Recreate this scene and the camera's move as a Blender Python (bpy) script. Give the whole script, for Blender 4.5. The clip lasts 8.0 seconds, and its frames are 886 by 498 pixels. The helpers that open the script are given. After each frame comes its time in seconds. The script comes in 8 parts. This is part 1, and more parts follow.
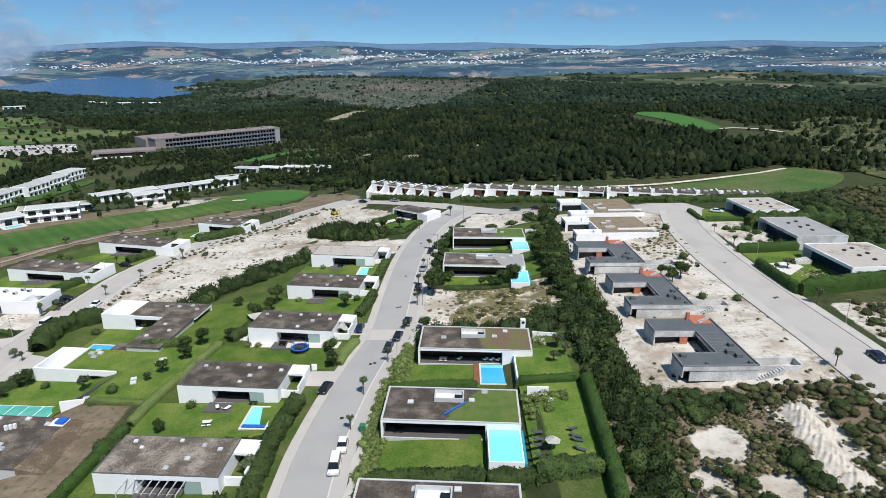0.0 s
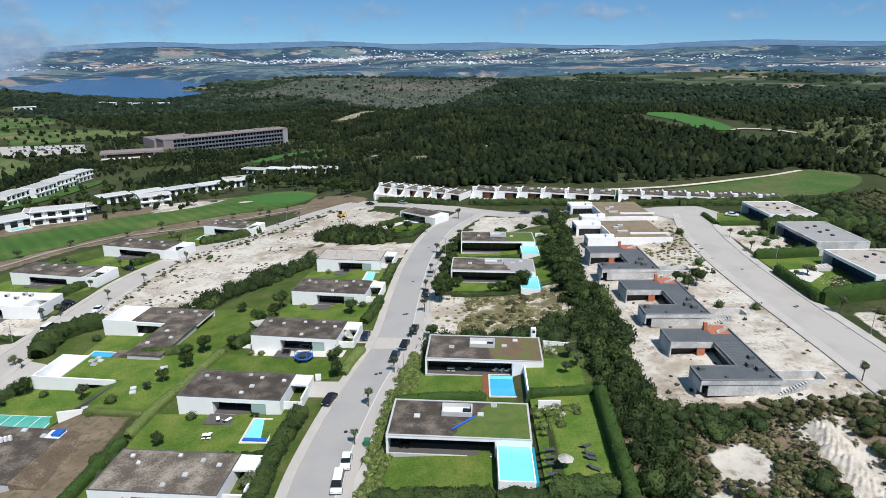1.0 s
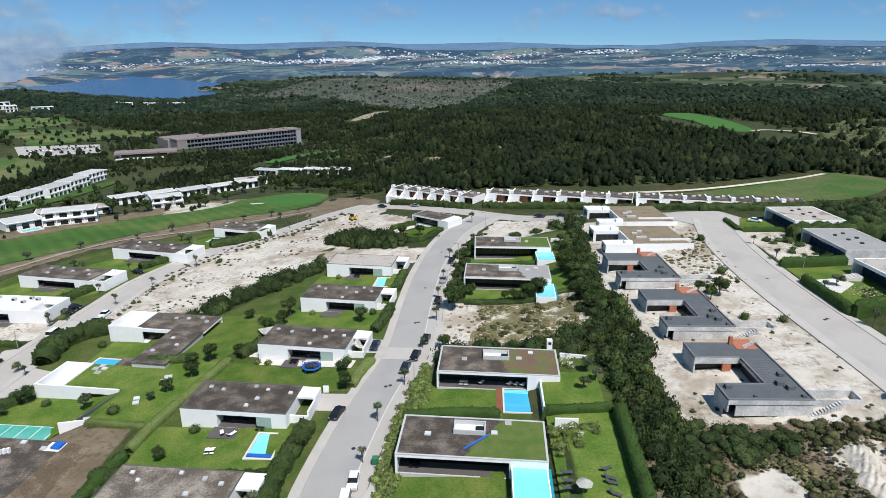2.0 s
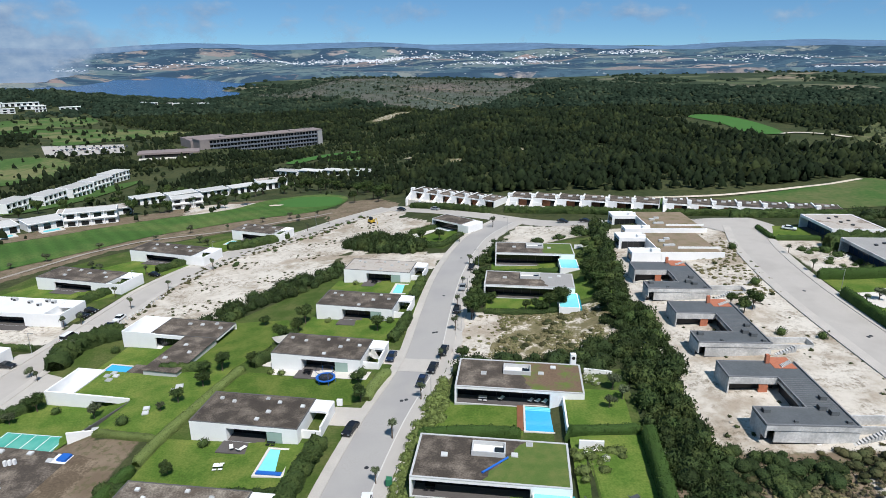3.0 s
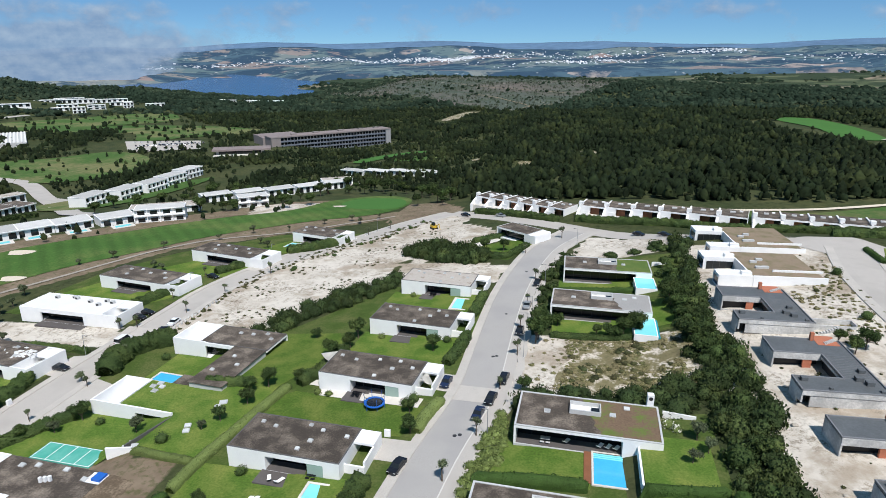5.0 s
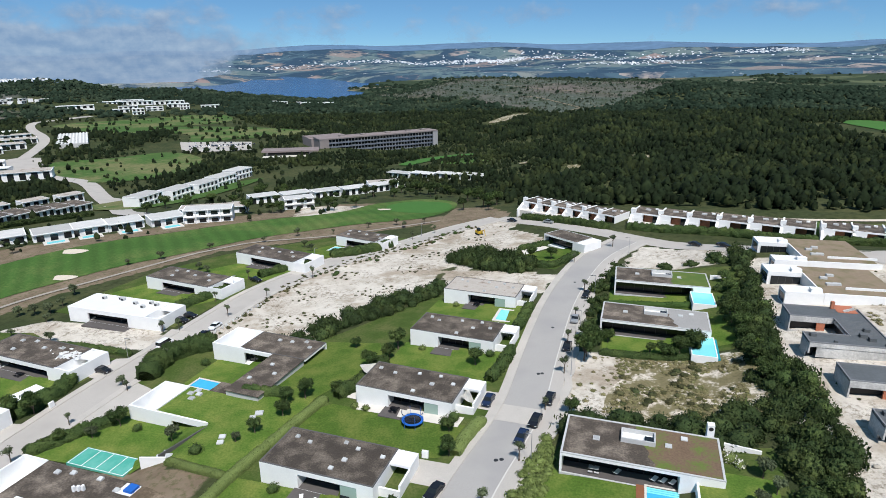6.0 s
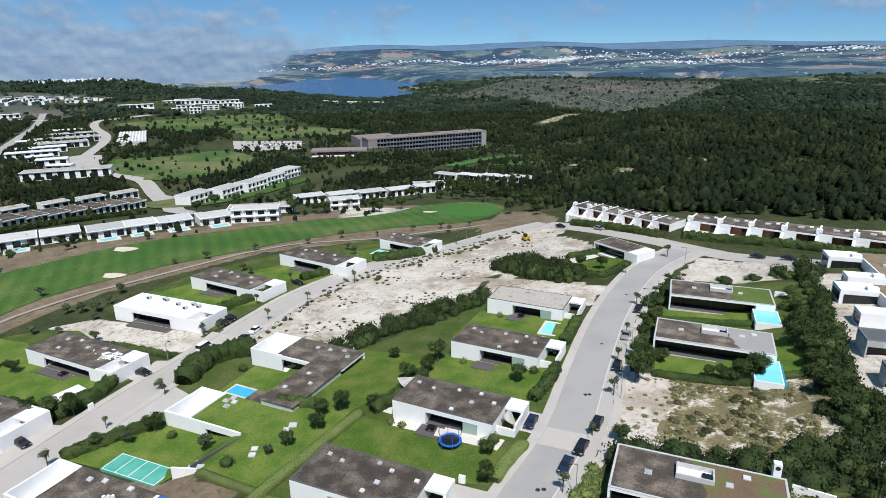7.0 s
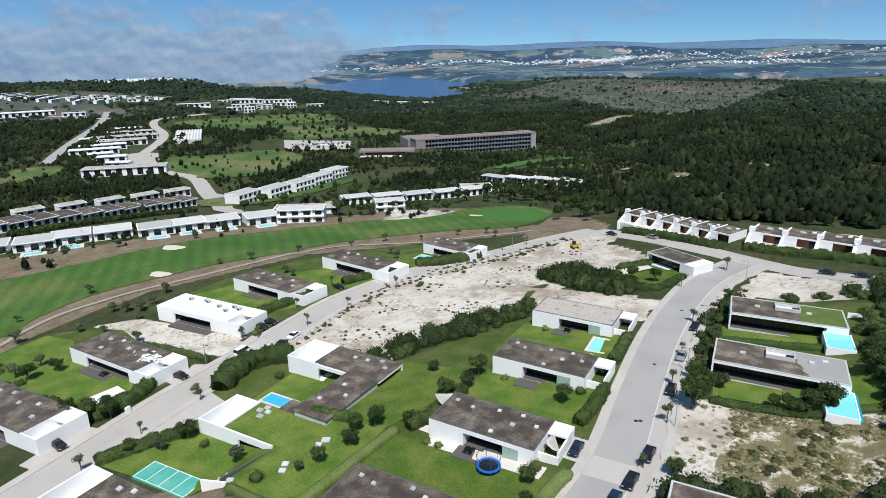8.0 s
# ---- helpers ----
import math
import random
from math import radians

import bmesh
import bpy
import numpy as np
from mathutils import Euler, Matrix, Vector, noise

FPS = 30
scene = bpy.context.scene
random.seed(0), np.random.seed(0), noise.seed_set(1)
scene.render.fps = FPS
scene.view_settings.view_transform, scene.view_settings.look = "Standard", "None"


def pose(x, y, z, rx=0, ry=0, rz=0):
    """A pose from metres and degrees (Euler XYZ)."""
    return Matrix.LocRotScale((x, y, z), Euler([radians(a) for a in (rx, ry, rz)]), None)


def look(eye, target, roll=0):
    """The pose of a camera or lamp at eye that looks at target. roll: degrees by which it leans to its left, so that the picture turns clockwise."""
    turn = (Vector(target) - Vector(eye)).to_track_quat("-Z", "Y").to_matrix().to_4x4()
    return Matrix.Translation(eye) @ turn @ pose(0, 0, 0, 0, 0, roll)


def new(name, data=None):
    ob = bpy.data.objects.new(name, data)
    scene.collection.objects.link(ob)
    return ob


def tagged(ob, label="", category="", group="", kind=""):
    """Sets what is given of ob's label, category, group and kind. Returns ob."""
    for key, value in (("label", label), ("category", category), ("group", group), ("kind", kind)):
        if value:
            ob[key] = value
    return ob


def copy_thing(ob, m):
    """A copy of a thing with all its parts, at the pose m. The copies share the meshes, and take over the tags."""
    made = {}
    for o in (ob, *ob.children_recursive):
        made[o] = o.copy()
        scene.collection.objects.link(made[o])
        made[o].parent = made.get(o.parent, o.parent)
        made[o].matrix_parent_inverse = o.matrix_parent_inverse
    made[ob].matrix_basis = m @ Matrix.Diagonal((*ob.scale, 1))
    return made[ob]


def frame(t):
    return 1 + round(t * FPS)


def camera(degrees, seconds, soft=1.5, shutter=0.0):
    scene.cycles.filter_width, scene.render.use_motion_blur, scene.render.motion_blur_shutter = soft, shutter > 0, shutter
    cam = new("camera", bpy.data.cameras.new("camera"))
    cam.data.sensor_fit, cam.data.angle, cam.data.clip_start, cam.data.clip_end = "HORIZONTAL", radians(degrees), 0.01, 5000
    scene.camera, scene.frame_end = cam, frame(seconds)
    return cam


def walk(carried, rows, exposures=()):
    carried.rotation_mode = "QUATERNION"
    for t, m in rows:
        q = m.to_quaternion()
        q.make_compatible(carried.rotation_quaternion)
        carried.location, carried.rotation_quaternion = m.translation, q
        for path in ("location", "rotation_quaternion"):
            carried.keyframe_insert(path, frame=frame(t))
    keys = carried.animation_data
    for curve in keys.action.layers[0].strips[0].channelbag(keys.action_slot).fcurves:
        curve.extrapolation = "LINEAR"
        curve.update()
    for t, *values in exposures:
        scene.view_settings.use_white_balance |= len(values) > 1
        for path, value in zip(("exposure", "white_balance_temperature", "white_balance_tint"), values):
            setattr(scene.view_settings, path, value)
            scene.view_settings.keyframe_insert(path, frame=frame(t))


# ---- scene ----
cam = camera(71.4, 8.0, soft=0.6)
PATH = [
    (0, (1.027, -3.714, 59.854), (1.025, -1.811, 59.238), 0.1),
    (0.5, (1.01, -1.838, 59.91), (1.0, 0.064, 59.293), 0.0),
    (1, (1.004, 0.297, 59.893), (0.976, 2.2, 59.277), 0.0),
    (1.5, (0.929, 2.577, 59.947), (0.883, 4.479, 59.331), 0.0),
    (3, (0.89, 9.819, 59.966), (0.754, 11.717, 59.352), -0.1),
    (3.5, (0.768, 12.451, 59.998), (0.594, 14.347, 59.384), -0.1),
    (4, (0.625, 15.156, 59.938), (0.412, 17.048, 59.324), -0.2),
    (4.5, (0.514, 17.849, 60.009), (0.242, 19.733, 59.395), -0.3),
    (4.7, (0.508, 19.026, 60.004), (0.206, 20.905, 59.388), -0.2),
    (6, (-0.394, 26.237, 59.927), (-0.885, 28.076, 59.315), -0.5),
    (6.5, (-0.788, 28.981, 60.037), (-1.352, 30.799, 59.425), -0.6),
    (7, (-1.319, 31.913, 60.086), (-1.955, 33.708, 59.474), -0.7),
    (7.5, (-1.953, 34.748, 60.069), (-2.659, 36.517, 59.458), -0.7),
    (8, (-2.664, 37.61, 60.182), (-3.441, 39.349, 59.572), -0.8),
]
walk(cam, [(t, look(eye, target, roll)) for t, eye, target, roll in PATH])

# ---- world, sun, exposure ----
SUN_AZ, SUN_EL = radians(152), radians(57)   # clockwise from +y
scene.view_settings.exposure = -0.12
world = bpy.data.worlds.new("sky")
scene.world = world
world.use_nodes = True
wn, wl = world.node_tree.nodes, world.node_tree.links
sky = wn.new("ShaderNodeTexSky")
sky.sky_type, sky.sun_disc = "NISHITA", False
sky.sun_elevation, sky.sun_rotation = SUN_EL, SUN_AZ
sky.dust_density, sky.air_density, sky.ozone_density = 0.0, 0.42, 1.0
wn["Background"].inputs["Strength"].default_value = 0.091
tint = wn.new("ShaderNodeMix")
tint.data_type, tint.blend_type = "RGBA", "MULTIPLY"
tint.inputs["Factor"].default_value, tint.inputs["B"].default_value = 1.0, (0.62, 0.92, 1.10, 1)
wl.new(sky.outputs[0], tint.inputs["A"])
even = wn.new("ShaderNodeMix")                                # a thin even veil over the clear sky
even.data_type = "RGBA"
even.inputs["Factor"].default_value, even.inputs["B"].default_value = 0.36, (2.05, 4.8, 8.1, 1)
wl.new(tint.outputs["Result"], even.inputs["A"])
wl.new(even.outputs["Result"], wn["Background"].inputs["Color"])
sun = new("sun", bpy.data.lights.new("sun", "SUN"))
sun.data.energy, sun.data.angle, sun.data.color = 5.6, radians(0.53), (0.972, 0.955, 0.952)
sun_dir = Vector((math.sin(SUN_AZ) * math.cos(SUN_EL), math.cos(SUN_AZ) * math.cos(SUN_EL), math.sin(SUN_EL)))
sun.matrix_world = look(sun_dir * 200, (0, 0, 0))


# ---- materials ----
def material(name, color, rough=0.8, metal=0.0, vary=0.25, scale=1.0, fine=12.0, bump=0.0, second=None, amount=0.5, sharp=0.15, spec=0.3, rand=0.0, spread=0.0, stripes=0.0, relief=0.05):
    """A surface with colour variation at two scales; second: a second colour in patches."""
    m = bpy.data.materials.new(name)
    m.use_nodes = True
    n, l = m.node_tree.nodes, m.node_tree.links
    b = n["Principled BSDF"]
    b.inputs["Roughness"].default_value, b.inputs["Metallic"].default_value = rough, metal
    b.inputs["Specular IOR Level"].default_value = spec
    geo = n.new("ShaderNodeNewGeometry")
    big, small = n.new("ShaderNodeTexNoise"), n.new("ShaderNodeTexNoise")
    for node, s, d in ((big, scale, 4), (small, fine, 3)):
        node.inputs["Scale"].default_value, node.inputs["Detail"].default_value = s, d
        l.new(geo.outputs["Position"], node.inputs["Vector"])
    base = n.new("ShaderNodeRGB")
    base.outputs[0].default_value = (*color, 1)
    out = base.outputs[0]
    if second:
        ramp, mix = n.new("ShaderNodeMapRange"), n.new("ShaderNodeMix")
        mix.data_type = "RGBA"
        ramp.inputs["From Min"].default_value, ramp.inputs["From Max"].default_value = 1 - amount - sharp, 1 - amount + sharp
        both = n.new("ShaderNodeMath")
        both.operation, both.use_clamp = "MULTIPLY_ADD", False
        both.inputs[1].default_value, both.inputs[2].default_value = 0.35, -0.17
        l.new(small.outputs["Fac"], both.inputs[0])
        add = n.new("ShaderNodeMath")
        l.new(big.outputs["Fac"], add.inputs[0])
        l.new(both.outputs[0], add.inputs[1])
        l.new(add.outputs[0], ramp.inputs["Value"])
        l.new(ramp.outputs[0], mix.inputs["Factor"])
        l.new(out, mix.inputs["A"])
        mix.inputs["B"].default_value = (*second, 1)
        out = mix.outputs["Result"]
    hsv = n.new("ShaderNodeHueSaturation")
    val = n.new("ShaderNodeMapRange")
    val.inputs["From Min"].default_value, val.inputs["From Max"].default_value = 0.25, 0.75
    val.inputs["To Min"].default_value, val.inputs["To Max"].default_value = 1 - vary, 1 + vary
    mean = n.new("ShaderNodeMath")
    mean.operation = "MULTIPLY_ADD"
    mean.inputs[1].default_value = 0.5
    half = n.new("ShaderNodeMath")
    half.operation = "MULTIPLY"
    half.inputs[1].default_value = 0.5
    l.new(big.outputs["Fac"], half.inputs[0])
    l.new(small.outputs["Fac"], mean.inputs[0])
    l.new(half.outputs[0], mean.inputs[2])
    l.new(mean.outputs[0], val.inputs["Value"])
    value = val.outputs[0]
    for size, source in ((rand, "object"), (spread, "island")):
        if size:
            rnd, mul = n.new("ShaderNodeMapRange"), n.new("ShaderNodeMath")
            rnd.inputs["To Min"].default_value, rnd.inputs["To Max"].default_value = 1 - size, 1 + size
            l.new(n.new("ShaderNodeObjectInfo").outputs["Random"] if source == "object" else geo.outputs["Random Per Island"], rnd.inputs["Value"])
            mul.operation = "MULTIPLY"
            l.new(value, mul.inputs[0])
            l.new(rnd.outputs[0], mul.inputs[1])
            value = mul.outputs[0]
    if stripes:
        wave, rng_, mul = n.new("ShaderNodeTexWave"), n.new("ShaderNodeMapRange"), n.new("ShaderNodeMath")
        wave.wave_type, wave.bands_direction = "BANDS", "DIAGONAL"
        wave.inputs["Scale"].default_value, wave.inputs["Distortion"].default_value, wave.inputs["Detail Scale"].default_value = stripes, 1.5, 0.3
        l.new(geo.outputs["Position"], wave.inputs["Vector"])
        rng_.inputs["To Min"].default_value, rng_.inputs["To Max"].default_value = 0.91, 1.10
        l.new(wave.outputs["Fac"], rng_.inputs["Value"])
        mul.operation = "MULTIPLY"
        l.new(value, mul.inputs[0])
        l.new(rng_.outputs[0], mul.inputs[1])
        value = mul.outputs[0]
    l.new(value, hsv.inputs["Value"])
    l.new(out, hsv.inputs["Color"])
    l.new(hsv.outputs[0], b.inputs["Base Color"])
    if bump:
        bm_ = n.new("ShaderNodeBump")
        bm_.inputs["Strength"].default_value, bm_.inputs["Distance"].default_value = bump, relief
        l.new(small.outputs["Fac"], bm_.inputs["Height"])
        l.new(bm_.outputs[0], b.inputs["Normal"])
    return m


WHITE = material("white render", (0.81, 0.805, 0.79), 0.85, vary=0.06, scale=0.6, fine=6)
CONCRETE = material("bare concrete", (0.42, 0.415, 0.40), 0.85, vary=0.2, scale=0.35, fine=3, bump=0.2, second=(0.56, 0.55, 0.525), amount=0.48, sharp=0.12)
ASPHALT = material("grey asphalt", (0.375, 0.355, 0.33), 0.9, vary=0.13, scale=0.12, fine=5, bump=0.2, second=(0.315, 0.30, 0.285), amount=0.45, sharp=0.12)
PAVING = material("pale paving", (0.46, 0.425, 0.38), 0.9, vary=0.15, scale=0.3, fine=5, bump=0.2)
KERB = material("kerb stone", (0.55, 0.53, 0.49), 0.85, vary=0.1)
LAWN = material("mown lawn", (0.082, 0.146, 0.024), 0.95, vary=0.42, scale=0.22, fine=3.0, second=(0.130, 0.156, 0.036), amount=0.45, spec=0.1, rand=0.14)
FAIRWAY = material("golf fairway", (0.058, 0.122, 0.027), 0.95, vary=0.3, scale=0.045, fine=1.2, second=(0.105, 0.135, 0.042), amount=0.42, sharp=0.12, spec=0.1, stripes=0.085)
GRAVEL = material("brown roof gravel with moss", (0.078, 0.063, 0.050), 0.95, vary=0.45, scale=0.35, fine=4.0, second=(0.185, 0.152, 0.120), amount=0.41, sharp=0.14, bump=0.5, rand=0.22)
ZINC = material("grey roof sheet", (0.105, 0.112, 0.115), 0.6, vary=0.25, scale=0.4, fine=3)
GLASS = material("dark glazing", (0.015, 0.018, 0.02), 0.06, vary=0.1, spec=0.5)
# metal parts, and the black backings that stand for unlit rooms
DARKFRAME = material("dark metal and unlit rooms", (0.03, 0.03, 0.032), 0.4, vary=0.1)
TERRACE = material("dark terrace boards", (0.10, 0.09, 0.085), 0.8, vary=0.15, fine=4)
LEAF = material("green leaves", (0.042, 0.070, 0.020), 0.7, vary=0.5, scale=0.35, fine=4.5, rand=0.25, spread=0.3, spec=0.15, bump=1.0, relief=0.25, second=(0.062, 0.085, 0.024), amount=0.42)
PINE = material("pine needles", (0.0128, 0.0205, 0.0085), 0.85, vary=0.6, scale=0.035, fine=0.24, spread=0.3, second=(0.025, 0.0325, 0.0115), amount=0.42, sharp=0.08, spec=0.08, bump=1.0, relief=1.5)
BARK = material("bark", (0.12, 0.09, 0.065), 0.9, vary=0.25, fine=8)
WATER = material("pool water", (0.16, 0.62, 0.70), 0.08, vary=0.08, scale=0.8, fine=4, bump=0.1, spec=0.5)

PALEROAD = material("pale concrete road", (0.44, 0.405, 0.365), 0.9, vary=0.12, scale=0.15, fine=4, bump=0.2, second=(0.37, 0.34, 0.305), amount=0.42, sharp=0.12)
GREENTURF = material("golf green turf", (0.06, 0.15, 0.035), 0.95, vary=0.1, scale=0.1, fine=1, spec=0.1)
SANDPALE = material("bunker sand", (0.62, 0.54, 0.43), 0.95, vary=0.1)
GREYRENDER = material("light grey render", (0.48, 0.48, 0.47), 0.85, vary=0.1, fine=6)
PALEGLASS = material("milky dome glass", (0.46, 0.47, 0.46), 0.25, vary=0.08, rand=0.3)
ROOFMIX = material("patchy sedum roof", (0.165, 0.11, 0.07), 0.95, vary=0.35, scale=0.28, fine=3, second=(0.10, 0.135, 0.03), amount=0.46, sharp=0.08, bump=0.4)
ROOFGRASS = material("green grass roof", (0.085, 0.135, 0.028), 0.95, vary=0.2, scale=0.5, fine=5, second=(0.125, 0.14, 0.04), amount=0.4, bump=0.3)
DARKRIM = material("dark roof edging", (0.10, 0.095, 0.09), 0.7, vary=0.1)
SAGE = material("sage green paint", (0.30, 0.40, 0.35), 0.6, vary=0.05)
WHITEROOF = material("white roof screed", (0.70, 0.69, 0.66), 0.9, vary=0.08, scale=0.3)
PALESTONE = material("pale limestone paving", (0.62, 0.58, 0.52), 0.85, vary=0.1)
COURT = material("turquoise court paint", (0.07, 0.36, 0.28), 0.8, vary=0.12, scale=0.4, second=(0.13, 0.40, 0.33), amount=0.45)
BLUE = material("blue paint", (0.02, 0.12, 0.45), 0.5, vary=0.08)
BLUEGLASS = material("bluish glazing", (0.03, 0.05, 0.09), 0.05, vary=0.1, spec=0.6)
PALEROOF = material("pale stained roof", (0.43, 0.385, 0.335), 0.95, vary=0.22, scale=0.25, fine=2.5, second=(0.20, 0.155, 0.12), amount=0.38, sharp=0.06)
CONCROOF = material("grey concrete roof", (0.31, 0.30, 0.285), 0.95, vary=0.15, scale=0.25, fine=3)
BRICK = material("orange brick", (0.42, 0.15, 0.085), 0.9, vary=0.2, scale=2, fine=9, bump=0.3)
ZINCRIM = material("grey sheet edging", (0.19, 0.195, 0.20), 0.6, vary=0.1)
SOILROOF = material("dry earth roof", (0.25, 0.19, 0.13), 0.95, vary=0.25, scale=0.3, fine=3, second=(0.12, 0.11, 0.05), amount=0.4, bump=0.4)
WOODRED = material("reddish timber", (0.22, 0.09, 0.045), 0.6, vary=0.2, scale=1.0)
OLIVELEAF = material("olive leaves", (0.088, 0.108, 0.055), 0.7, vary=0.4, scale=0.4, fine=4, rand=0.25, spread=0.35, spec=0.15, bump=0.8, relief=0.15)
LIGHTLEAF = material("light green leaves", (0.125, 0.160, 0.048), 0.7, vary=0.35, scale=0.4, fine=4, rand=0.2, spread=0.35, spec=0.15, bump=0.8, relief=0.15)
DARKLEAF = material("dark evergreen leaves", (0.034, 0.054, 0.018), 0.75, vary=0.6, scale=0.22, fine=4.0, spread=0.4, spec=0.12, bump=1.0, relief=0.25, second=(0.055, 0.072, 0.022), amount=0.40, sharp=0.1)
SCRUBLEAF = material("scrub leaves", (0.100, 0.090, 0.042), 0.85, vary=0.5, scale=0.15, fine=3.5, spread=0.45, second=(0.045, 0.057, 0.023), amount=0.5, spec=0.1, bump=0.8, relief=0.2)
HEATH = material("dark heath", (0.105, 0.085, 0.052), 0.9, vary=0.4, scale=0.3, fine=3, spread=0.4, spec=0.1, second=(0.075, 0.078, 0.036), amount=0.45)
STRAW = material("dry grass", (0.235, 0.20, 0.105), 0.9, vary=0.35, scale=0.25, fine=3, spread=0.4, second=(0.135, 0.135, 0.058), amount=0.5, spec=0.1)
PALEWATER = material("pale turquoise water", (0.22, 0.70, 0.74), 0.1, vary=0.06, scale=0.6, fine=3, bump=0.1, spec=0.5)
BLUEWATER = material("blue pool water", (0.06, 0.42, 0.66), 0.1, vary=0.08, scale=0.6, fine=3, bump=0.1, spec=0.5)
DEEPWATER = material("deep teal water", (0.02, 0.28, 0.36), 0.1, vary=0.08, scale=0.6, spec=0.5)
BLACKPAINT = material("black paint", (0.012, 0.012, 0.015), 0.2, vary=0.05, spec=0.6)
NAVYPAINT = material("dark blue paint", (0.015, 0.025, 0.06), 0.2, vary=0.05, spec=0.6)
WHITEPAINT = material("white car paint", (0.75, 0.75, 0.75), 0.25, vary=0.03, spec=0.5)
SILVERPAINT = material("silver car paint", (0.40, 0.41, 0.42), 0.3, metal=0.5, vary=0.03)
TYRE = material("tyre rubber", (0.02, 0.02, 0.02), 0.8, vary=0.1)
CHROME = material("wheel alloy", (0.45, 0.45, 0.46), 0.35, metal=0.8, vary=0.05)
REDLAMP = material("red lamp glass", (0.30, 0.02, 0.02), 0.2, vary=0.05)
STEEL = material("galvanised steel", (0.32, 0.33, 0.34), 0.45, metal=0.6, vary=0.1)
GREYCLOTH = material("dark grey fabric", (0.07, 0.075, 0.08), 0.8, vary=0.1)
CANVAS = material("off-white canvas", (0.72, 0.69, 0.63), 0.85, vary=0.06)
SAGEDARK = material("green plastic", (0.03, 0.16, 0.08), 0.5, vary=0.1)
HOTELWALL = material("brown-grey concrete", (0.24, 0.21, 0.20), 0.9, vary=0.12, scale=0.1, fine=1)
HOTELBAND = material("blue-grey balcony front", (0.135, 0.155, 0.185), 0.6, vary=0.1, scale=0.2)
HOTELFIN = material("light grey fin", (0.30, 0.30, 0.30), 0.8, vary=0.1)
HOTELROOF = material("dull brown roof", (0.23, 0.19, 0.18), 0.95, vary=0.12, scale=0.1)
LAGOON = material("lagoon water", (0.02, 0.07, 0.17), 0.25, vary=0.15, scale=0.004, fine=0.02, spec=0.4)
# pine colour lightened and blued for the haze before the far woods
FARPINE = material("hazed far pine needles", (0.021, 0.034, 0.022), 0.9, vary=0.5, scale=0.012, fine=0.12, spread=0.3, second=(0.033, 0.046, 0.028), amount=0.42, sharp=0.08, spec=0.0, bump=1.0, relief=2.5)
# ridge colour holds the haze: a pale blue laid over the hills
FARRIDGE = material("far ridge with painted haze", (0.105, 0.175, 0.265), 0.95, vary=0.25, scale=0.004, fine=0.02, spec=0.0)
MEADOW = material("golf meadow", (0.064, 0.122, 0.032), 0.95, vary=0.35, scale=0.025, fine=0.3, second=(0.140, 0.142, 0.062), amount=0.45, sharp=0.08, spec=0.1)
# white walls dimmed and tinted blue, as haze makes them look
TOWNWHITE = material("hazed far white walls", (0.52, 0.55, 0.58), 0.9, vary=0.15, scale=0.01, fine=0.05, spread=0.4, spec=0.1)
HEDGELEAF = material("clipped hedge leaves", (0.042, 0.078, 0.018), 0.75, vary=0.45, scale=0.5, fine=5, spread=0.3, spec=0.12, bump=0.8, relief=0.15)
ROCK = material("rough limestone", (0.40, 0.36, 0.30), 0.9, vary=0.25, scale=1.5, fine=6, rand=0.3, bump=0.4)
EARTHSOD = material("dry brown sod", (0.125, 0.092, 0.060), 0.95, vary=0.45, scale=0.3, fine=3, second=(0.215, 0.165, 0.115), amount=0.42, sharp=0.12, bump=0.5)
PALEBANK = material("pale eroded sandstone", (0.56, 0.505, 0.43), 0.95, vary=0.2, scale=0.5, fine=3, second=(0.36, 0.31, 0.25), amount=0.40, sharp=0.1, bump=0.6, relief=0.15)
GREYROOF = material("light grey roof felt", (0.50, 0.49, 0.465), 0.9, vary=0.15, scale=0.2, fine=2, rand=0.2)
YELLOW = material("yellow paint", (0.55, 0.36, 0.03), 0.5, vary=0.1)
MOSSROOF = material("lichen-covered roof gravel", (0.125, 0.10, 0.078), 0.95, vary=0.4, scale=0.3, fine=3.5, second=(0.26, 0.225, 0.18), amount=0.46, sharp=0.12, bump=0.5)
GOLFPATH = material("dull gravel path", (0.33, 0.29, 0.24), 0.9, vary=0.15, scale=0.3, fine=3)
BRUSH = material("grey-green brush", (0.070, 0.080, 0.055), 0.9, vary=0.3, scale=0.02, fine=0.2, spread=0.5, spec=0.1)
ROUGHTURF = material("rough golf turf", (0.055, 0.115, 0.028), 0.95, vary=0.2, scale=0.045, fine=0.6, second=(0.125, 0.12, 0.055), amount=0.42, spec=0.1)
GARDEN = material("rough garden grass", (0.060, 0.095, 0.021), 0.95, vary=0.35, scale=0.2, fine=2.5, second=(0.10, 0.105, 0.038), amount=0.42, spec=0.1)
DRYFIELD = material("dry weedy ground", (0.185, 0.160, 0.085), 0.95, vary=0.4, scale=0.35, fine=2.2, second=(0.50, 0.445, 0.37), amount=0.43, sharp=0.07, bump=0.5, spec=0.1)
PLANTATION = material("young plantation ground", (0.080, 0.095, 0.036), 0.95, vary=0.3, scale=0.08, fine=0.8, second=(0.15, 0.14, 0.075), amount=0.40, spec=0.1)

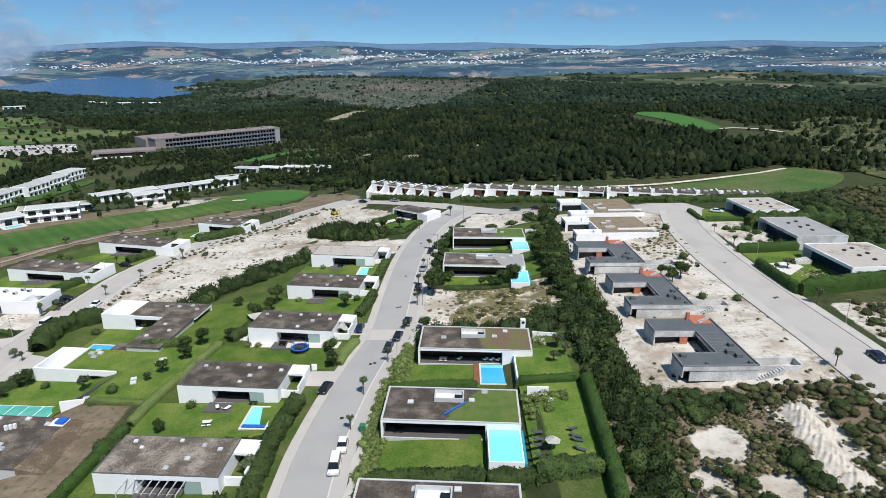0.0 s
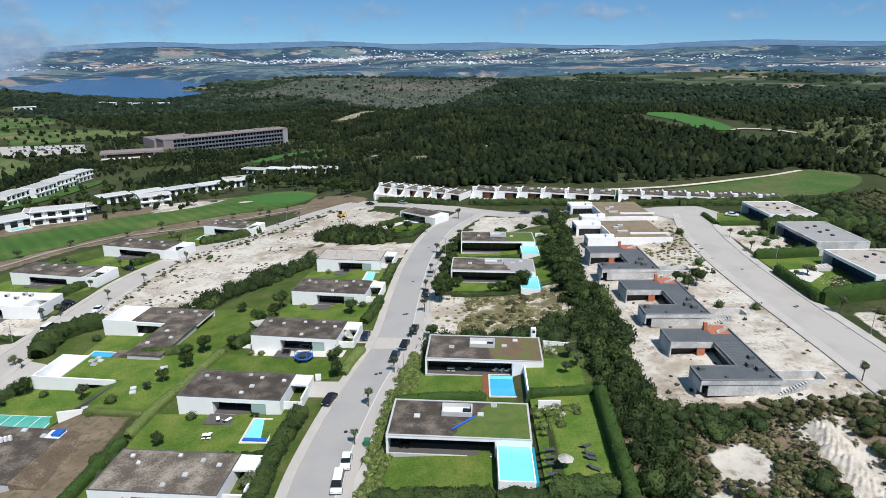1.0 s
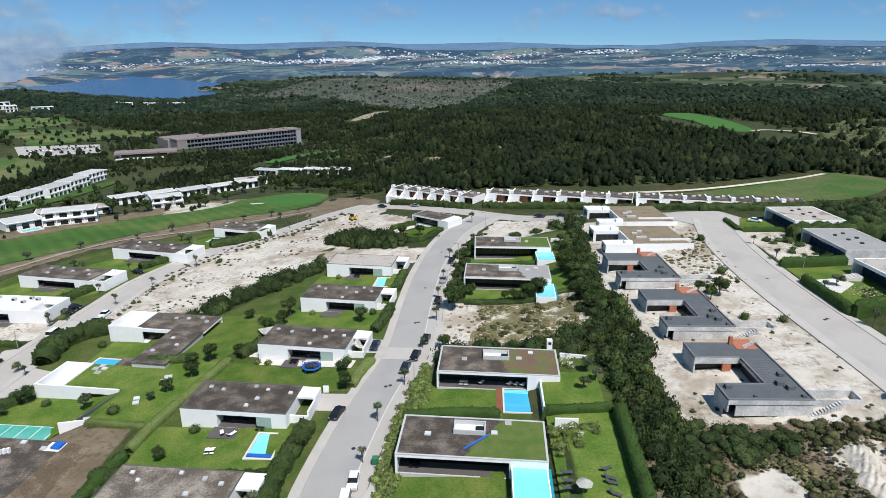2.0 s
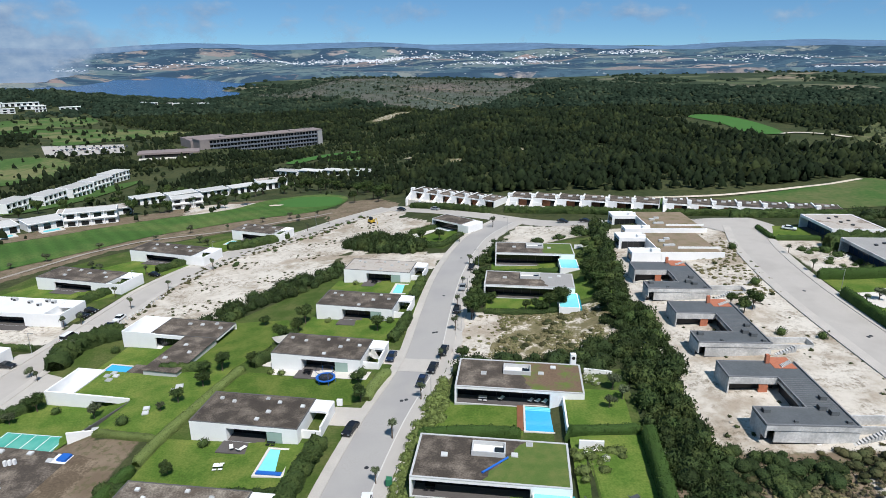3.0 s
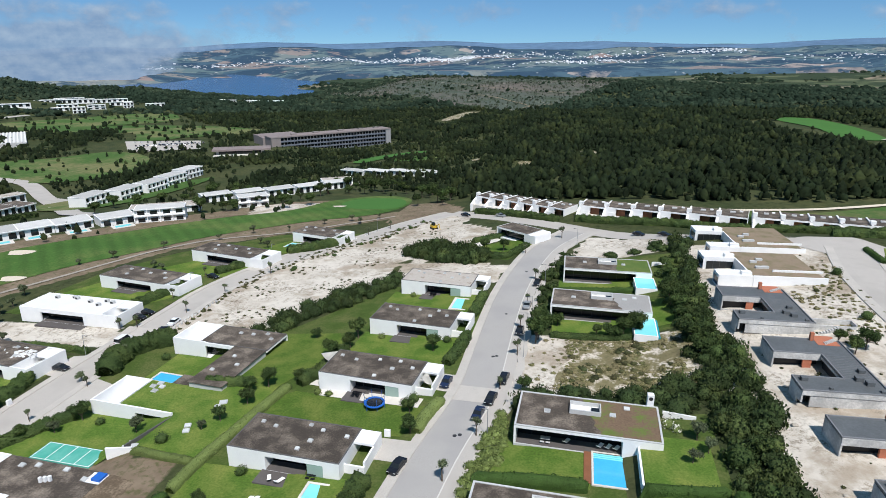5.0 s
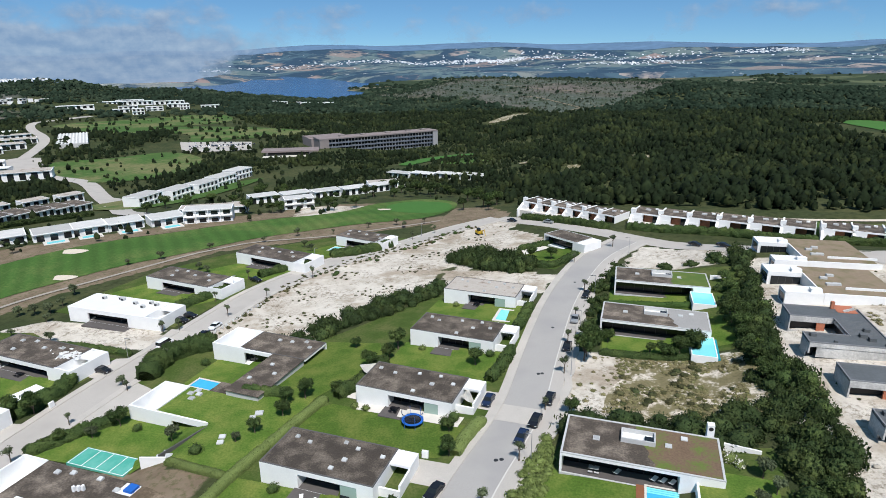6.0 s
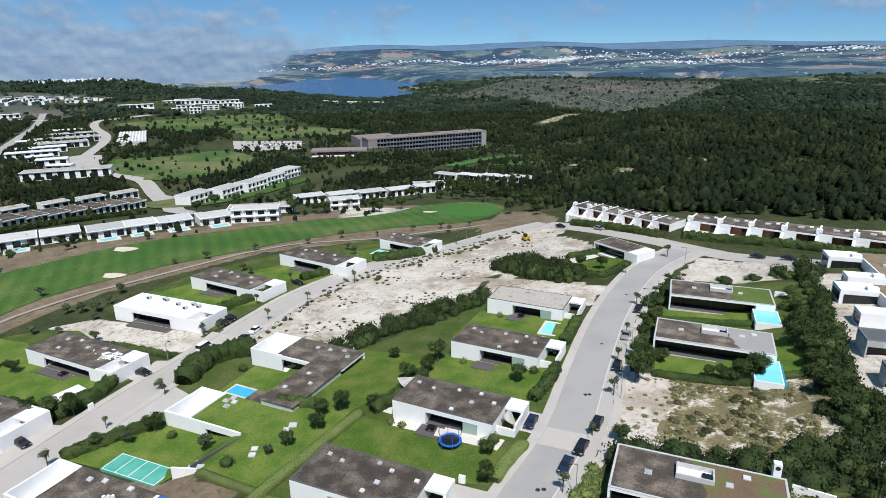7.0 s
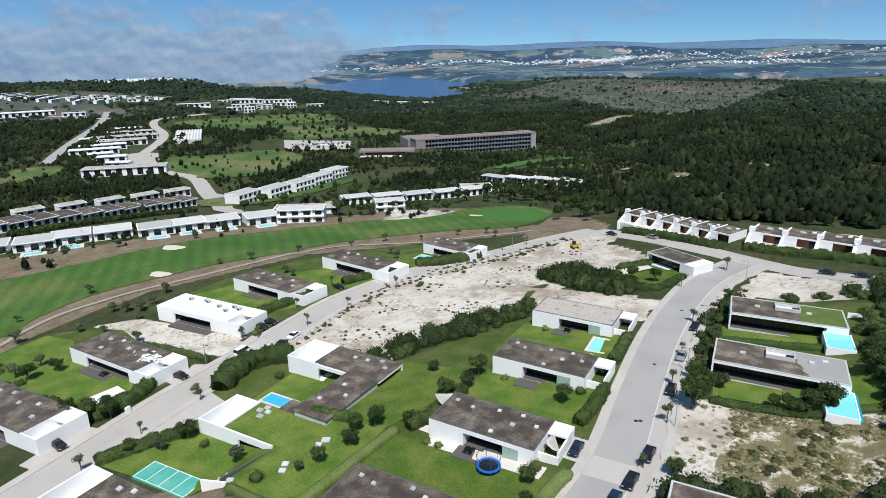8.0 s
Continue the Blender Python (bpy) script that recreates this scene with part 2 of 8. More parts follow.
# ---- building blocks ----
def box(bm, x0, x1, y0, y1, z0, z1):
    v = [bm.verts.new((x, y, z)) for z in (z0, z1) for y in (y0, y1) for x in (x0, x1)]
    for q in ((0, 2, 3, 1), (4, 5, 7, 6), (0, 1, 5, 4), (1, 3, 7, 5), (3, 2, 6, 7), (2, 0, 4, 6)):
        bm.faces.new([v[i] for i in q])
    return v


def part(name, bm, mat, parent=None, label=""):
    me = bpy.data.meshes.new(name)
    bm.to_mesh(me)
    bm.free()
    me.materials.append(mat)
    ob = new(name, me)
    ob.parent = parent
    return tagged(ob, label)


def slab(name, dims, mat, parent=None, label="", bevel=0.0):
    bm = bmesh.new()
    box(bm, *dims)
    if bevel:
        bmesh.ops.bevel(bm, geom=bm.edges[:], offset=bevel, segments=1, affect="EDGES")
    return part(name, bm, mat, parent, label)


def thing(name, m, label, category, group=""):
    ob = new(name)
    ob.matrix_world = m
    return tagged(ob, label, category, group)


# ---- ground ----
GX = (-250, -180, -100, -70, -63, -40, -20, 0, 13.8, 14.3, 20, 26, 38, 70, 100, 200)
GY = (60, 100, 116, 150, 200, 222, 260, 300, 400)
GZ = np.array((
    (-8, -6.5, -4.5, -3.8, -1.4, -0.8, 0.2, 1.8, 2.2, 4.2, 4.5, 4.9, 6.0, 8.5, 9.5, 11),
    (-8, -6.5, -4.5, -3.8, -1.2, -0.5, 0.7, 2.2, 2.4, 4.4, 4.7, 5.0, 7.4, 9.3, 10, 11),
    (-8.4, -6.7, -4.4, -3.7, -1.3, -0.4, 0.7, 2.3, 2.5, 2.8, 3.4, 4.6, 7.4, 9.5, 10.2, 11),
    (-9, -7, -4.3, -3.6, -2.8, -0.2, 0.8, 2.4, 2.6, 2.6, 2.8, 4.8, 7.6, 10, 10.5, 11.5),
    (-10, -7.5, -5, -3.8, -3.3, -1.5, 0.8, 2.2, 3.0, 3.1, 3.5, 5.0, 7.5, 10.2, 10.8, 12),
    (-11.5, -9, -6.2, -5, -4.5, -2.4, 0, 1.6, 2.2, 2.25, 2.6, 3.2, 4.2, 5.4, 6.2, 8),
    (-14, -11, -8, -6.5, -5.9, -3.5, -1, 1, 1.9, 1.95, 2.5, 3.4, 5, 6.5, 7.5, 8.5),
    (-17, -14, -11, -9.5, -8.8, -6.5, -4, -2, -0.8, -0.7, 0, 0.8, 2, 5, 6, 7),
    (-24, -22, -20, -18, -17.3, -15, -12, -10, -8.8, -8.7, -8, -6.8, -5, -3, -2, 0)))
FA = (-75, -47, -40, -25, -19, -12, 0, 15, 30, 60)                 # bearings
FR = (400, 600, 750, 950, 1150, 1400, 1640, 1900, 3000, 4200, 4700, 6000)       # distances
FZ = np.array((
    (-20, -21, -22, -24, -16, 4, 12, -40, -60, -20, 10, 10),
    (-21, -23, -24, -26, -18, -4, 3, -45, -62, -28, 30, 40),
    (-22, -24, -25, -30, -30, -28, -24, -66, -66, -30, 45, 60),
    (-20, -25, -28, -33, -38, -46, -56, -66, -66, -20, 80, 80),
    (-17, -31, -36, -33, -38, -38, -44, -52, -56, -14, 86, 85),
    (-14, -30, -31, -31, -27, -14, -7, -38, -50, -8, 84, 85),
    (-10, -13, -16, -31, -26, -14, -20, -38, -34, -2, 80, 85),
    (-6, -8, -9, -22, -20, -20, -29, -38, -26, 6, 84, 88),
    (-2, -3, -4, -14, -14, -19, -31, -34, -14, 22, 92, 95),
    (2, 3, 4, -5, -8, -16, -25, -28, -10, 30, 96, 100)))


def ground(x, y):
    """Height of the land, metres; x and y may be arrays."""
    x, y = np.asarray(x, float), np.asarray(y, float)
    rows = np.array([np.interp(x, GX, z) for z in GZ])
    yy = np.clip(y, GY[0], GY[-1])
    near = np.zeros_like(x)
    for i in range(len(GY) - 1):
        w = (yy - GY[i]) / (GY[i + 1] - GY[i])
        near = np.where((w >= 0) & (w <= 1), rows[i] * (1 - w) + rows[i + 1] * w, near)
    r, a = np.hypot(x, y - 10), np.degrees(np.arctan2(x, np.maximum(y - 10, 1e-3)))
    cols = np.array([np.interp(r, FR, z) for z in FZ])
    aa = np.clip(a, FA[0], FA[-1])
    far = np.zeros_like(x)
    for i in range(len(FA) - 1):
        w = (aa - FA[i]) / (FA[i + 1] - FA[i])
        s = w * w * (3 - 2 * w)
        far = np.where((w >= 0) & (w <= 1), cols[i] * (1 - s) + cols[i + 1] * s, far)
    far = far + 0.006 * np.clip(r - 700, 0, 2500) * np.sin(x / 310 + 1.3) * np.cos(y / 270 + x / 800)
    far = far + 15 * np.exp(-((a + 22) / 3.2) ** 2 - ((r - 2140) / 130) ** 2) + 10 * np.exp(-((a + 19) / 2.0) ** 2 - ((r - 1950) / 90) ** 2)   # wooded spit in the lagoon
    k = np.clip((r - 330) / 120, 0, 1)
    return near * (1 - k) + far * k


def gz(x, y):
    return float(ground(x, y))


def axis(lo, hi, step, far, grow):
    mid = list(np.arange(lo, hi + 0.1, step))
    out, d, up, down = step, step, [hi], [lo]
    while up[-1] < far:
        d *= grow
        up.append(up[-1] + d)
    d = step
    while down[-1] > -far:
        d *= grow
        down.append(down[-1] - d)
    return np.array(down[:0:-1] + mid + up[1:])


def sheet(name, xs, ys, height, mat):
    X, Y = np.meshgrid(xs, ys)
    co = np.stack([X.ravel(), Y.ravel(), height(X, Y).ravel()], 1)
    nx, ny = len(xs), len(ys)
    i = (np.arange(ny - 1)[:, None] * nx + np.arange(nx - 1)[None, :]).ravel()
    faces = np.stack([i, i + 1, i + nx + 1, i + nx], 1)
    me = bpy.data.meshes.new(name)
    me.from_pydata(co.tolist(), [], faces.tolist())
    me.materials.append(mat)
    me.polygons.foreach_set("use_smooth", [True] * len(faces))
    return new(name, me)


def inside(poly, x, y):
    """Which of the points lie in the polygon."""
    hit = np.zeros(np.shape(x), bool)
    for (ax, ay), (bx, by) in zip(poly, poly[1:] + poly[:1]):
        cross = ((ay > y) != (by > y)) & (x < (bx - ax) * (y - ay) / ((by - ay) or 1e-9) + ax)
        hit ^= cross
    return hit


SANDY = [[(-47, 205), (-40, 190), (-28, 199), (-24, 212), (-16, 222), (-26, 236), (-42, 246)], [(27, 84), (67, 84.5), (67, 160), (70, 196), (36, 196), (33, 150), (31, 110)], [(36, 69.5), (38, 74), (42, 76.2), (46, 75), (46, 69.5), (42, 67), (38, 67)], [(50.5, 61), (50.5, 80), (60, 81), (59.5, 70), (57, 60)], [(32, 61), (39, 61), (39, 67), (33, 67)], [(41, 58), (49, 58), (48, 65), (42, 64)],
         [(-89, 138), (-62, 139), (-58, 158), (-46, 168), (-43, 205), (-30, 250), (-42, 258), (-58, 238), (-82, 198), (-90, 170)],
         [(-7, 117), (24, 117), (25, 143), (-5, 141)], [(5, 193), (38, 193), (36, 206), (12, 216)], [(78, 150), (92, 152), (92, 176), (80, 180)],
         [(-143, 134), (-134, 142), (-100, 140), (-99, 131), (-112, 127)], [(-40, 176), (-14, 172), (-11, 186), (-30, 192), (-44, 190)], [(81, 50), (120, 50), (120, 116), (81, 116)],
         [(-128, 250), (-100, 258), (-100, 300), (-140, 290)]]
BROWN = [[(-72, 168), (-69, 168), (-54, 205), (-42, 232), (-45, 236), (-58, 212)], [(-86, 160), (-83.5, 160), (-80, 184), (-60, 216), (-63, 219), (-82, 190)], [(26, 46), (69, 46), (69, 87), (26, 85)], [(-83, 142), (-73, 141), (-66, 154), (-75, 160), (-81, 154)], [(-62, 176), (-55, 176), (-52, 190), (-60, 192)], [(57, 92), (64, 94), (65, 112), (58, 108)], [(56, 118), (64, 120), (66, 136), (60, 134)],[(-150, 100), (-153, 130), (-151, 158), (-140, 178), (-128, 204), (-98, 230), (-60, 260), (-62, 275), (-76, 264), (-96, 255), (-114, 240), (-130, 224), (-142, 200), (-154, 184), (-161, 169), (-168, 150), (-167, 130), (-164, 110)],
         [(-250, 150), (-212, 140), (-206, 152), (-200, 168), (-195, 182), (-189, 198), (-178, 218), (-168, 229), (-146, 254), (-118, 278), (-108, 306), (-128, 300), (-160, 262), (-185, 232), (-205, 205), (-222, 180)],
         [(-82, 62), (-54, 62), (-54, 92), (-66, 95), (-82, 90)], [(39, 76.5), (46, 77.5), (48.5, 72), (47.5, 66), (42, 65), (45, 71), (44, 75.5)], [(27, 60), (33, 60), (34, 70), (32, 80), (27, 84)], [(-42, 250), (-60, 240), (-66, 255), (-64, 290), (-50, 292), (-36, 270)]]


FELL_A, FELL_R = (-22, -19, -15, -9, -4.5, 0, 3.5, 5), (1640, 1420, 1260, 1060, 950, 1090, 1330, 1500)   # near edge of the felled hillside


def land_material():
    """Scrubby land: pale sand, brown earth and farmland by the zone attribute."""
    m = bpy.data.materials.new("land")
    m.use_nodes = True
    n, l = m.node_tree.nodes, m.node_tree.links
    b = n["Principled BSDF"]
    b.inputs["Roughness"].default_value, b.inputs["Specular IOR Level"].default_value = 0.95, 0.1
    geo, att = n.new("ShaderNodeNewGeometry"), n.new("ShaderNodeAttribute")
    att.attribute_name = "zone"
    sep = n.new("ShaderNodeSeparateColor")
    l.new(att.outputs["Color"], sep.inputs[0])

    def fac(scale, lo, hi, detail=5, rough=0.6):
        t, r = n.new("ShaderNodeTexNoise"), n.new("ShaderNodeMapRange")
        t.inputs["Scale"].default_value, t.inputs["Detail"].default_value, t.inputs["Roughness"].default_value = scale, detail, rough
        l.new(geo.outputs["Position"], t.inputs["Vector"])
        r.inputs["From Min"].default_value, r.inputs["From Max"].default_value = lo, hi
        l.new(t.outputs["Fac"], r.inputs["Value"])
        return r.outputs[0]

    def mix(f, a, c):
        x = n.new("ShaderNodeMix")
        x.data_type = "RGBA"
        l.new(f, x.inputs["Factor"])
        for key, v in (("A", a), ("B", c)):
            if isinstance(v, tuple):
                x.inputs[key].default_value = (*v, 1)
            else:
                l.new(v, x.inputs[key])
        return x.outputs["Result"]

    def ragged(zone_):
        """A zone with an uneven edge."""
        t, a, r = n.new("ShaderNodeTexNoise"), n.new("ShaderNodeMath"), n.new("ShaderNodeMapRange")
        t.inputs["Scale"].default_value, t.inputs["Detail"].default_value, t.inputs["Roughness"].default_value = 0.5, 6, 0.7
        l.new(geo.outputs["Position"], t.inputs["Vector"])
        l.new(zone_, a.inputs[0])
        l.new(t.outputs["Fac"], a.inputs[1])
        r.inputs["From Min"].default_value, r.inputs["From Max"].default_value = 0.85, 1.12
        l.new(a.outputs[0], r.inputs["Value"])
        return r.outputs[0]

    green = mix(fac(0.06, 0.4, 0.62), (0.042, 0.055, 0.022), (0.075, 0.08, 0.034))
    green = mix(fac(0.5, 0.45, 0.7), green, (0.03, 0.04, 0.016))
    sand = mix(fac(0.12, 0.40, 0.64), (0.61, 0.56, 0.485), (0.46, 0.405, 0.335))
    sand = mix(fac(0.06, 0.51, 0.62, 8, 0.7), sand, (0.37, 0.31, 0.24))
    litter = mix(fac(0.9, 0.47, 0.60, 8, 0.8), sand, (0.175, 0.14, 0.095))
    sand = mix(fac(0.13, 0.44, 0.60, 7, 0.75), sand, litter)
    sand = mix(fac(0.4, 0.57, 0.66, 8, 0.8), sand, (0.29, 0.24, 0.18))
    brown = mix(fac(0.15, 0.35, 0.65), (0.155, 0.115, 0.078), (0.24, 0.185, 0.13))
    brown = mix(fac(0.8, 0.5, 0.68), brown, (0.10, 0.10, 0.045))
    vor, ramp = n.new("ShaderNodeTexVoronoi"), n.new("ShaderNodeValToRGB")
    vor.inputs["Scale"].default_value = 0.0085
    l.new(geo.outputs["Position"], vor.inputs["Vector"])
    cells = n.new("ShaderNodeSeparateColor")
    l.new(vor.outputs["Color"], cells.inputs[0])
    l.new(cells.outputs[0], ramp.inputs[0])
    e = ramp.color_ramp.elements
    e[0].color, e[1].color = (0.030, 0.048, 0.024, 1), (0.26, 0.21, 0.15, 1)
    for p, c in ((0.45, (0.045, 0.06, 0.03, 1)), (0.6, (0.10, 0.12, 0.06, 1)), (0.8, (0.14, 0.14, 0.085, 1))):
        e.new(p).color = c
    farm = mix(fac(0.02, 0.45, 0.6), ramp.outputs[0], (0.035, 0.05, 0.028))
    out = mix(sep.outputs[1], green, farm)
    felled = mix(fac(0.005, 0.45, 0.6), (0.075, 0.092, 0.072), (0.135, 0.115, 0.10))
    felled = mix(fac(0.03, 0.50, 0.62, 8, 0.7), felled, (0.05, 0.066, 0.04))
    felled = mix(fac(0.045, 0.60, 0.66, 8, 0.7), felled, (0.26, 0.235, 0.20))
    out = mix(att.outputs["Alpha"], out, felled)
    out = mix(ragged(sep.outputs[2]), out, brown)
    out = mix(ragged(sep.outputs[0]), out, sand)
    l.new(out, b.inputs["Base Color"])
    t, bu = n.new("ShaderNodeTexNoise"), n.new("ShaderNodeBump")
    t.inputs["Scale"].default_value, t.inputs["Detail"].default_value = 1.2, 6
    l.new(geo.outputs["Position"], t.inputs["Vector"])
    bu.inputs["Strength"].default_value, bu.inputs["Distance"].default_value = 0.5, 0.3
    l.new(t.outputs["Fac"], bu.inputs["Height"])
    l.new(bu.outputs[0], b.inputs["Normal"])
    return m


def hazed_far_material():
    """Far country: fields, hedged parcels and dark woods, with distance haze mixed into every colour."""
    m = bpy.data.materials.new("hazed far country")
    m.use_nodes = True
    n, l = m.node_tree.nodes, m.node_tree.links
    b = n["Principled BSDF"]
    b.inputs["Roughness"].default_value, b.inputs["Specular IOR Level"].default_value = 1.0, 0.0
    geo, vor, ramp_ = n.new("ShaderNodeNewGeometry"), n.new("ShaderNodeTexVoronoi"), n.new("ShaderNodeValToRGB")
    vor.inputs["Scale"].default_value = 0.0042
    l.new(geo.outputs["Position"], vor.inputs["Vector"])
    cells = n.new("ShaderNodeSeparateColor")
    l.new(vor.outputs["Color"], cells.inputs[0])
    l.new(cells.outputs[0], ramp_.inputs[0])
    # the blue in these field and wood colours is painted haze
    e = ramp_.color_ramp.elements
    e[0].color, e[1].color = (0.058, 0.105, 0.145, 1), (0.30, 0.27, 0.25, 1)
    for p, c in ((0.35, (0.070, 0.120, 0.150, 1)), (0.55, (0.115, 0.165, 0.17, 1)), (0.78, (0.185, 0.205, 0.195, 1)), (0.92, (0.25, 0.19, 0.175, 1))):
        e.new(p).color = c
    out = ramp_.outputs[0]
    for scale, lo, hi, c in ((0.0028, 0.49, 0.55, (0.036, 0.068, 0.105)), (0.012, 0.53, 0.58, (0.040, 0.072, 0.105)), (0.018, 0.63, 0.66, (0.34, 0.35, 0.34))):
        t, r, x = n.new("ShaderNodeTexNoise"), n.new("ShaderNodeMapRange"), n.new("ShaderNodeMix")
        t.inputs["Scale"].default_value, t.inputs["Detail"].default_value, t.inputs["Roughness"].default_value = scale, 7, 0.62
        l.new(geo.outputs["Position"], t.inputs["Vector"])
        r.inputs["From Min"].default_value, r.inputs["From Max"].default_value = lo, hi
        l.new(t.outputs["Fac"], r.inputs["Value"])
        x.data_type = "RGBA"
        l.new(r.outputs[0], x.inputs["Factor"])
        l.new(out, x.inputs["A"])
        x.inputs["B"].default_value = (*c, 1)
        out = x.outputs["Result"]
    l.new(out, b.inputs["Base Color"])
    return m


def land(x, y):
    """The land with its humps on bare plots."""
    z = ground(x, y)
    k = inside([(30, 50), (64, 50), (64, 84), (30, 84)], x, y)
    return z + k * (0.5 * np.sin(x * 0.7 + y * 0.3) * np.sin(y * 0.55) - 0.4)


ground_ob = tagged(sheet("ground", axis(-270, 170, 2.0, 5200, 1.07), axis(40, 420, 2.0, 5200, 1.07), land, land_material()), kind="structure")
co = np.empty(len(ground_ob.data.vertices) * 3)
ground_ob.data.vertices.foreach_get("co", co)
co = co.reshape(-1, 3)
zone = np.zeros((len(co), 4), np.float32)
for k, polys in ((0, SANDY), (2, BROWN)):
    for poly in polys:
        zone[inside(poly, co[:, 0], co[:, 1]), k] = 1
gr, ga = np.hypot(co[:, 0], co[:, 1] - 10), np.degrees(np.arctan2(co[:, 0], np.maximum(co[:, 1] - 10, 1e-3)))
zone[:, 1] = np.clip((gr - 1500) / 300, 0, 1)
zone[(gr > np.interp(ga, FELL_A, FELL_R)) & (gr < 1660) & (ga > -21) & (ga < 5), 3] = 1
zone[(gr > 880) & (gr < 1380) & (ga < -49 + 2 * np.sin(gr / 40)) & (ga > -61), 3] = 1
ground_ob.data.attributes.new("zone", "FLOAT_COLOR", "POINT").data.foreach_set("color", zone.ravel())


def strip(name, line, width, mat, lift=0.05, offset=0.0, skirt=0.0, step=2.0, loose=0.0):
    """A band of that width draped on the land along a line of (x, y), set off to the right of it; skirt: depth of its side faces."""
    pts = [Vector(p) for p in smooth(line)]
    bm = bmesh.new()
    run = []
    for a, b in zip(pts, pts[1:]):
        n = max(1, round((b - a).length / step))
        run += [a.lerp(b, k / n) for k in range(n)]
    run.append(pts[-1])
    n = max(1, round(width / 1.6))
    last = None
    for i, p in enumerate(run):
        d = (run[min(i + 1, len(run) - 1)] - run[max(i - 1, 0)]).normalized()
        s = Vector((d.y, -d.x))
        row = []
        for k in range(n + 1):
            q = p + s * (offset + width * (k / n - 0.5) + (loose * math.sin(i * 1.7 + k) if k in (0, n) else 0))
            row.append(bm.verts.new((q.x, q.y, gz(q.x, q.y) + lift)))
        if skirt:
            row = [bm.verts.new(row[0].co - Vector((0, 0, skirt)))] + row + [bm.verts.new(row[-1].co - Vector((0, 0, skirt)))]
        if last:
            for k in range(len(row) - 1):
                bm.faces.new((last[k], last[k + 1], row[k + 1], row[k]))
        last = row
    return tagged(part(name, bm, mat), kind="structure")


def smooth(line, per=4, closed=False):
    """A curve through the points of the line."""
    p = [Vector(q) for q in line]
    p = [p[-1]] + p + [p[0], p[1]] if closed else [p[0] * 2 - p[1]] + p + [p[-1] * 2 - p[-2]]
    out = []
    for i in range(1, len(p) - 2):
        for k in range(per):
            t = k / per
            out.append(0.5 * (2 * p[i] + (p[i + 1] - p[i - 1]) * t + (2 * p[i - 1] - 5 * p[i] + 4 * p[i + 1] - p[i + 2]) * t * t + (3 * p[i] - p[i - 1] - 3 * p[i + 1] + p[i + 2]) * t ** 3))
    return out if closed else out + [p[-2]]


def patch(name, poly, mat, lift=0.07, rounded=False, step=3.0, level=None):
    """A sheet in the outline of the polygon, draped on the land, or flat at that level."""
    pts = smooth(poly, 4, True) if rounded else [Vector(p) for p in poly]
    bm = bmesh.new()
    bm.faces.new([bm.verts.new((p.x, p.y, 0)) for p in pts])
    for ax in (0, 1):
        lo, hi = min(p[ax] for p in pts), max(p[ax] for p in pts)
        for k in range(1, int((hi - lo) / step) + 1):
            co, no = Vector((0, 0, 0)), Vector((0, 0, 0))
            co[ax], no[ax] = lo + k * step, 1
            bmesh.ops.bisect_plane(bm, geom=bm.verts[:] + bm.edges[:] + bm.faces[:], plane_co=co, plane_no=no)
    bmesh.ops.triangulate(bm, faces=bm.faces[:])
    for v in bm.verts:
        v.co.z = (gz(v.co.x, v.co.y) if level is None else level) + lift
    bmesh.ops.recalc_face_normals(bm, faces=bm.faces[:])
    ob = part(name, bm, mat)
    if ob.data.polygons[0].normal.z < 0:
        ob.data.flip_normals()
    return tagged(ob, kind="structure")


# ---- roads and pavements ----
MAIN = ((-18, 45), (-18, 68), (-17.5, 80), (-15, 98), (-11, 118), (-10, 140), (-8.5, 165), (-5, 188), (0, 206), (8, 222))
WEST = ((-95, 55), (-95, 90), (-95, 110), (-94, 130), (-93, 150), (-92, 168), (-86, 188), (-77, 207), (-66, 224), (-55, 243), (-40, 260))
EAST = ((74, 50), (73, 90), (72, 110), (71, 130), (71, 150), (73, 172), (77, 190))
CROSS = ((-40, 260), (-15, 243), (8, 226), (30, 212), (50, 203), (77, 192))
strip("road_main", MAIN, 7.0, ASPHALT, 0.10, -0.4)
strip("pavement_main_west", MAIN, 1.7, PAVING, 0.24, -4.75, 0.4)
strip("parking_lane", MAIN, 2.3, PALEROAD, 0.11, 4.2)
strip("kerb_line", MAIN, 0.22, KERB, 0.14, 3.05)
strip("pavement_main_east", MAIN, 1.5, PAVING, 0.24, 6.1, 0.4, loose=0.25)
strip("road_west", WEST, 7.0, PALEROAD, 0.10)
strip("pavement_west_near", WEST, 1.6, PAVING, 0.22, 4.3, 0.4)
strip("pavement_west_far", WEST, 1.6, PAVING, 0.22, -4.3, 0.4)
strip("road_east", EAST, 8.4, PALEROAD, 0.10)
strip("pavement_east_near", EAST, 2.0, PAVING, 0.22, -5.2, 0.4)
strip("pavement_east_far", EAST, 2.0, PAVING, 0.22, 5.2, 0.4)
strip("road_cross", CROSS, 8, PALEROAD, 0.06)
patch("turning_place", [(70, 184), (84, 184), (86, 192), (82, 201), (68, 200), (64, 193)], PALEROAD, 0.12)
strip("raised_crossing", [(-15.2, 117.2), (-7.6, 116.0)], 5.0, PAVING, 0.14)
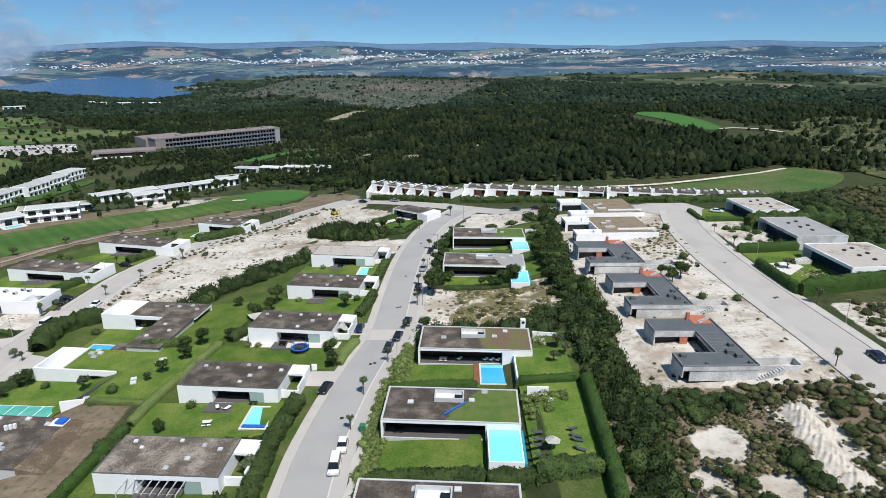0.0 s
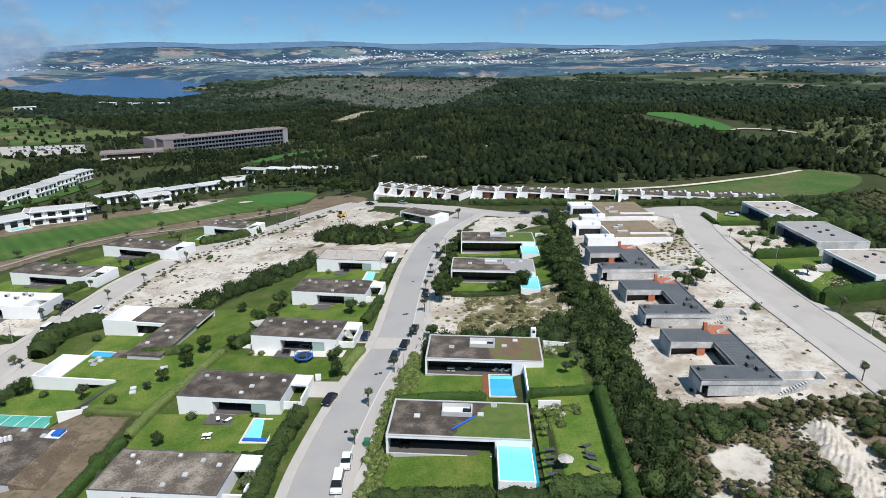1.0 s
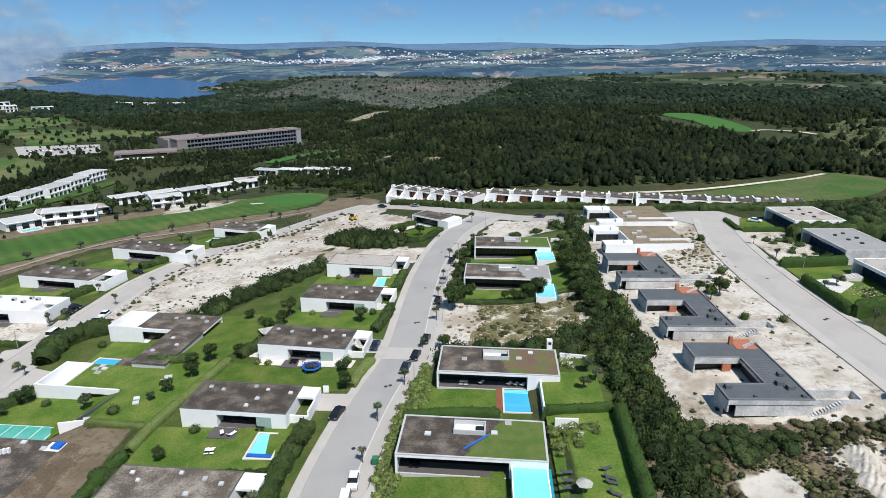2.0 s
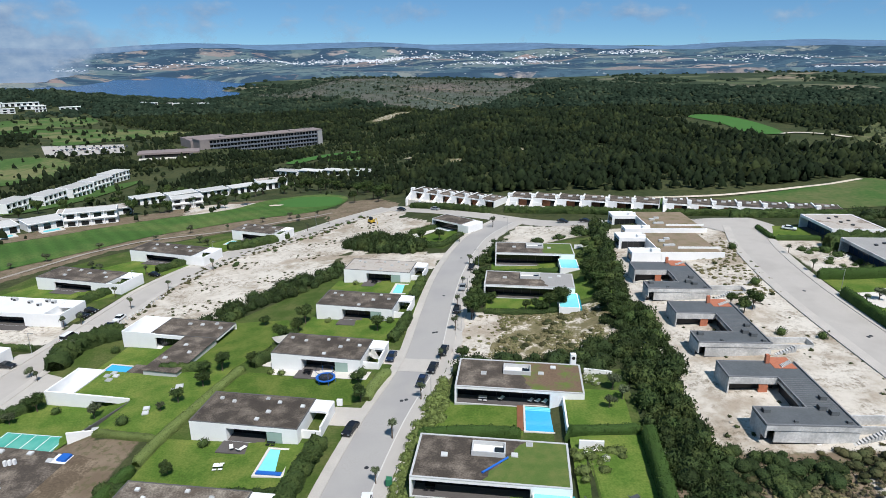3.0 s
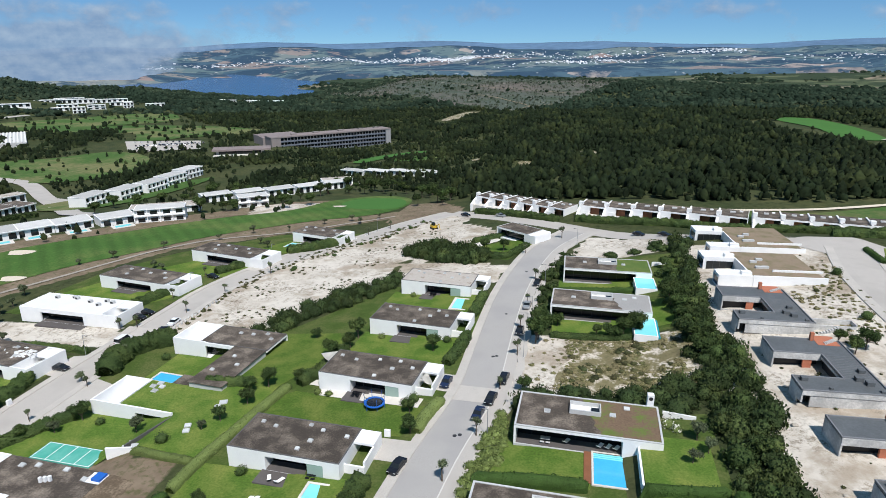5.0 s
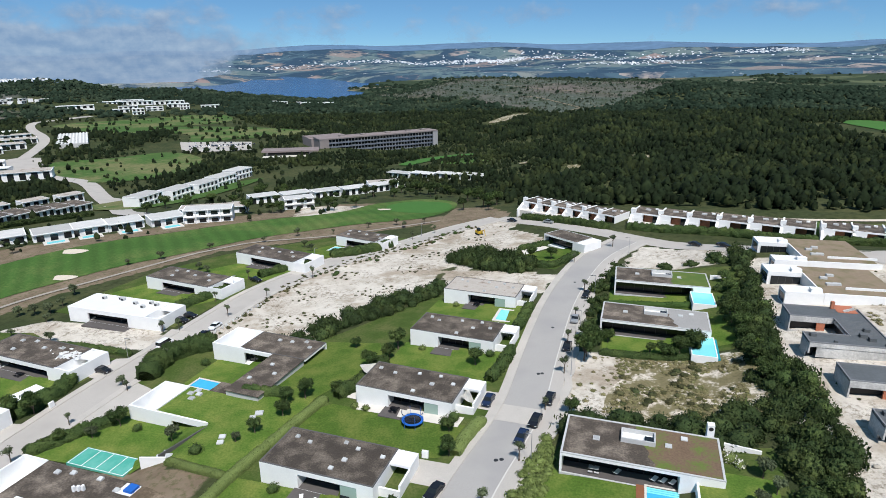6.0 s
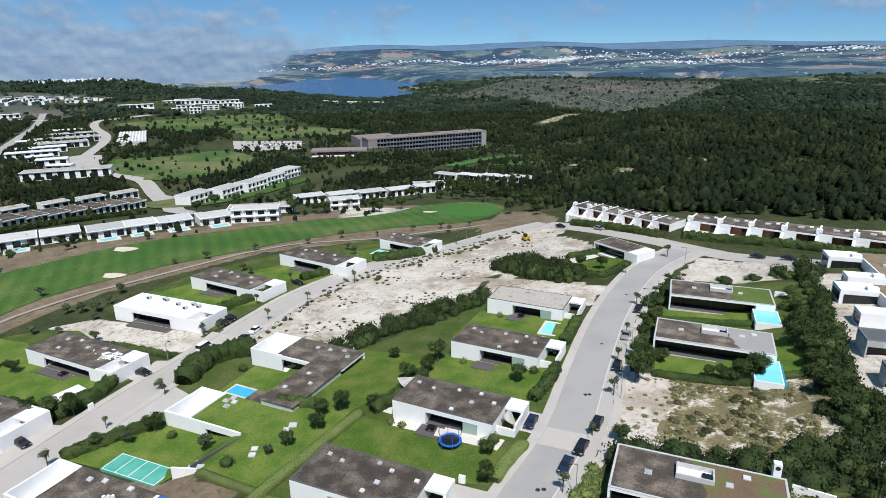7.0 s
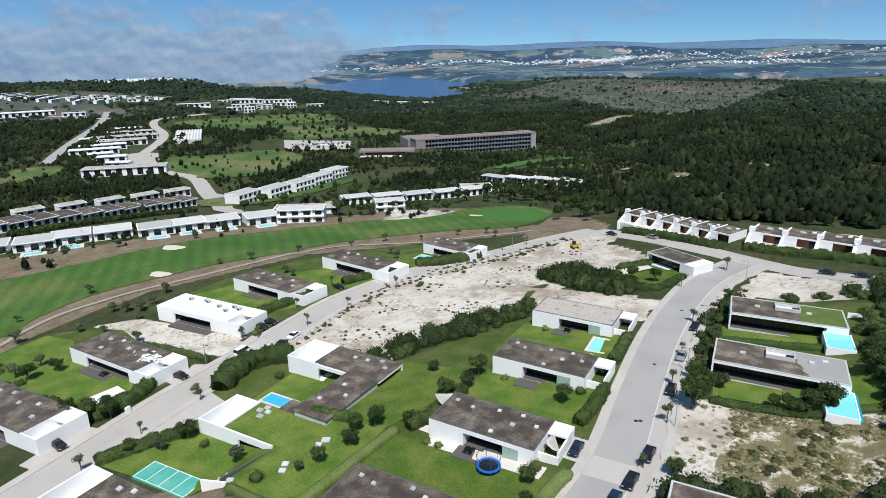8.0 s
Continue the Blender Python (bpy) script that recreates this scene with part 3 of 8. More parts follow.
for px, py in ((-13.2, 104), (-12.4, 104.3), (-9.9, 131), (-9.2, 131.2), (-16, 86), (-9.1, 152), (-6, 181), (71.5, 118), (72.2, 118.4), (70.4, 140)):
    bm = bmesh.new()
    bmesh.ops.create_cone(bm, cap_ends=True, segments=14, radius1=0.36, radius2=0.34, depth=0.05)
    m = part("manhole_cover", bm, DARKFRAME)
    m.location = (px, py, gz(px, py) + 0.11)
    tagged(m, "dark round iron manhole cover in the road", "manhole cover", "manhole covers")
# driveways and forecourts
for poly in ([(-25, 97), (-20, 96.5), (-20, 102), (-25, 102.5)], [(-20, 118), (-15.5, 117), (-15, 123), (-19.5, 124)], [(-99, 132), (-91, 132), (-91, 141), (-100, 142)],
             [(-103, 118), (-98, 117), (-98, 127), (-102, 126)], [(-103, 88), (-98.5, 88), (-98.5, 101), (-104, 100)], [(-92, 104), (-86, 102), (-84, 116), (-90, 118)], [(-99, 186), (-88, 184), (-84, 196), (-90, 198)]):
    patch("forecourt", poly, PAVING, 0.13)

# ---- grass ----
for poly in ([(-9.8, 70.5), (6.9, 70.5), (6.9, 79.5), (-9.2, 80)], [(14.0, 69.5), (24, 69.5), (24.8, 91), (14.2, 91)], [(-7, 93.5), (7.4, 93.5), (7.6, 103), (-5.5, 103)],
             [(14.5, 92.6), (24, 92.6), (24.6, 104), (18.4, 105), (14.6, 101.6)], [(1.4, 141), (18, 143), (18, 150.5), (1.4, 150.5)], [(2.5, 166.5), (20.5, 168.5), (20.5, 174.5), (3, 176)],
             [(22, 146), (31, 146), (31, 160), (24, 160)], [(-51, 80), (-26.5, 80), (-24.5, 92), (-48, 93), (-51, 93)], [(-48, 103), (-22, 103), (-18, 112), (-45, 115), (-47, 113)],
             [(-41, 125), (-19, 125), (-16.5, 139), (-39.5, 141)], [(-41, 149), (-17, 149), (-17, 163.5), (-39, 166)], [(-80, 118), (-63, 117), (-66, 131), (-79, 130)],
             [(-63, 116), (-49, 116), (-42, 133), (-45, 140), (-61, 140), (-62, 130)], [(-90, 93), (-70, 93), (-67.5, 98), (-66, 106), (-81, 107), (-88, 101)],
             [(-81, 107), (-66, 106), (-67.5, 96), (-53, 94), (-49.5, 108), (-49, 116), (-63, 116), (-80, 115)],
             [(-138, 155), (-107, 153), (-101, 160), (-100, 166), (-130, 170)], [(-150, 102), (-104, 102), (-104, 115), (-128, 117), (-140, 125), (-150, 125)], [(-124, 179), (-95, 178), (-87, 192), (-113, 192)],
             [(-100, 206), (-86, 202), (-74, 214), (-92, 219)], [(-24, 196), (-12, 194), (-4, 210), (-9, 213), (-22, 206)], [(-55, 62), (-49, 62), (-49, 78), (-54, 80)],
             [(77.5, 126), (92, 122), (92, 148), (77.5, 148)], [(80, 178), (92, 178), (92, 190), (85, 191)]):
    patch("lawn", poly, LAWN, 0.16)
for poly in ([(-53, 60), (-22, 60), (-20, 100), (-15, 118), (-13.5, 140), (-12.5, 164), (-40, 170), (-52, 152), (-62, 137), (-90, 133), (-90, 93), (-66, 96), (-53, 93)], [(-152, 100), (-104, 98), (-100, 126), (-114, 126), (-134, 134), (-143, 132), (-150, 126)],
             [(-140, 146), (-100, 143), (-97, 170), (-91, 190), (-73, 216), (-66, 232), (-100, 228), (-124, 200), (-136, 178)], [(-10.5, 60), (25, 60), (26, 112), (-4, 110), (-6.4, 100)], [(1, 142), (26, 144), (32, 160), (34, 190), (10, 194), (3, 180)], [(-26, 196), (-12, 191), (-3, 212), (-14, 221), (-26, 211)],
             [(77.5, 118.5), (96, 123), (96, 150), (77.5, 149)]):
    patch("garden_ground", poly, GARDEN, 0.08)
patch("dry_ground", [(3, 119.5), (15, 118.5), (27.5, 118.5), (28.5, 141), (17, 140.8), (5, 140.5), (7, 134), (3.5, 128)], DRYFIELD, 0.08, True, 2)
FAIR = [(-161, 118), (-164, 132), (-165, 150), (-158, 169), (-151, 184), (-139, 200), (-128, 222), (-113, 238), (-96, 253), (-76, 264), (-66, 284), (-68, 306), (-78, 318), (-92, 320), (-108, 304), (-118, 276), (-146, 252), (-168, 227), (-178, 216), (-189, 196), (-195, 180), (-200, 166), (-206, 150), (-212, 122), (-190, 108)]
patch("fairway", FAIR, FAIRWAY, 0.15, True, 4)
patch("golf_green", [(-68, 282), (-72, 306), (-92, 312), (-100, 296), (-88, 280)], GREENTURF, 0.22, True)
for x, y, r, a in ((-182, 195, 4.6, 40), (-161, 170, 3.8, 30), (-98, 287, 3.2, 20)):
    patch("bunker", [(x + r * (1 + 0.25 * math.sin(3 * k)) * math.cos(k) , y + 0.75 * r * (1 + 0.2 * math.cos(2 * k)) * math.sin(k)) for k in [i * math.tau / 9 for i in range(9)]], SANDPALE, 0.24, True, 2)
strip("golf_path", ((-153, 104), (-155, 116), (-158, 124), (-160, 135), (-158, 146), (-155, 156), (-148, 171), (-140, 189), (-132, 205), (-122, 219), (-98, 232), (-82, 246), (-64, 260)), 1.5, GOLFPATH, 0.2)
patch("golf_slope", [(20, 258), (40, 236), (70, 228), (110, 228), (150, 235), (175, 262), (170, 285), (135, 264), (100, 247), (72, 243)], ROUGHTURF, 0.2, True, 4)
strip("sandy_path", ((15, 268), (30, 256), (52, 247), (75, 246), (100, 250), (134, 264), (160, 281)), 2.2, SANDPALE, 0.3)
for poly in ([(-640, 640), (-676, 690), (-613, 841), (-560, 860), (-500, 770), (-540, 690)], [(-600, 600), (-460, 620), (-400, 560), (-370, 600), (-345, 625), (-325, 678), (-400, 710), (-500, 700), (-620, 650)], [(-426, 419), (-370, 365), (-324, 360), (-296, 400), (-305, 440), (-339, 480), (-380, 490), (-400, 450)],
             [(-449, 292), (-435, 308), (-462, 356), (-492, 345), (-482, 312)], [(-270, 292), (-228, 290), (-222, 385), (-234, 380)], [(-125, 470), (-95, 465), (-85, 500), (-115, 505)]):
    patch("meadow", poly, MEADOW, 0.5, True, 12)
patch("hill_fairway", [(214, 696), (234, 724), (252, 702), (254, 632), (246, 562), (236, 524), (222, 524), (215, 552), (222, 622)], GREENTURF, 0.6, True, 10)
strip("sandy_path", ((233, 520), (246, 526), (262, 512), (270, 490)), 5, SANDPALE, 1.0, step=6)
patch("meadow", [(-153, 470), (-141, 466), (-126, 518), (-108, 543), (-118, 552), (-148, 506)], GREENTURF, 0.6, True, 8)
for x, y, r in ((22, 466, 6), (-20, 421, 5), (-56, 452, 3)):
    patch("sand_hollow", [(x + r * math.cos(k) * (1 + 0.3 * math.sin(3 * k)), y + 1.6 * r * math.sin(k)) for k in [i * math.tau / 8 for i in range(8)]], DRYFIELD, 0.7, True, 4)
patch("dry_ground", [(-154, 850), (-140, 842), (-108, 958), (-138, 962)], DRYFIELD, 0.8, True, 10)
patch("plantation_ground", [(185, 262), (235, 262), (420, 560), (400, 630), (310, 560), (238, 405)], PLANTATION, 0.5, True, 10)
for line in (((-62, 1010), (-45, 1060), (10, 1120), (35, 1190)), ((-160, 1230), (-110, 1180), (-70, 1110), (-45, 1060)), ((-250, 1420), (-160, 1350), (-60, 1300), (10, 1260))):
    strip("forest_track", line, 3.5, SOILROOF, 1.0, step=10)


# ---- villas ----
def W(p, name, x0, x1, y0, y1, z0, z1, mat, label=""):
    return slab(name, (x0, x1, y0, y1, z0, z1), mat, p, label)


def light_well(v, x, y, z, w=4.8, d=2.7):
    c = slab("light_well", (-w / 2 + 0.2, w / 2 - 0.2, -d / 2 + 0.2, d / 2 - 0.2, 0.02, 0.12), WHITE, v, "white-walled light well with a dark opening")
    c.location = (x, y, z)
    for dims in ((-w / 2, w / 2, -d / 2, -d / 2 + 0.2, 0, 0.75), (-w / 2, w / 2, d / 2 - 0.2, d / 2, 0, 0.75), (-w / 2, -w / 2 + 0.2, -d / 2 + 0.2, d / 2 - 0.2, 0, 0.75), (w / 2 - 0.2, w / 2, -d / 2 + 0.2, d / 2 - 0.2, 0, 0.75)):
        slab("kerb_wall", dims, GREYRENDER, c)
    slab("dark_opening", (w / 2 - 1.5, w / 2 - 0.25, -d / 2 + 0.25, d / 2 - 1.0, 0.12, 0.5), GLASS, c)


def dome(v, x, y, z, s=0.95):
    """A small raised roof light with a sloped pale cover."""
    bm = bmesh.new()
    q = box(bm, -s / 2, s / 2, -s * 0.4, s * 0.4, 0, 0.18)
    for k in (6, 7):
        q[k].co.z += 0.12
    o = part("roof_light", bm, GREYRENDER, v)
    o.location = (x, y, z)
    bm = bmesh.new()
    q = box(bm, -s * 0.42, s * 0.42, -s * 0.33, s * 0.33, 0.2, 0.23)
    for k in (2, 3, 6, 7):
        q[k].co.z += 0.13
    part("cover", bm, PALEGLASS, o)


def panes(v, x0, x1, y, z0, z1, each=2.2, mat=None):
    """A glazed front: dark frame, upright bars and one pane between each two."""
    n = max(1, round((x1 - x0) / each))
    f = W(v, "window_frame", x0, x1, y - 0.06, y + 0.06, z1 - 0.09, z1, DARKFRAME)
    slab("sill", (x0, x1, y - 0.06, y + 0.06, z0, z0 + 0.08), DARKFRAME, f)
    for k in range(n + 1):
        x = x0 + (x1 - x0) * k / n
        slab("mullion", (x - 0.04, x + 0.04, y - 0.05, y + 0.05, z0 + 0.08, z1 - 0.09), DARKFRAME, f)
    for k in range(n):
        a, b = x0 + (x1 - x0) * k / n, x0 + (x1 - x0) * (k + 1) / n
        slab("pane", (a + 0.04, b - 0.04, y - 0.012, y + 0.012, z0 + 0.08, z1 - 0.09), mat or GLASS, f)


def roof(v, x0, x1, y0, y1, h, cover, edge=0.3, rim=0.14, rim_mat=None):
    W(v, "roof", x0, x1, y0, y1, h - 0.42, h, WHITE)
    for dims in ((x0, x1, y0, y0 + edge), (x0, x1, y1 - edge, y1), (x0, x0 + edge, y0 + edge, y1 - edge), (x1 - edge, x1, y0 + edge, y1 - edge)):
        W(v, "parapet", *dims, h, h + rim, rim_mat or GREYRENDER)
    W(v, "roof_cover", x0 + edge, x1 - edge, y0 + edge, y1 - edge, h, h + 0.05, cover)


def villa_east(cx, cy, rot, h, pool, grass, wells, lights, label, z=None):
    """Villa with a long glazed porch along its garden front, and a pool at the end of it."""
    z = gz(cx, cy) if z is None else z
    v = thing("villa", pose(cx, cy, z, 0, 0, rot), label, "house", "villas")
    x, y = 10.85, 5.0
    W(v, "floor_slab", -x, x, -y, y, -1.2, 0.14, GREYRENDER)
    W(v, "porch_floor", -x + 0.3, pool, -y + 0.25, -2.2, 0.14, 0.18, TERRACE)
    W(v, "wall", -x, -x + 0.32, -y, y, 0.14, h - 0.42, WHITE)
    W(v, "wall", x - 0.32, x, -y + 0.32, y, 0.14, h - 0.42, WHITE)
    W(v, "wall", -x + 0.32, x - 0.32, y - 0.32, y, 0.14, h - 0.42, WHITE)
    W(v, "wall", pool, x, -y, -y + 0.32, 0.14, h - 0.42, WHITE)
    W(v, "wall", pool, pool + 0.3, -y + 0.32, -2.2, 0.14, h - 0.42, WHITE)
    # near-black sheet behind the panes stands for the unlit room
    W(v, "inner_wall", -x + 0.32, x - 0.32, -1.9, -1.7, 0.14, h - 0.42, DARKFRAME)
    panes(v, -x + 0.32, pool, -2.2, 0.14, h - 0.45)
    roof(v, -x, x, -y, y, h, GRAVEL)
    if grass:
        bm = bmesh.new()
        n = 9
        lo, hi = [], []
        for k in range(n + 1):
            yy = -y + 0.3 + (2 * y - 0.6) * k / n
            xx = grass[0] + (grass[1] - grass[0]) * k / n + 0.35 * math.sin(k * 2.3)
            lo.append(bm.verts.new((xx, yy, h + 0.075)))
            hi.append(bm.verts.new((x - 0.32, yy, h + 0.075)))
        for k in range(n):
            bm.faces.new((lo[k], hi[k], hi[k + 1], lo[k + 1]))
        part("roof_end", bm, grass[2], v, "paler bare roof covering" if grass[2] is CONCROOF else "short green grass growing on the roof")
    for wx, wy in wells:
        light_well(v, wx, wy, h + 0.03)
    for lx, ly in lights:
        dome(v, lx, ly, h + 0.03)
    return v


E_LABEL = "white flat-roofed villa with glazed porch"
villa_east(7.3, 106.6, -3, 3.3, 5.2, (2.0, -1.0, ROOFMIX), [(-0.4, 1.4)], [(-6.2, -0.2), (3.8, 0.8), (6.0, 3.2)], E_LABEL + ", patchy grass roof")
villa_east(2.4, 83.3, -3, 3.2, 5.4, (-1.2, 4.6, ROOFGRASS), [(-0.5, 1.9)], [(-6.7, 0.2), (3.2, 1.2), (5.3, 3.9)], E_LABEL + ", half-grassed roof")
villa_east(11.9, 153.9, -3, 3.3, 7.0, (4.6, 1.8, CONCROOF), [(0.2, 1.6)], [(-6, 0.3), (5.2, 1.2), (7.4, 2.6)], E_LABEL + ", bare brown roof")
villa_east(14.7, 177.4, -1, 3.6, 7.0, (2.2, 2.6, ROOFGRASS), [(0.2, 1.2)], [(-5.6, 0.5), (4.2, 0.2)], E_LABEL + ", grass-ended roof")
villa_east(0.2, 60.0, -3, 3.2, 5.4, None, [(-0.5, 1.9)], [(-3.0, 3.2), (2.6, 3.4)], E_LABEL + ", stained gravel roof")


def villa_mid(cx, cy, rot, h, label, pergola=False, z=None, terrace=True, cover=GRAVEL):
    """Villa with one wide recess in its white garden front and an open court at its street end."""
    z = gz(cx, cy) if z is None else z
    v = thing("villa", pose(cx, cy, z, 0, 0, rot), label, "house", "villas")
    x0, x1, y = -10.7, 7.6, 4.6
    a, b, c = -4.4, 2.4, 5.0
    W(v, "foundation", x0, 10.8, -y, y, -1.6, 0.1, WHITE)
    W(v, "wall", x0, a, -y, -y + 0.35, 0.1, h - 0.42, WHITE)
    W(v, "wall", c, x1, -y, -y + 0.35, 0.1, h - 0.42, WHITE)
    W(v, "wall", x0, x0 + 0.35, -y + 0.35, y, 0.1, h - 0.42, WHITE)
    W(v, "wall", x1 - 0.35, x1, -y + 0.35, y, 0.1, h - 0.42, WHITE)
    W(v, "wall", x0 + 0.35, x1 - 0.35, y - 0.35, y, 0.1, h - 0.42, WHITE)
    W(v, "lintel", a, c, -y, -y + 0.35, h - 0.8, h - 0.42, WHITE)
    W(v, "wall", a - 0.3, a, -y + 0.35, -y + 2.4, 0.1, h - 0.42, WHITE)
    W(v, "wall", c, c + 0.3, -y + 0.35, -y + 2.4, 0.1, h - 0.42, WHITE)
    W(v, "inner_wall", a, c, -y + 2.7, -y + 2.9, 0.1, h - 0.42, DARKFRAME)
    panes(v, a, c, -y + 2.3, 0.1, h - 0.8, 1.7)
    W(v, "shutter", b, c, -y + 0.06, -y + 0.14, 0.12, h - 0.83, SAGE, "pale sage-green sliding shutter")
    roof(v, x0, x1, -y, y, h, cover, 0.22, 0.08, DARKRIM)
    # court
    W(v, "court_roof", x1, 10.8, 1.2, y, h - 0.5, h - 0.1, WHITE)
    W(v, "court_wall", 10.5, 10.8, -2.6, y, 0.1, h - 0.5, WHITE)
    W(v, "court_wall", x1, 10.5, y - 0.3, y, 0.1, h - 0.5, WHITE)
    W(v, "court_wall", x1, 10.8, -2.9, -2.6, 0.1, 2.0, WHITE)
    W(v, "court_floor", x1, 10.5, -2.6, y - 0.3, 0.1, 0.16, TERRACE)
    for lx, ly in ((-8.6, 2.6), (-6.0, 1.4), (-1.0, 3.0), (2.4, 2.8), (5.8, 1.4), (1.6, -0.4), (-0.2, -3.2)):
        dome(v, lx + 0.5 * math.sin(cy + lx), ly + 0.4 * math.cos(cy * 1.3 + lx), h + 0.03, 0.62 + 0.2 * ((lx * 3) % 1))
    if terrace:
        W(v, "terrace", a - 0.6, c + 1.4, -y - 3.0, -y, -0.6, 0.06, TERRACE)
        W(v, "recess_floor", a, c, -y, -y + 2.3, 0.1, 0.13, TERRACE)
    if pergola:
        for k in range(8):
            W(v, "pergola_beam", a - 1.2 + k * 1.2, a - 1.1 + k * 1.2, -y - 3.2, -y, 2.45, 2.6, GREYRENDER)
        for px in (a - 1.2, a + 7.2):
            W(v, "pergola_post", px, px + 0.12, -y - 3.2, -y - 3.08, 0.06, 2.45, GREYRENDER)
    return v


M_LABEL = "white villa with brown gravel roof and court"
villa_mid(-35.4, 96.9, -4, 3.2, M_LABEL)
villa_mid(-29.6, 119.6, -6, 3.2, M_LABEL + " under a sun sail")
villa_mid(-27.0, 143.4, -6, 3.3, M_LABEL)
villa_mid(-26.0, 167.9, -6, 3.3, M_LABEL + ", roof bleached pale", cover=PALEROOF)
villa_mid(-37.9, 73.6, -3, 3.2, M_LABEL + " and steel pergola", True, cover=MOSSROOF)


def villa_west(cx, cy, rot, h, w, cover, label, z=None, units=False, open_to=0.78, end=4.6):
    """Long white villa with a recess in its garden front and a tall white-walled court at its street end."""
    z = gz(cx + 4, cy) if z is None else z
    v = thing("villa", pose(cx, cy, z, 0, 0, rot), label, "house", "villas")
    x0, x1, y = -w / 2, w / 2 - end, 4.65
    a, b = x0 + 0.26 * (x1 - x0), x0 + open_to * (x1 - x0)
    W(v, "foundation", x0, w / 2, -y, y, -2.4, 0.1, WHITE)
    W(v, "wall", x0, a, -y, -y + 0.35, 0.1, h - 0.42, WHITE)
    W(v, "wall", b, x1, -y, -y + 0.35, 0.1, h - 0.42, WHITE)
    W(v, "wall", x0, x0 + 0.35, -y + 0.35, y, 0.1, h - 0.42, WHITE)
    W(v, "wall", x0 + 0.35, x1, y - 0.35, y, 0.1, h - 0.42, WHITE)
    W(v, "lintel", a, b, -y, -y + 0.35, h - 1.0, h - 0.42, WHITE)
    W(v, "wall", x1 - 0.35, x1, -y + 0.35, y - 0.35, 0.1, h - 0.42, WHITE)
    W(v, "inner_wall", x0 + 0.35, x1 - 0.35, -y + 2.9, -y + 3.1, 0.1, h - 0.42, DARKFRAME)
    panes(v, a, b, -y + 2.2, 0.1, h - 1.0, 2.0)
    roof(v, x0, x1, -y, y, h, cover, 0.25, 0.1, DARKRIM if cover is not WHITEROOF else WHITE)
    for dims in ((x1, w / 2, -y, -y + 0.3), (x1, w / 2, y - 0.3, y), (w / 2 - 0.3, w / 2, -y + 0.3, y - 0.3)):
        W(v, "court_wall", *dims, 0.1, h + 0.12, WHITE)
    W(v, "court_floor", x1, w / 2 - 0.3, -y + 0.3, y - 0.3, 1.2, 1.3, WHITE)
    W(v, "court_roof", x1, w / 2 - 0.3, 1.0, y - 0.3, h - 0.5, h - 0.2, WHITE)
    W(v, "terrace", a, b + 1, -y - 2.4, -y, -1.0, 0.06, TERRACE)
    W(v, "recess_floor", a, b, -y, -y + 2.2, 0.1, 0.13, TERRACE)
    if units:
        for ux, uy in ((-9, 2), (-4.5, 3), (-3.5, 2.6), (1.5, 1.5), (5, 0.2), (5.4, 2.8), (7.5, 2.2)):
            c = W(v, "roof_unit", ux - 0.5, ux + 0.5, uy - 0.4, uy + 0.4, h + 0.05, h + 0.75, GREYRENDER)
            slab("fan_guard", (ux - 0.35, ux + 0.35, uy - 0.42, uy - 0.40, h + 0.15, h + 0.65), DARKFRAME, c)
    else:
        for lx, ly in ((-9, 2.2), (-5.5, 3.0), (-1, 1.2), (3, 2.5), (6, -0.6), (-7, -1.5)):
            dome(v, lx, ly, h + 0.03, 0.9)
    return v


W_LABEL = "long white villa with brown roof, walled court"
villa_west(-112.4, 168.6, -9, 3.3, 28, GRAVEL, W_LABEL)
villa_west(-116.0, 145.9, -3, 3.4, 28.6, WHITEROOF, "newly built white villa with a white roof carrying machines", None, True)
villa_west(-115.6, 120.4, -6, 3.3, 27.6, GRAVEL, W_LABEL + ", pale debris on top", None, False, 0.9)
villa_west(-99.2, 193.6, -12, 3.3, 28, GRAVEL, W_LABEL)
villa_west(-79.9, 220.4, -14, 3.2, 20, GRAVEL, W_LABEL, None, False, 0.9, 3.4)
villa_west(-116.0, 96.5, -3, 3.3, 27.6, GRAVEL, W_LABEL)
# house at the bend of the road
def villa_bend(cx, cy, rot):
    v = thing("villa", pose(cx, cy, gz(cx, cy), 0, 0, rot), "small white villa with a brown roof at the road's bend", "house", "villas")
    W(v, "foundation", -8, 8, -4, 4, -1.5, 0.1, WHITE)
    W(v, "wall", -8, -7.7, -4, 4, 0.1, 2.8, WHITE)
    W(v, "wall", -7.7, 8, 3.7, 4, 0.1, 2.8, WHITE)
    W(v, "wall", 3.5, 8, -4, -3.7, 0.1, 2.8, WHITE)
    W(v, "wall", 7.7, 8, -3.7, 3.7, 0.1, 2.8, WHITE)
    W(v, "inner_wall", -7.7, 3.5, -1.6, -1.4, 0.1, 2.8, DARKFRAME)
    panes(v, -7.7, 3.5, -2.0, 0.1, 2.75)
    roof(v, -8, 5, -4, 4, 3.2, GRAVEL, 0.25, 0.1)
    W(v, "roof", 5, 8, -4, 4, 2.8, 3.2, WHITE)
    return v


villa_bend(-8.9, 214.5, -36)
slab_b = patch("terrace_bend", [(-27, 210), (-20, 218.5), (-15.5, 212), (-23, 203.5)], PALESTONE, 0.35)


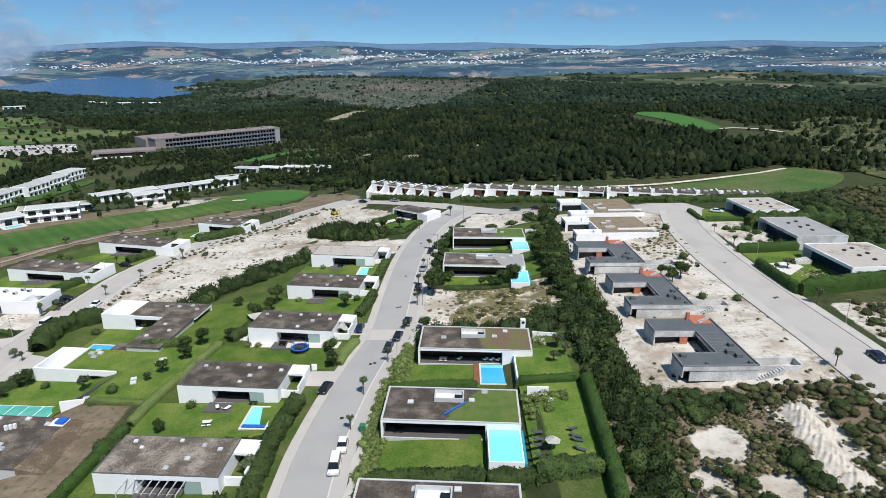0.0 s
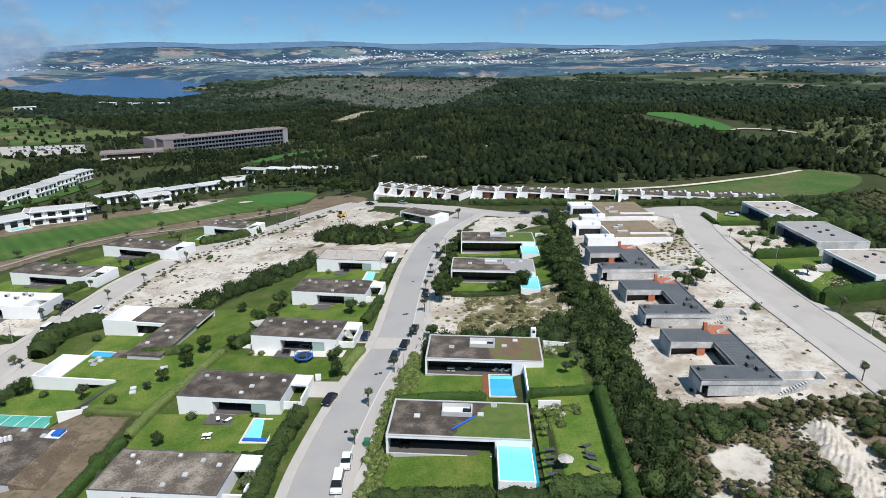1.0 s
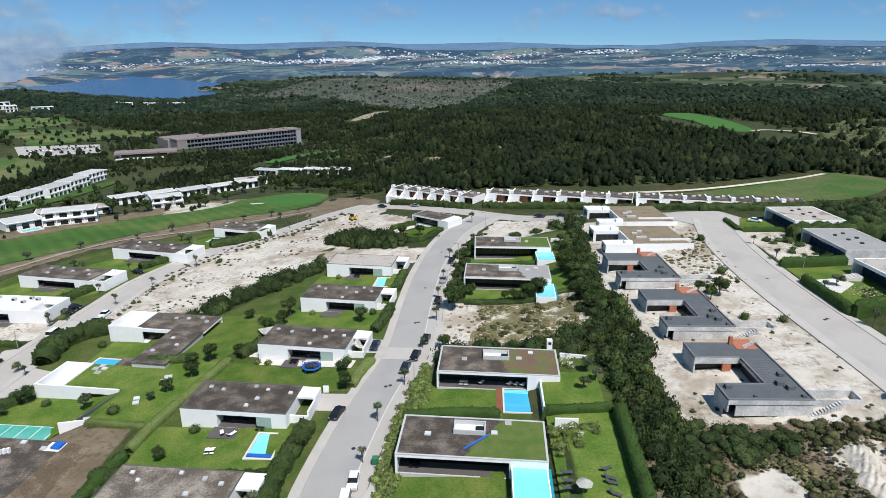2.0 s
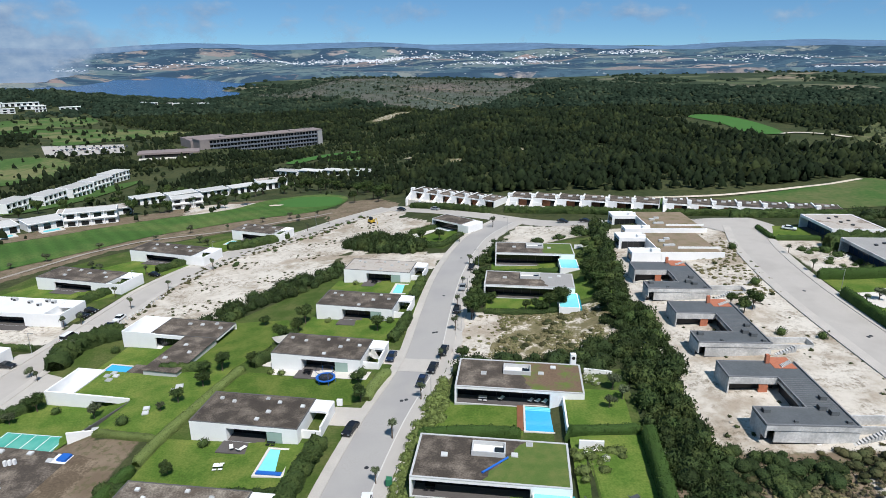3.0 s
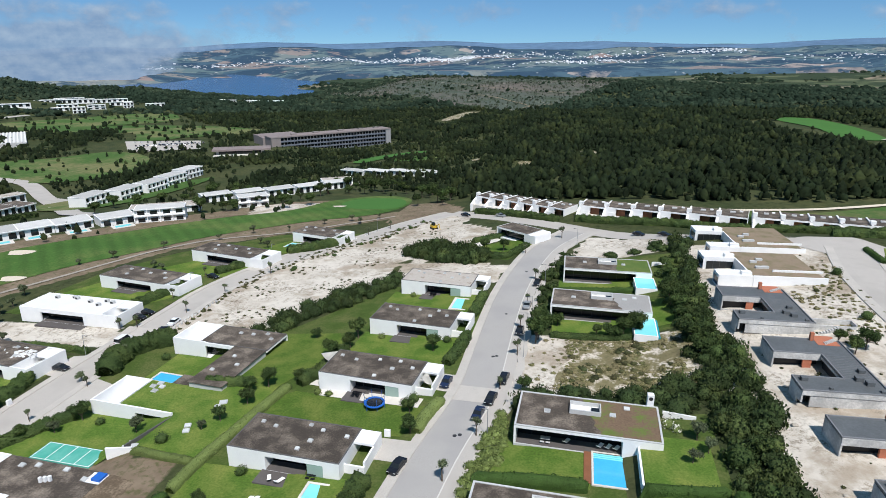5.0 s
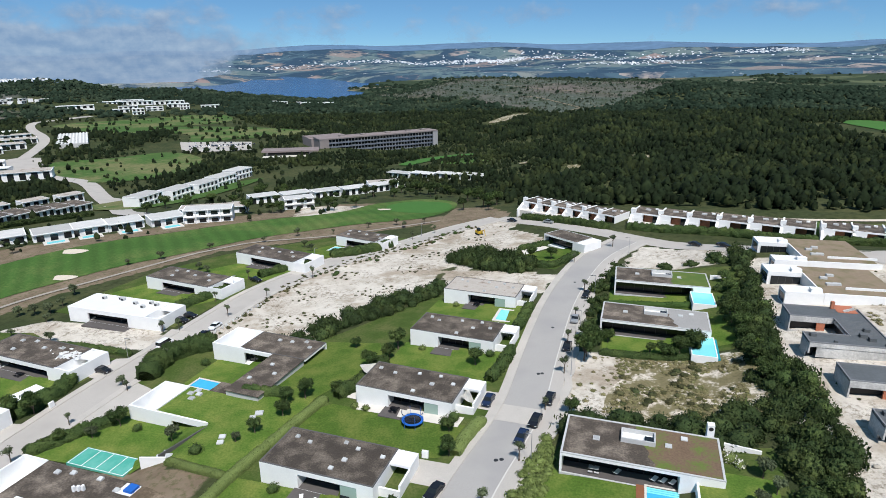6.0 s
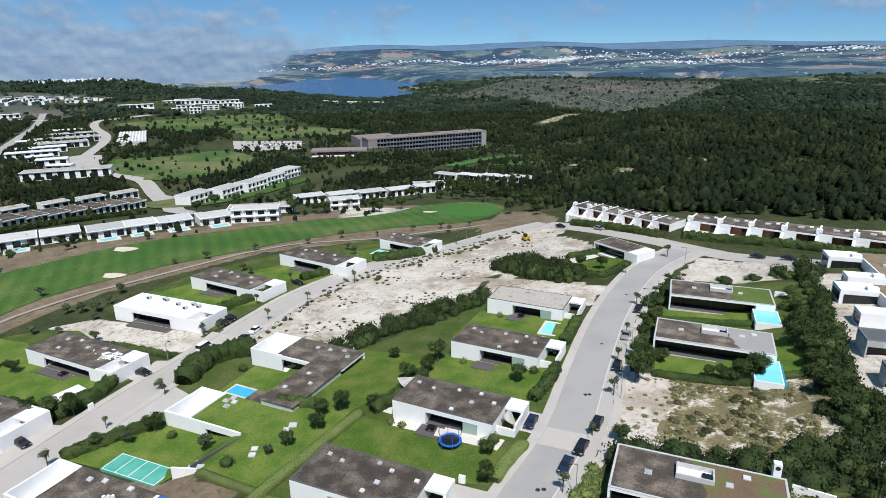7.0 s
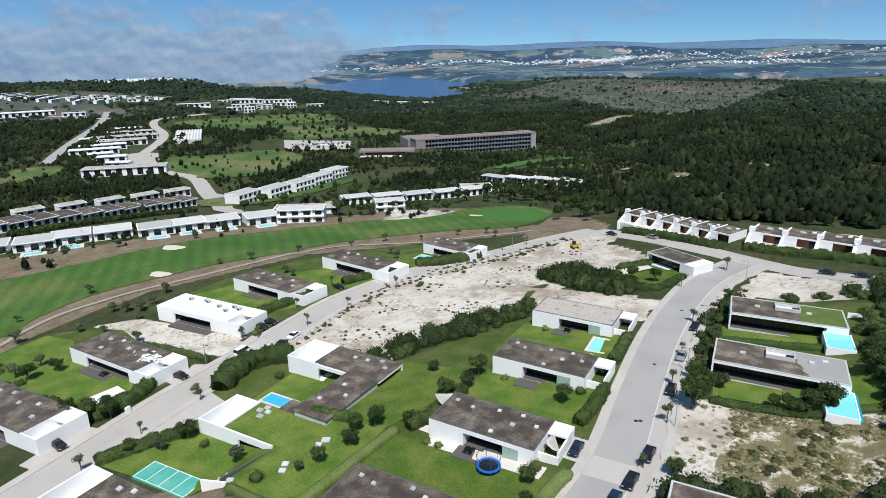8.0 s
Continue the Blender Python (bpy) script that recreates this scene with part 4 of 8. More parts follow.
def villa_green_roof():
    """White villa dug into the slope, lawn running on over its roof."""
    cx, cy, z = -72.0, 109.5, -5.15
    v = thing("villa", pose(cx, cy, z, 0, 0, -5), "white villa dug into the slope under a grass roof", "house", "villas")
    h = 3.9
    W(v, "foundation", -9, 8.5, -4, 5.2, -1, 0.1, WHITE)
    W(v, "wall", -9, -8.65, -4, 5.2, 0.1, h + 0.3, WHITE)
    W(v, "wall", -8.65, -3.0, 4.85, 5.2, 0.1, h + 0.3, WHITE)
    W(v, "wall", -8.65, 0.6, -4, -3.65, 0.1, h + 0.3, WHITE)
    W(v, "lintel", 0.6, 8.5, -4, -3.65, h - 0.9, h + 0.3, WHITE)
    W(v, "wall", -3.3, -3.0, -3.65, 4.85, 0.1, h + 0.3, WHITE)
    W(v, "court_floor", -8.65, -3.3, -3.65, 4.85, 1.6, 1.7, WHITE)
    W(v, "inner_wall", 0.6, 8.5, -1.2, -1.0, 0.1, h - 0.4, DARKFRAME)
    panes(v, 0.6, 8.5, -1.6, 0.1, h - 0.9, 1.8)
    W(v, "wall", 8.2, 8.5, -3.65, 0, 0.1, h, WHITE)
    W(v, "roof", -3.0, 8.5, -3.65, 5.1, h - 0.3, h, WHITE)
    W(v, "planted_roof", -2.95, 10.5, -3.6, 5.2, h - 0.2, h + 0.12, LAWN, "mown grass growing over the roof")
    for lx, ly in ((-1.2, 3.2), (0.6, 3.4), (0.2, 1.8), (-0.5, 4.4)):
        dome(v, lx, ly, h + 0.1, 1.1)
    return v


villa_green_roof()
for x, y, s in ((-66.6, 97.6, 1.0), (-67.3, 96.6, 0.9), (-65, 96.2, 1.1), (-58.8, 101.8, 1.1), (-58.2, 100.3, 1.1), (-61.0, 98.0, 1.0), (-56.5, 109.5, 1.4), (-56.9, 108.0, 1.0)):
    d = thing("skylight", pose(x, y, gz(x, y) + 0.16, 0, 0, 20), "small raised white roof light in the lawn", "skylight", "lawn skylights")
    dome(d, 0, 0, 0, s)


step_wall = slab("retaining_wall", (-0.12, 0.12, 0, 9.6, -2.6, 0.25), DARKRIM)
step_wall.matrix_world = pose(-66.4, 95.6, -1.55, 0, 0, -17)
tagged(step_wall, "dark edged step between the upper and lower lawn", "wall")


def tennis_court():
    t = thing("sports_court", pose(-76.3, 94.6, gz(-76, 94.6) + 0.2, 0, 0, -3), "small turquoise sports court with faded white lines", "sports court")
    W(t, "surface", -5.8, 5.8, -2.2, 2.2, -0.6, 0.12, COURT)
    for x in (-5.6, -2.8, 0, 2.8, 5.6):
        W(t, "line", x - 0.06, x + 0.06, -2.1, 2.1, 0.12, 0.13, WHITE)
    for y in (-2.1, 2.0):
        W(t, "line", -5.6, 5.6, y, y + 0.1, 0.131, 0.14, WHITE)


tennis_court()
wall_m = slab("garden_wall", (-2.0, 2.2, -0.15, 0.15, -1.5, 1.5), WHITE)
wall_m.matrix_world = pose(-66.8, 94.6, gz(-66.8, 94.6), 0, 0, 14)
tagged(wall_m, "plain white garden wall beside the sports court", "wall")


def villa_angled():
    """Villa with a court at one end and a long wing off the other, all under one brown roof."""
    v = thing("villa", pose(-69.5, 133.4, -3.6, 0, 0, -6), "white villa with a long brown-roofed wing and white court", "house", "villas")
    h = 3.6
    W(v, "foundation", -10.2, 13, -4.2, 4.4, -1.5, 0.1, WHITE)
    for dims in ((-10.2, -9.9, -4.2, 4.4), (-9.9, -3.2, 4.1, 4.4), (-9.9, -2.0, -4.2, -3.9), (-3.5, -3.2, -3.9, 4.1)):
        W(v, "court_wall", *dims, 0.1, h + 0.15, WHITE)
    W(v, "court_floor", -9.9, -3.5, -3.9, 4.1, 1.4, 1.5, WHITE)
    W(v, "wall", -3.2, 13, 4.1, 4.4, 0.1, h - 0.4, WHITE)
    W(v, "lintel", -2.0, 7.2, -4.2, -3.9, h - 0.8, h, WHITE)
    panes(v, -2.0, 7.2, -2.6, 0.1, h - 0.5, 1.5)
    W(v, "inner_wall", -3.2, 7.2, -2.2, -2.0, 0.1, h - 0.4, DARKFRAME)
    roof(v, -3.2, 13, -3.9, 4.4, h, GRAVEL, 0.2, 0.1, DARKRIM)
    w = W(v, "wing", 5.4, 12.6, -19.0, -3.9, -1.0, h - 0.1, GREYRENDER)
    slab("wing_roof", (5.2, 12.8, -19.2, -3.95, h - 0.1, h + 0.06), GRAVEL, w)
    slab("low_roof", (0.6, 5.2, -19.2, -14.5, 1.6, 1.9), GRAVEL, w)
    slab("low_wall", (0.8, 5.2, -19.0, -14.7, -1.0, 1.6), WHITE, w)
    for lx, ly in ((6, 2), (9, 3), (11, 1), (8, -8), (10.6, -11), (7, -14), (10, -16.5), (3, 1.8)):
        dome(v, lx, ly, h + 0.05, 0.8)
    return v


villa_angled()


def villa_corner(cx, cy, rot):
    """Low villa under one wide brown roof with sunken courts."""
    v = thing("villa", pose(cx, cy, -3.6, 0, 0, rot), "low villa under a wide brown earth-covered roof with sunken courts", "house", "villas")
    h = 3.2
    W(v, "wall", -11, 7.5, -9, 4.4, -1, h - 0.3, GREYRENDER)
    W(v, "roof", -11, 7.5, -9, 4.6, h - 0.3, h, DARKRIM)
    W(v, "roof_cover", -10.9, 7.5, -8.9, 4.5, h, h + 0.05, GRAVEL)
    bm = bmesh.new()
    q = box(bm, 7.5, 17.6, -8.95, 4.55, -1.0, h + 0.06)
    for k in (5, 7):
        q[k].co.z = 1.3
    part("earth_bank", bm, EARTHSOD, v, "dry brown turf running from the roof down to the hedge")
    for dims in ((-16, -11, 4.3, 4.6), (-16, -15.7, -4, 4.3), (-16, -11, -4.3, -4)):
        W(v, "court_wall", *dims, -1, h + 0.1, WHITE)
    W(v, "court_floor", -15.7, -11, -4, 4.3, -0.5, 0.6, WHITE)
    c = W(v, "sunken_court", 5.0, 7.6, 2.0, 4.2, h + 0.05, h + 0.12, WHITE, "small court with a blue-tiled wall")
    slab("blue_wall", (6.0, 7.5, 2.4, 4.0, h + 0.12, h + 0.5), BLUE, c)
    W(v, "sunken_court", -8, -3, -5.5, -3.0, h + 0.05, h + 0.1, WHITE)
    for k in range(3):
        W(v, "chimney", -1.2 + 0.55 * k, -0.8 + 0.55 * k, 0.2 + 0.3 * k, 0.6 + 0.3 * k, h, h + 0.9, WHITE)
    for lx, ly in ((1.0, -3.6), (2.0, -4.6), (-0.5, -7.0), (-4.5, 3.4), (0.5, 3.6), (-7, 2.8), (4.8, 2.4)):
        dome(v, lx, ly, h + 0.04, 0.9)
    return v


villa_corner(-70.5, 83.8, -4)


# houses above the east road
def villa_ridge(cx, cy, rot, w, d, h, mat, wallmat, label):
    v = thing("villa", pose(cx, cy, gz(cx, cy) - 0.3, 0, 0, rot), label, "house", "ridge villas")
    x, y = w / 2, d / 2
    W(v, "base", -x + 1.5, x, -y, y, -2, 0.2, wallmat)
    W(v, "wall", -x + 2.4, x, -y, -y + 0.4, 0.2, h - 0.6, wallmat)
    W(v, "wall", -x + 2.4, x, y - 0.4, y, 0.2, h - 0.6, wallmat)
    W(v, "wall", x - 0.4, x, -y + 0.4, y - 0.4, 0.2, h - 0.6, wallmat)
    W(v, "end_fin", -x, -x + 2.4, -y, -y + 0.4, -1.2, h - 0.6, wallmat)
    W(v, "end_fin", -x, -x + 2.4, y - 0.4, y, -1.2, h - 0.6, wallmat)
    W(v, "porch_floor", -x, -x + 2.4, -y + 0.4, y - 0.4, -0.1, 0.25, TERRACE)
    n = round(d / 2.2)
    for k in range(n):
        a, b = -y + 0.4 + (d - 0.8) * k / n, -y + 0.4 + (d - 0.8) * (k + 1) / n
        f = W(v, "window_frame", -x + 2.3, -x + 2.42, a, a + 0.12, 0.2, h - 0.6, DARKFRAME)
        slab("pane", (-x + 2.35, -x + 2.38, a + 0.12, b, 0.2, h - 0.6), BLUEGLASS, f)
    W(v, "inner_wall", -x + 2.8, -x + 3.0, -y + 0.4, y - 0.4, 0.2, h - 0.6, DARKFRAME)
    W(v, "roof", -x, x, -y, y, h - 0.6, h, wallmat)
    for dims in ((-x, x, -y, -y + 0.35), (-x, x, y - 0.35, y), (-x, -x + 0.35, -y + 0.35, y - 0.35), (x - 0.35, x, -y + 0.35, y - 0.35)):
        W(v, "parapet", *dims, h, h + 0.15, wallmat)
    W(v, "roof_cover", -x + 0.35, x - 0.35, -y + 0.35, y - 0.35, h, h + 0.05, mat)
    for lx, ly in ((-2, 3), (1, 4.5), (-1, -1), (2, 0.5), (0.5, -4)):
        W(v, "roof_unit", lx - 0.35, lx + 0.35, ly - 0.35, ly + 0.35, h + 0.05, h + 0.4, DARKFRAME)
    return v


villa_ridge(99.4, 134.4, 3, 16.5, 18, 3.9, PALEROOF, WHITE, "white villa with a pale stained roof and blue-tinted glazing")
villa_ridge(98.6, 158.2, 2, 13.5, 19, 3.9, CONCROOF, CONCRETE, "grey concrete villa with a dark glazed front on the ridge")
villa_ridge(99.9, 183.0, 3, 14.5, 16, 3.9, PALEROOF, WHITE, "white villa with a pale stained roof near the turning place")
for a, b, n in (((84.5, 139.5), (90.5, 139), 8), ((85.5, 161), (91, 162.5), 6)):
    st = thing("garden_steps", pose(a[0], a[1], gz(*a), 0, 0, math.degrees(math.atan2(b[1] - a[1], b[0] - a[0]))), "flight of pale stone garden steps", "steps")
    run = math.dist(a, b)
    for k in range(n):
        W(st, "step", run * k / n, run * (k + 1) / n, -1.4, 1.4, -0.6, 0.12 + 0.17 * k, PALESTONE)
patch("white_terrace", [(79, 134.5), (81.5, 130.5), (87.5, 136), (86, 139.5), (80, 138.5)], PALESTONE, 0.3)


# unfinished concrete houses
def concrete_house(cx, cy, dx, w, wing_f, notch, wing_b, z, label):
    """U-shaped shell: a front wing, a back wing and a link along the upper side."""
    v = thing("concrete_house", pose(cx, cy, z, 0, 0, 1.5), label, "house", "concrete houses")
    h = 3.1
    y0, y1 = 0.0, wing_f
    y2 = wing_f + notch
    y3 = y2 + wing_b
    link = dx
    # front wing
    W(v, "wall", 0.0, 0.25, y0, y1, 1.0, h - 0.35, CONCRETE)
    W(v, "wall", 0.0, 0.25, y0 + 1.6, y1, -0.8, 1.0, CONCRETE)
    W(v, "wall", 1.3, w, y0, y0 + 0.25, 0.35, h - 0.8, CONCRETE)
    # set-back black strip gives the shadow gap below the front wall
    W(v, "plinth", 1.4, w - 2.5, y0 + 0.25, y0 + 0.5, -0.8, 0.35, DARKFRAME)
    W(v, "beam", 0.0, w, y0 - 0.12, y0 + 0.25, h - 0.8, h, CONCRETE)
    W(v, "formwork_board", w - 5.5, w - 2.6, y0 - 0.25, y0 - 0.05, -0.1, 0.25, WHITE)
    # near-black sheets here stand for the shade inside the open shell
    W(v, "inner_wall", 0.25, link, y1 - 0.3, y1 - 0.1, -0.8, h - 0.4, DARKFRAME)
    W(v, "wall", 0.25, 1.3, y0 + 1.5, y0 + 1.7, -0.8, h - 0.4, DARKFRAME)
    # back wing
    W(v, "wall", 0.0, 0.25, y2, y3, -0.6, h - 0.1, CONCRETE)
    W(v, "wall", 0.0, w, y3 - 0.25, y3, -0.6, h - 0.1, CONCRETE)
    W(v, "beam", 0.0, link, y2 - 0.1, y2 + 0.2, h - 1.1, h, CONCRETE)
    W(v, "low_wall", 0.2, 4.6, y2, y2 + 0.2, -0.6, 0.15, CONCRETE)
    W(v, "inner_wall", 0.25, link, y2 + 1.2, y2 + 1.4, -0.6, h - 0.4, DARKFRAME)
    pil = W(v, "brick_pillar", 4.9, 6.3, y2 - 0.02, y2 + 0.35, -0.6, h - 1.1, BRICK, "unrendered orange brick pillar")
    # link
    W(v, "wall", w - 0.25, w, y0 + 0.25, y3 - 0.25, -0.2, h - 0.3, CONCRETE)
    W(v, "inner_wall", link + 0.5, link + 0.6, y1, y2, -0.6, h - 0.4, DARKFRAME)
    W(v, "beam", link, link + 0.25, y1, y2, h - 0.75, h, CONCRETE)
    # roof
    for n_, dims in (("roof", (0.0, w, y0, y1)), ("roof", (link, w, y1, y2)), ("roof", (0.0, w, y2, y3))):
        W(v, n_, *dims, h - 0.3, h - 0.02, ZINC)
    for dims in ((0, w, y0 - 0.12, y0 + 0.1), (-0.05, 0.15, y0, y1), (0.15, link, y1 - 0.2, y1), (link - 0.05, link + 0.15, y1, y2), (0.15, link, y2, y2 + 0.2), (-0.05, 0.15, y2, y3), (0, w - 4.2, y3 - 0.2, y3), (w - 0.2, w, y0, y3)):
        W(v, "roof_edge", *dims, h - 0.02, h + 0.2, ZINCRIM)
    for k in range(int((y3 - y0) / 0.6)):
        yy = y0 + 0.5 + 0.6 * k
        if y1 < yy < y2:
            W(v, "seam", link + 0.15, w - 0.2, yy, yy + 0.04, h - 0.02, h + 0.02, ZINCRIM)
    W(v, "chimney", w - 5.0, w - 4.4, y3 - 0.6, y3, h, h + 1.5, BRICK, "orange brick chimney stump")
    t = W(v, "brick_terrace", w - 4.2, w - 0.6, y3 - 2.2, y3 + 1.6, h - 0.6, h + 0.05, BRICK, "terrace of orange brick")
    for k in range(7):
        slab("stair_tread", (w - 3.0 + 0.35 * k, w - 2.78 + 0.35 * k, y3 - 2.0 + 0.25 * k, y3 - 1.1 + 0.25 * k, h + 0.05, h + 0.2), CONCRETE, t)
    for lx, ly, s in ((0.9, y1 - 1.6, 0.8), (4.2, y0 + 0.7, 0.4), (link + 1.6, y1 - 0.6, 0.9), (link + 2.6, y1 - 1.9, 0.9), (link + 3.2, y1 + 2.2, 0.8), (w - 1.4, y0 + 0.7, 0.5)):
        c = W(v, "roof_vent", lx, lx + 1.2 * s, ly, ly + s, h - 0.02, h + 0.7 * s, ZINC)
        # dark plate in place of the vent's open, shaded inside
        slab("dark_mouth", (lx - 0.03, lx, ly + 0.05, ly + s - 0.05, h + 0.05, h + 0.62 * s), DARKFRAME, c)
    # retaining wall and stairs up to the road
    W(v, "retaining_wall", w, w + 8, y0 + 1.8, y0 + 2.05, -0.5, 2.0, CONCRETE)
    W(v, "retaining_wall", w + 1, w + 8, y0 + 4.0, y0 + 4.25, -0.5, 2.4, CONCRETE)
    W(v, "retaining_wall", w + 8, w + 8.25, y0 + 1.8, y0 + 4.25, -0.5, 2.4, CONCRETE)
    for k in range(14):
        W(v, "stair_tread", w - 2.2 + 0.5 * k, w - 1.85 + 0.5 * k, y0 - 1.0 + 0.12 * k, y0 - 0.2 + 0.12 * k, -0.5, 0.1 + 0.16 * k, CONCRETE)
    return v


C_LABEL = "unfinished grey concrete house shell with a sheet roof"
concrete_house(40.3, 86.6, 7.6, 12.8, 4.6, 8.6, 5.4, 7.35, C_LABEL)
concrete_house(39.1, 111.9, 7.6, 12.8, 4.5, 8.2, 6.0, 7.4, C_LABEL + " and stair slabs")
concrete_house(36.5, 137.6, 7.6, 13.6, 4.2, 7.6, 5.6, 7.5, C_LABEL + " beside white houses")


def white_hill_house(cx, cy, w, d, label):
    """White house built into the slope: two white wings round a court, earth over the rest."""
    v = thing("villa", pose(cx, cy, 7.4, 0, 0, 3), label, "house", "hill villas")
    h = 3.3
    for y0, y1 in ((0, 4.2), (d - 5.6, d)):
        W(v, "wall", 0, 7.6, y0, y0 + 0.3, -1, h, WHITE)
        W(v, "wall", 0, 7.6, y1 - 0.3, y1, -1, h, WHITE)
        W(v, "wall", 0, 0.3, y0 + 0.3, y1 - 0.3, 2.5, h, WHITE)
        W(v, "wall", 0, 0.3, y0 + 0.3, y1 - 0.3, -1, 0.4, WHITE)
        W(v, "pane", 0.15, 0.2, y0 + 0.3, y1 - 0.3, 0.4, 2.5, BLUEGLASS)
        W(v, "inner_wall", 0.6, 0.8, y0 + 0.3, y1 - 0.3, -1, 2.8, DARKFRAME)
        W(v, "roof", 0.3, 7.6, y0 + 0.3, y1 - 0.3, h - 0.5, h - 0.12, WHITEROOF)
        W(v, "roof_box", 5.2, 7.4, y0 + 0.8, y0 + 2.2, h - 0.12, h + 0.6, WHITE)
    W(v, "link_wall", 7.3, 7.6, 4.2, d - 5.6, -1, h, WHITE)
    panes(v, 0.8, 7.0, d - 5.7, -0.4, 2.3, 1.6)
    W(v, "earth_roof", 7.6, 23, 0.6, d, 1.0, h - 0.2, SOILROOF, "dry brown earth and grass over the roof")
    W(v, "long_wall", 7.6, 23.5, -0.1, 0.25, 0.5, h + 0.1, WHITE)
    W(v, "low_wall", 13, 24, 4.0, 4.25, h - 0.2, h + 0.3, WHITE)
    for lx, ly in ((10, 6), (11.5, 6.2), (10, 10), (12, 12)):
        W(v, "roof_light", lx, lx + 1.5, ly, ly + 0.9, h - 0.2, h + 0.25, GREYRENDER)
    return v


white_hill_house(38.4, 162.4, 7.6, 18.5, "white hillside house with an earth-covered roof")
white_hill_house(41.2, 184.6, 7.6, 20.5, "white hillside house with an earth-covered roof near the cross street")


# terraced houses
def row_house():
    """One house of the terrace: white side wall in front, recessed brown front, dark roof."""
    v = thing("row_house", pose(0, 0, 0), "white terraced house with a dark roof and brown recessed front", "house", "terrace")
    w, d, h = 8.0, 10.0, 3.5
    for n_, dims in (("wall", (0, w, d - 0.3, d)), ("wall", (w - 0.25, w, 0, d - 0.3))):
        W(v, n_, *dims, -2.5, h, WHITE)
    bm = bmesh.new()
    q = box(bm, -0.35, 0.35, -3.4, 1.6, -3.0, h + 0.5)
    for k in (4, 5):
        q[k].co.z = 0.4
    part("side_wall", bm, WHITE, v)
    W(v, "side_wall", -0.2, 0.25, 1.6, d, -2.5, h + 0.25, WHITE)
    W(v, "chimney", -0.5, 0.9, 0.6, 2.2, h, h + 1.3, WHITE)
    W(v, "garden_wall", 0.35, 3.0, -1.2, -0.9, -2.5, 1.9, WHITE)
    W(v, "front_wall", 0.25, 3.3, 0, 0.3, -2.5, h - 0.5, WHITE)
    W(v, "brown_front", 3.3, 5.9, 1.5, 1.7, 0, h - 0.5, WOODRED, "reddish-brown timber cladding")
    W(v, "pane", 5.9, w - 0.25, 1.5, 1.6, 0, h - 0.5, GLASS)
    W(v, "terrace", 0.25, w - 0.25, -2.4, 2.4, -2.5, 0.05, PALESTONE)
    W(v, "roof", -0.2, w, 0, d, h - 0.5, h, WHITE)
    W(v, "roof_cover", 0.3, w - 0.2, 0.3, d - 0.2, h, h + 0.08, GRAVEL)
    W(v, "roof_light", 3, 4.4, 5, 6.2, h + 0.08, h + 0.5, GREYRENDER)
    W(v, "roof_light", 5.5, 6.4, 7, 8, h + 0.08, h + 0.45, WHITE)
    return v


first = row_house()
spots = []
for (ax, ay), (bx, by), za, zb, n in (((-31, 264.5), (4, 243.5), 0.0, 1.2, 6), ((9.5, 242.0), (62.0, 226.5), 3.2, 5.2, 6), ((63.5, 226.0), (118, 213.5), 5.4, 6.6, 7)):
    ang = math.degrees(math.atan2(by - ay, bx - ax))
    s = math.dist((ax, ay), (bx, by)) / n / 8.0
    for k in range(n):
        t = k / n
        spots.append(pose(ax + (bx - ax) * t, ay + (by - ay) * t, za + (zb - za) * t, 0, 0, ang) @ Matrix.Diagonal((s, 1, 0.92, 1)))
first.matrix_world = spots[0]
for m in spots[1:]:
    o = copy_thing(first, m)
    o.matrix_world = m


# ---- plants ----
rng = np.random.default_rng(7)


def ico(level):
    bm = bmesh.new()
    bmesh.ops.create_icosphere(bm, subdivisions=level, radius=1.0)
    v = np.array([p.co[:] for p in bm.verts])
    f = np.array([[p.index for p in q.verts] for q in bm.faces])
    bm.free()
    return v, f


ICO = {k: ico(k) for k in (1, 2, 3)}


def lump(level, sx, sy, sz, rough=0.25, flat=0.0):
    """A rough rounded clump, its foot at z = 0."""
    v, f = ICO[level]
    w = v * (1 + rough * rng.uniform(-1, 1, (len(v), 1)))
    w = w * (sx, sy, sz)
    w[:, 2] = np.maximum(w[:, 2] + sz * 0.8, flat)
    return w, f


def tufts(points, size, up=0.3):
    """One small bent leaf spray (two triangles) at each point."""
    n = len(points)
    a = rng.normal(size=(n, 3))
    a /= np.linalg.norm(a, axis=1, keepdims=True)
    b = np.cross(a, rng.normal(size=(n, 3)))
    b /= np.linalg.norm(b, axis=1, keepdims=True) + 1e-9
    s = size * rng.uniform(0.6, 1.3, (n, 1))
    v = np.stack([points - a * s, points + b * s * 0.55, points + a * s, points - b * s * 0.55 + (0, 0, 1) * s * up], 1).reshape(-1, 3)
    i = np.arange(n)[:, None] * 4
    return v, np.concatenate([i + (0, 1, 2), i + (0, 2, 3)])


def join(pieces):
    v, f, k = [], [], 0
    for a, b in pieces:
        v.append(a), f.append(b + k)
        k += len(a)
    return np.concatenate(v), np.concatenate(f)


def mesh_of(name, v, f, mat):
    me = bpy.data.meshes.new(name)
    me.from_pydata(v.tolist(), [], f.tolist())
    me.materials.append(mat)
    me.polygons.foreach_set("use_smooth", [True] * len(me.polygons))
    return me


def surface(v, f, n, spread=0.12):
    """Points strewn over a clump."""
    t = v[f[rng.integers(len(f), size=n)]]
    w = rng.dirichlet((1, 1, 1), n)[:, :, None]
    c = v.mean(0)
    p = (t * w).sum(1)
    return p + (p - c) * rng.uniform(-0.05, spread, (n, 1))


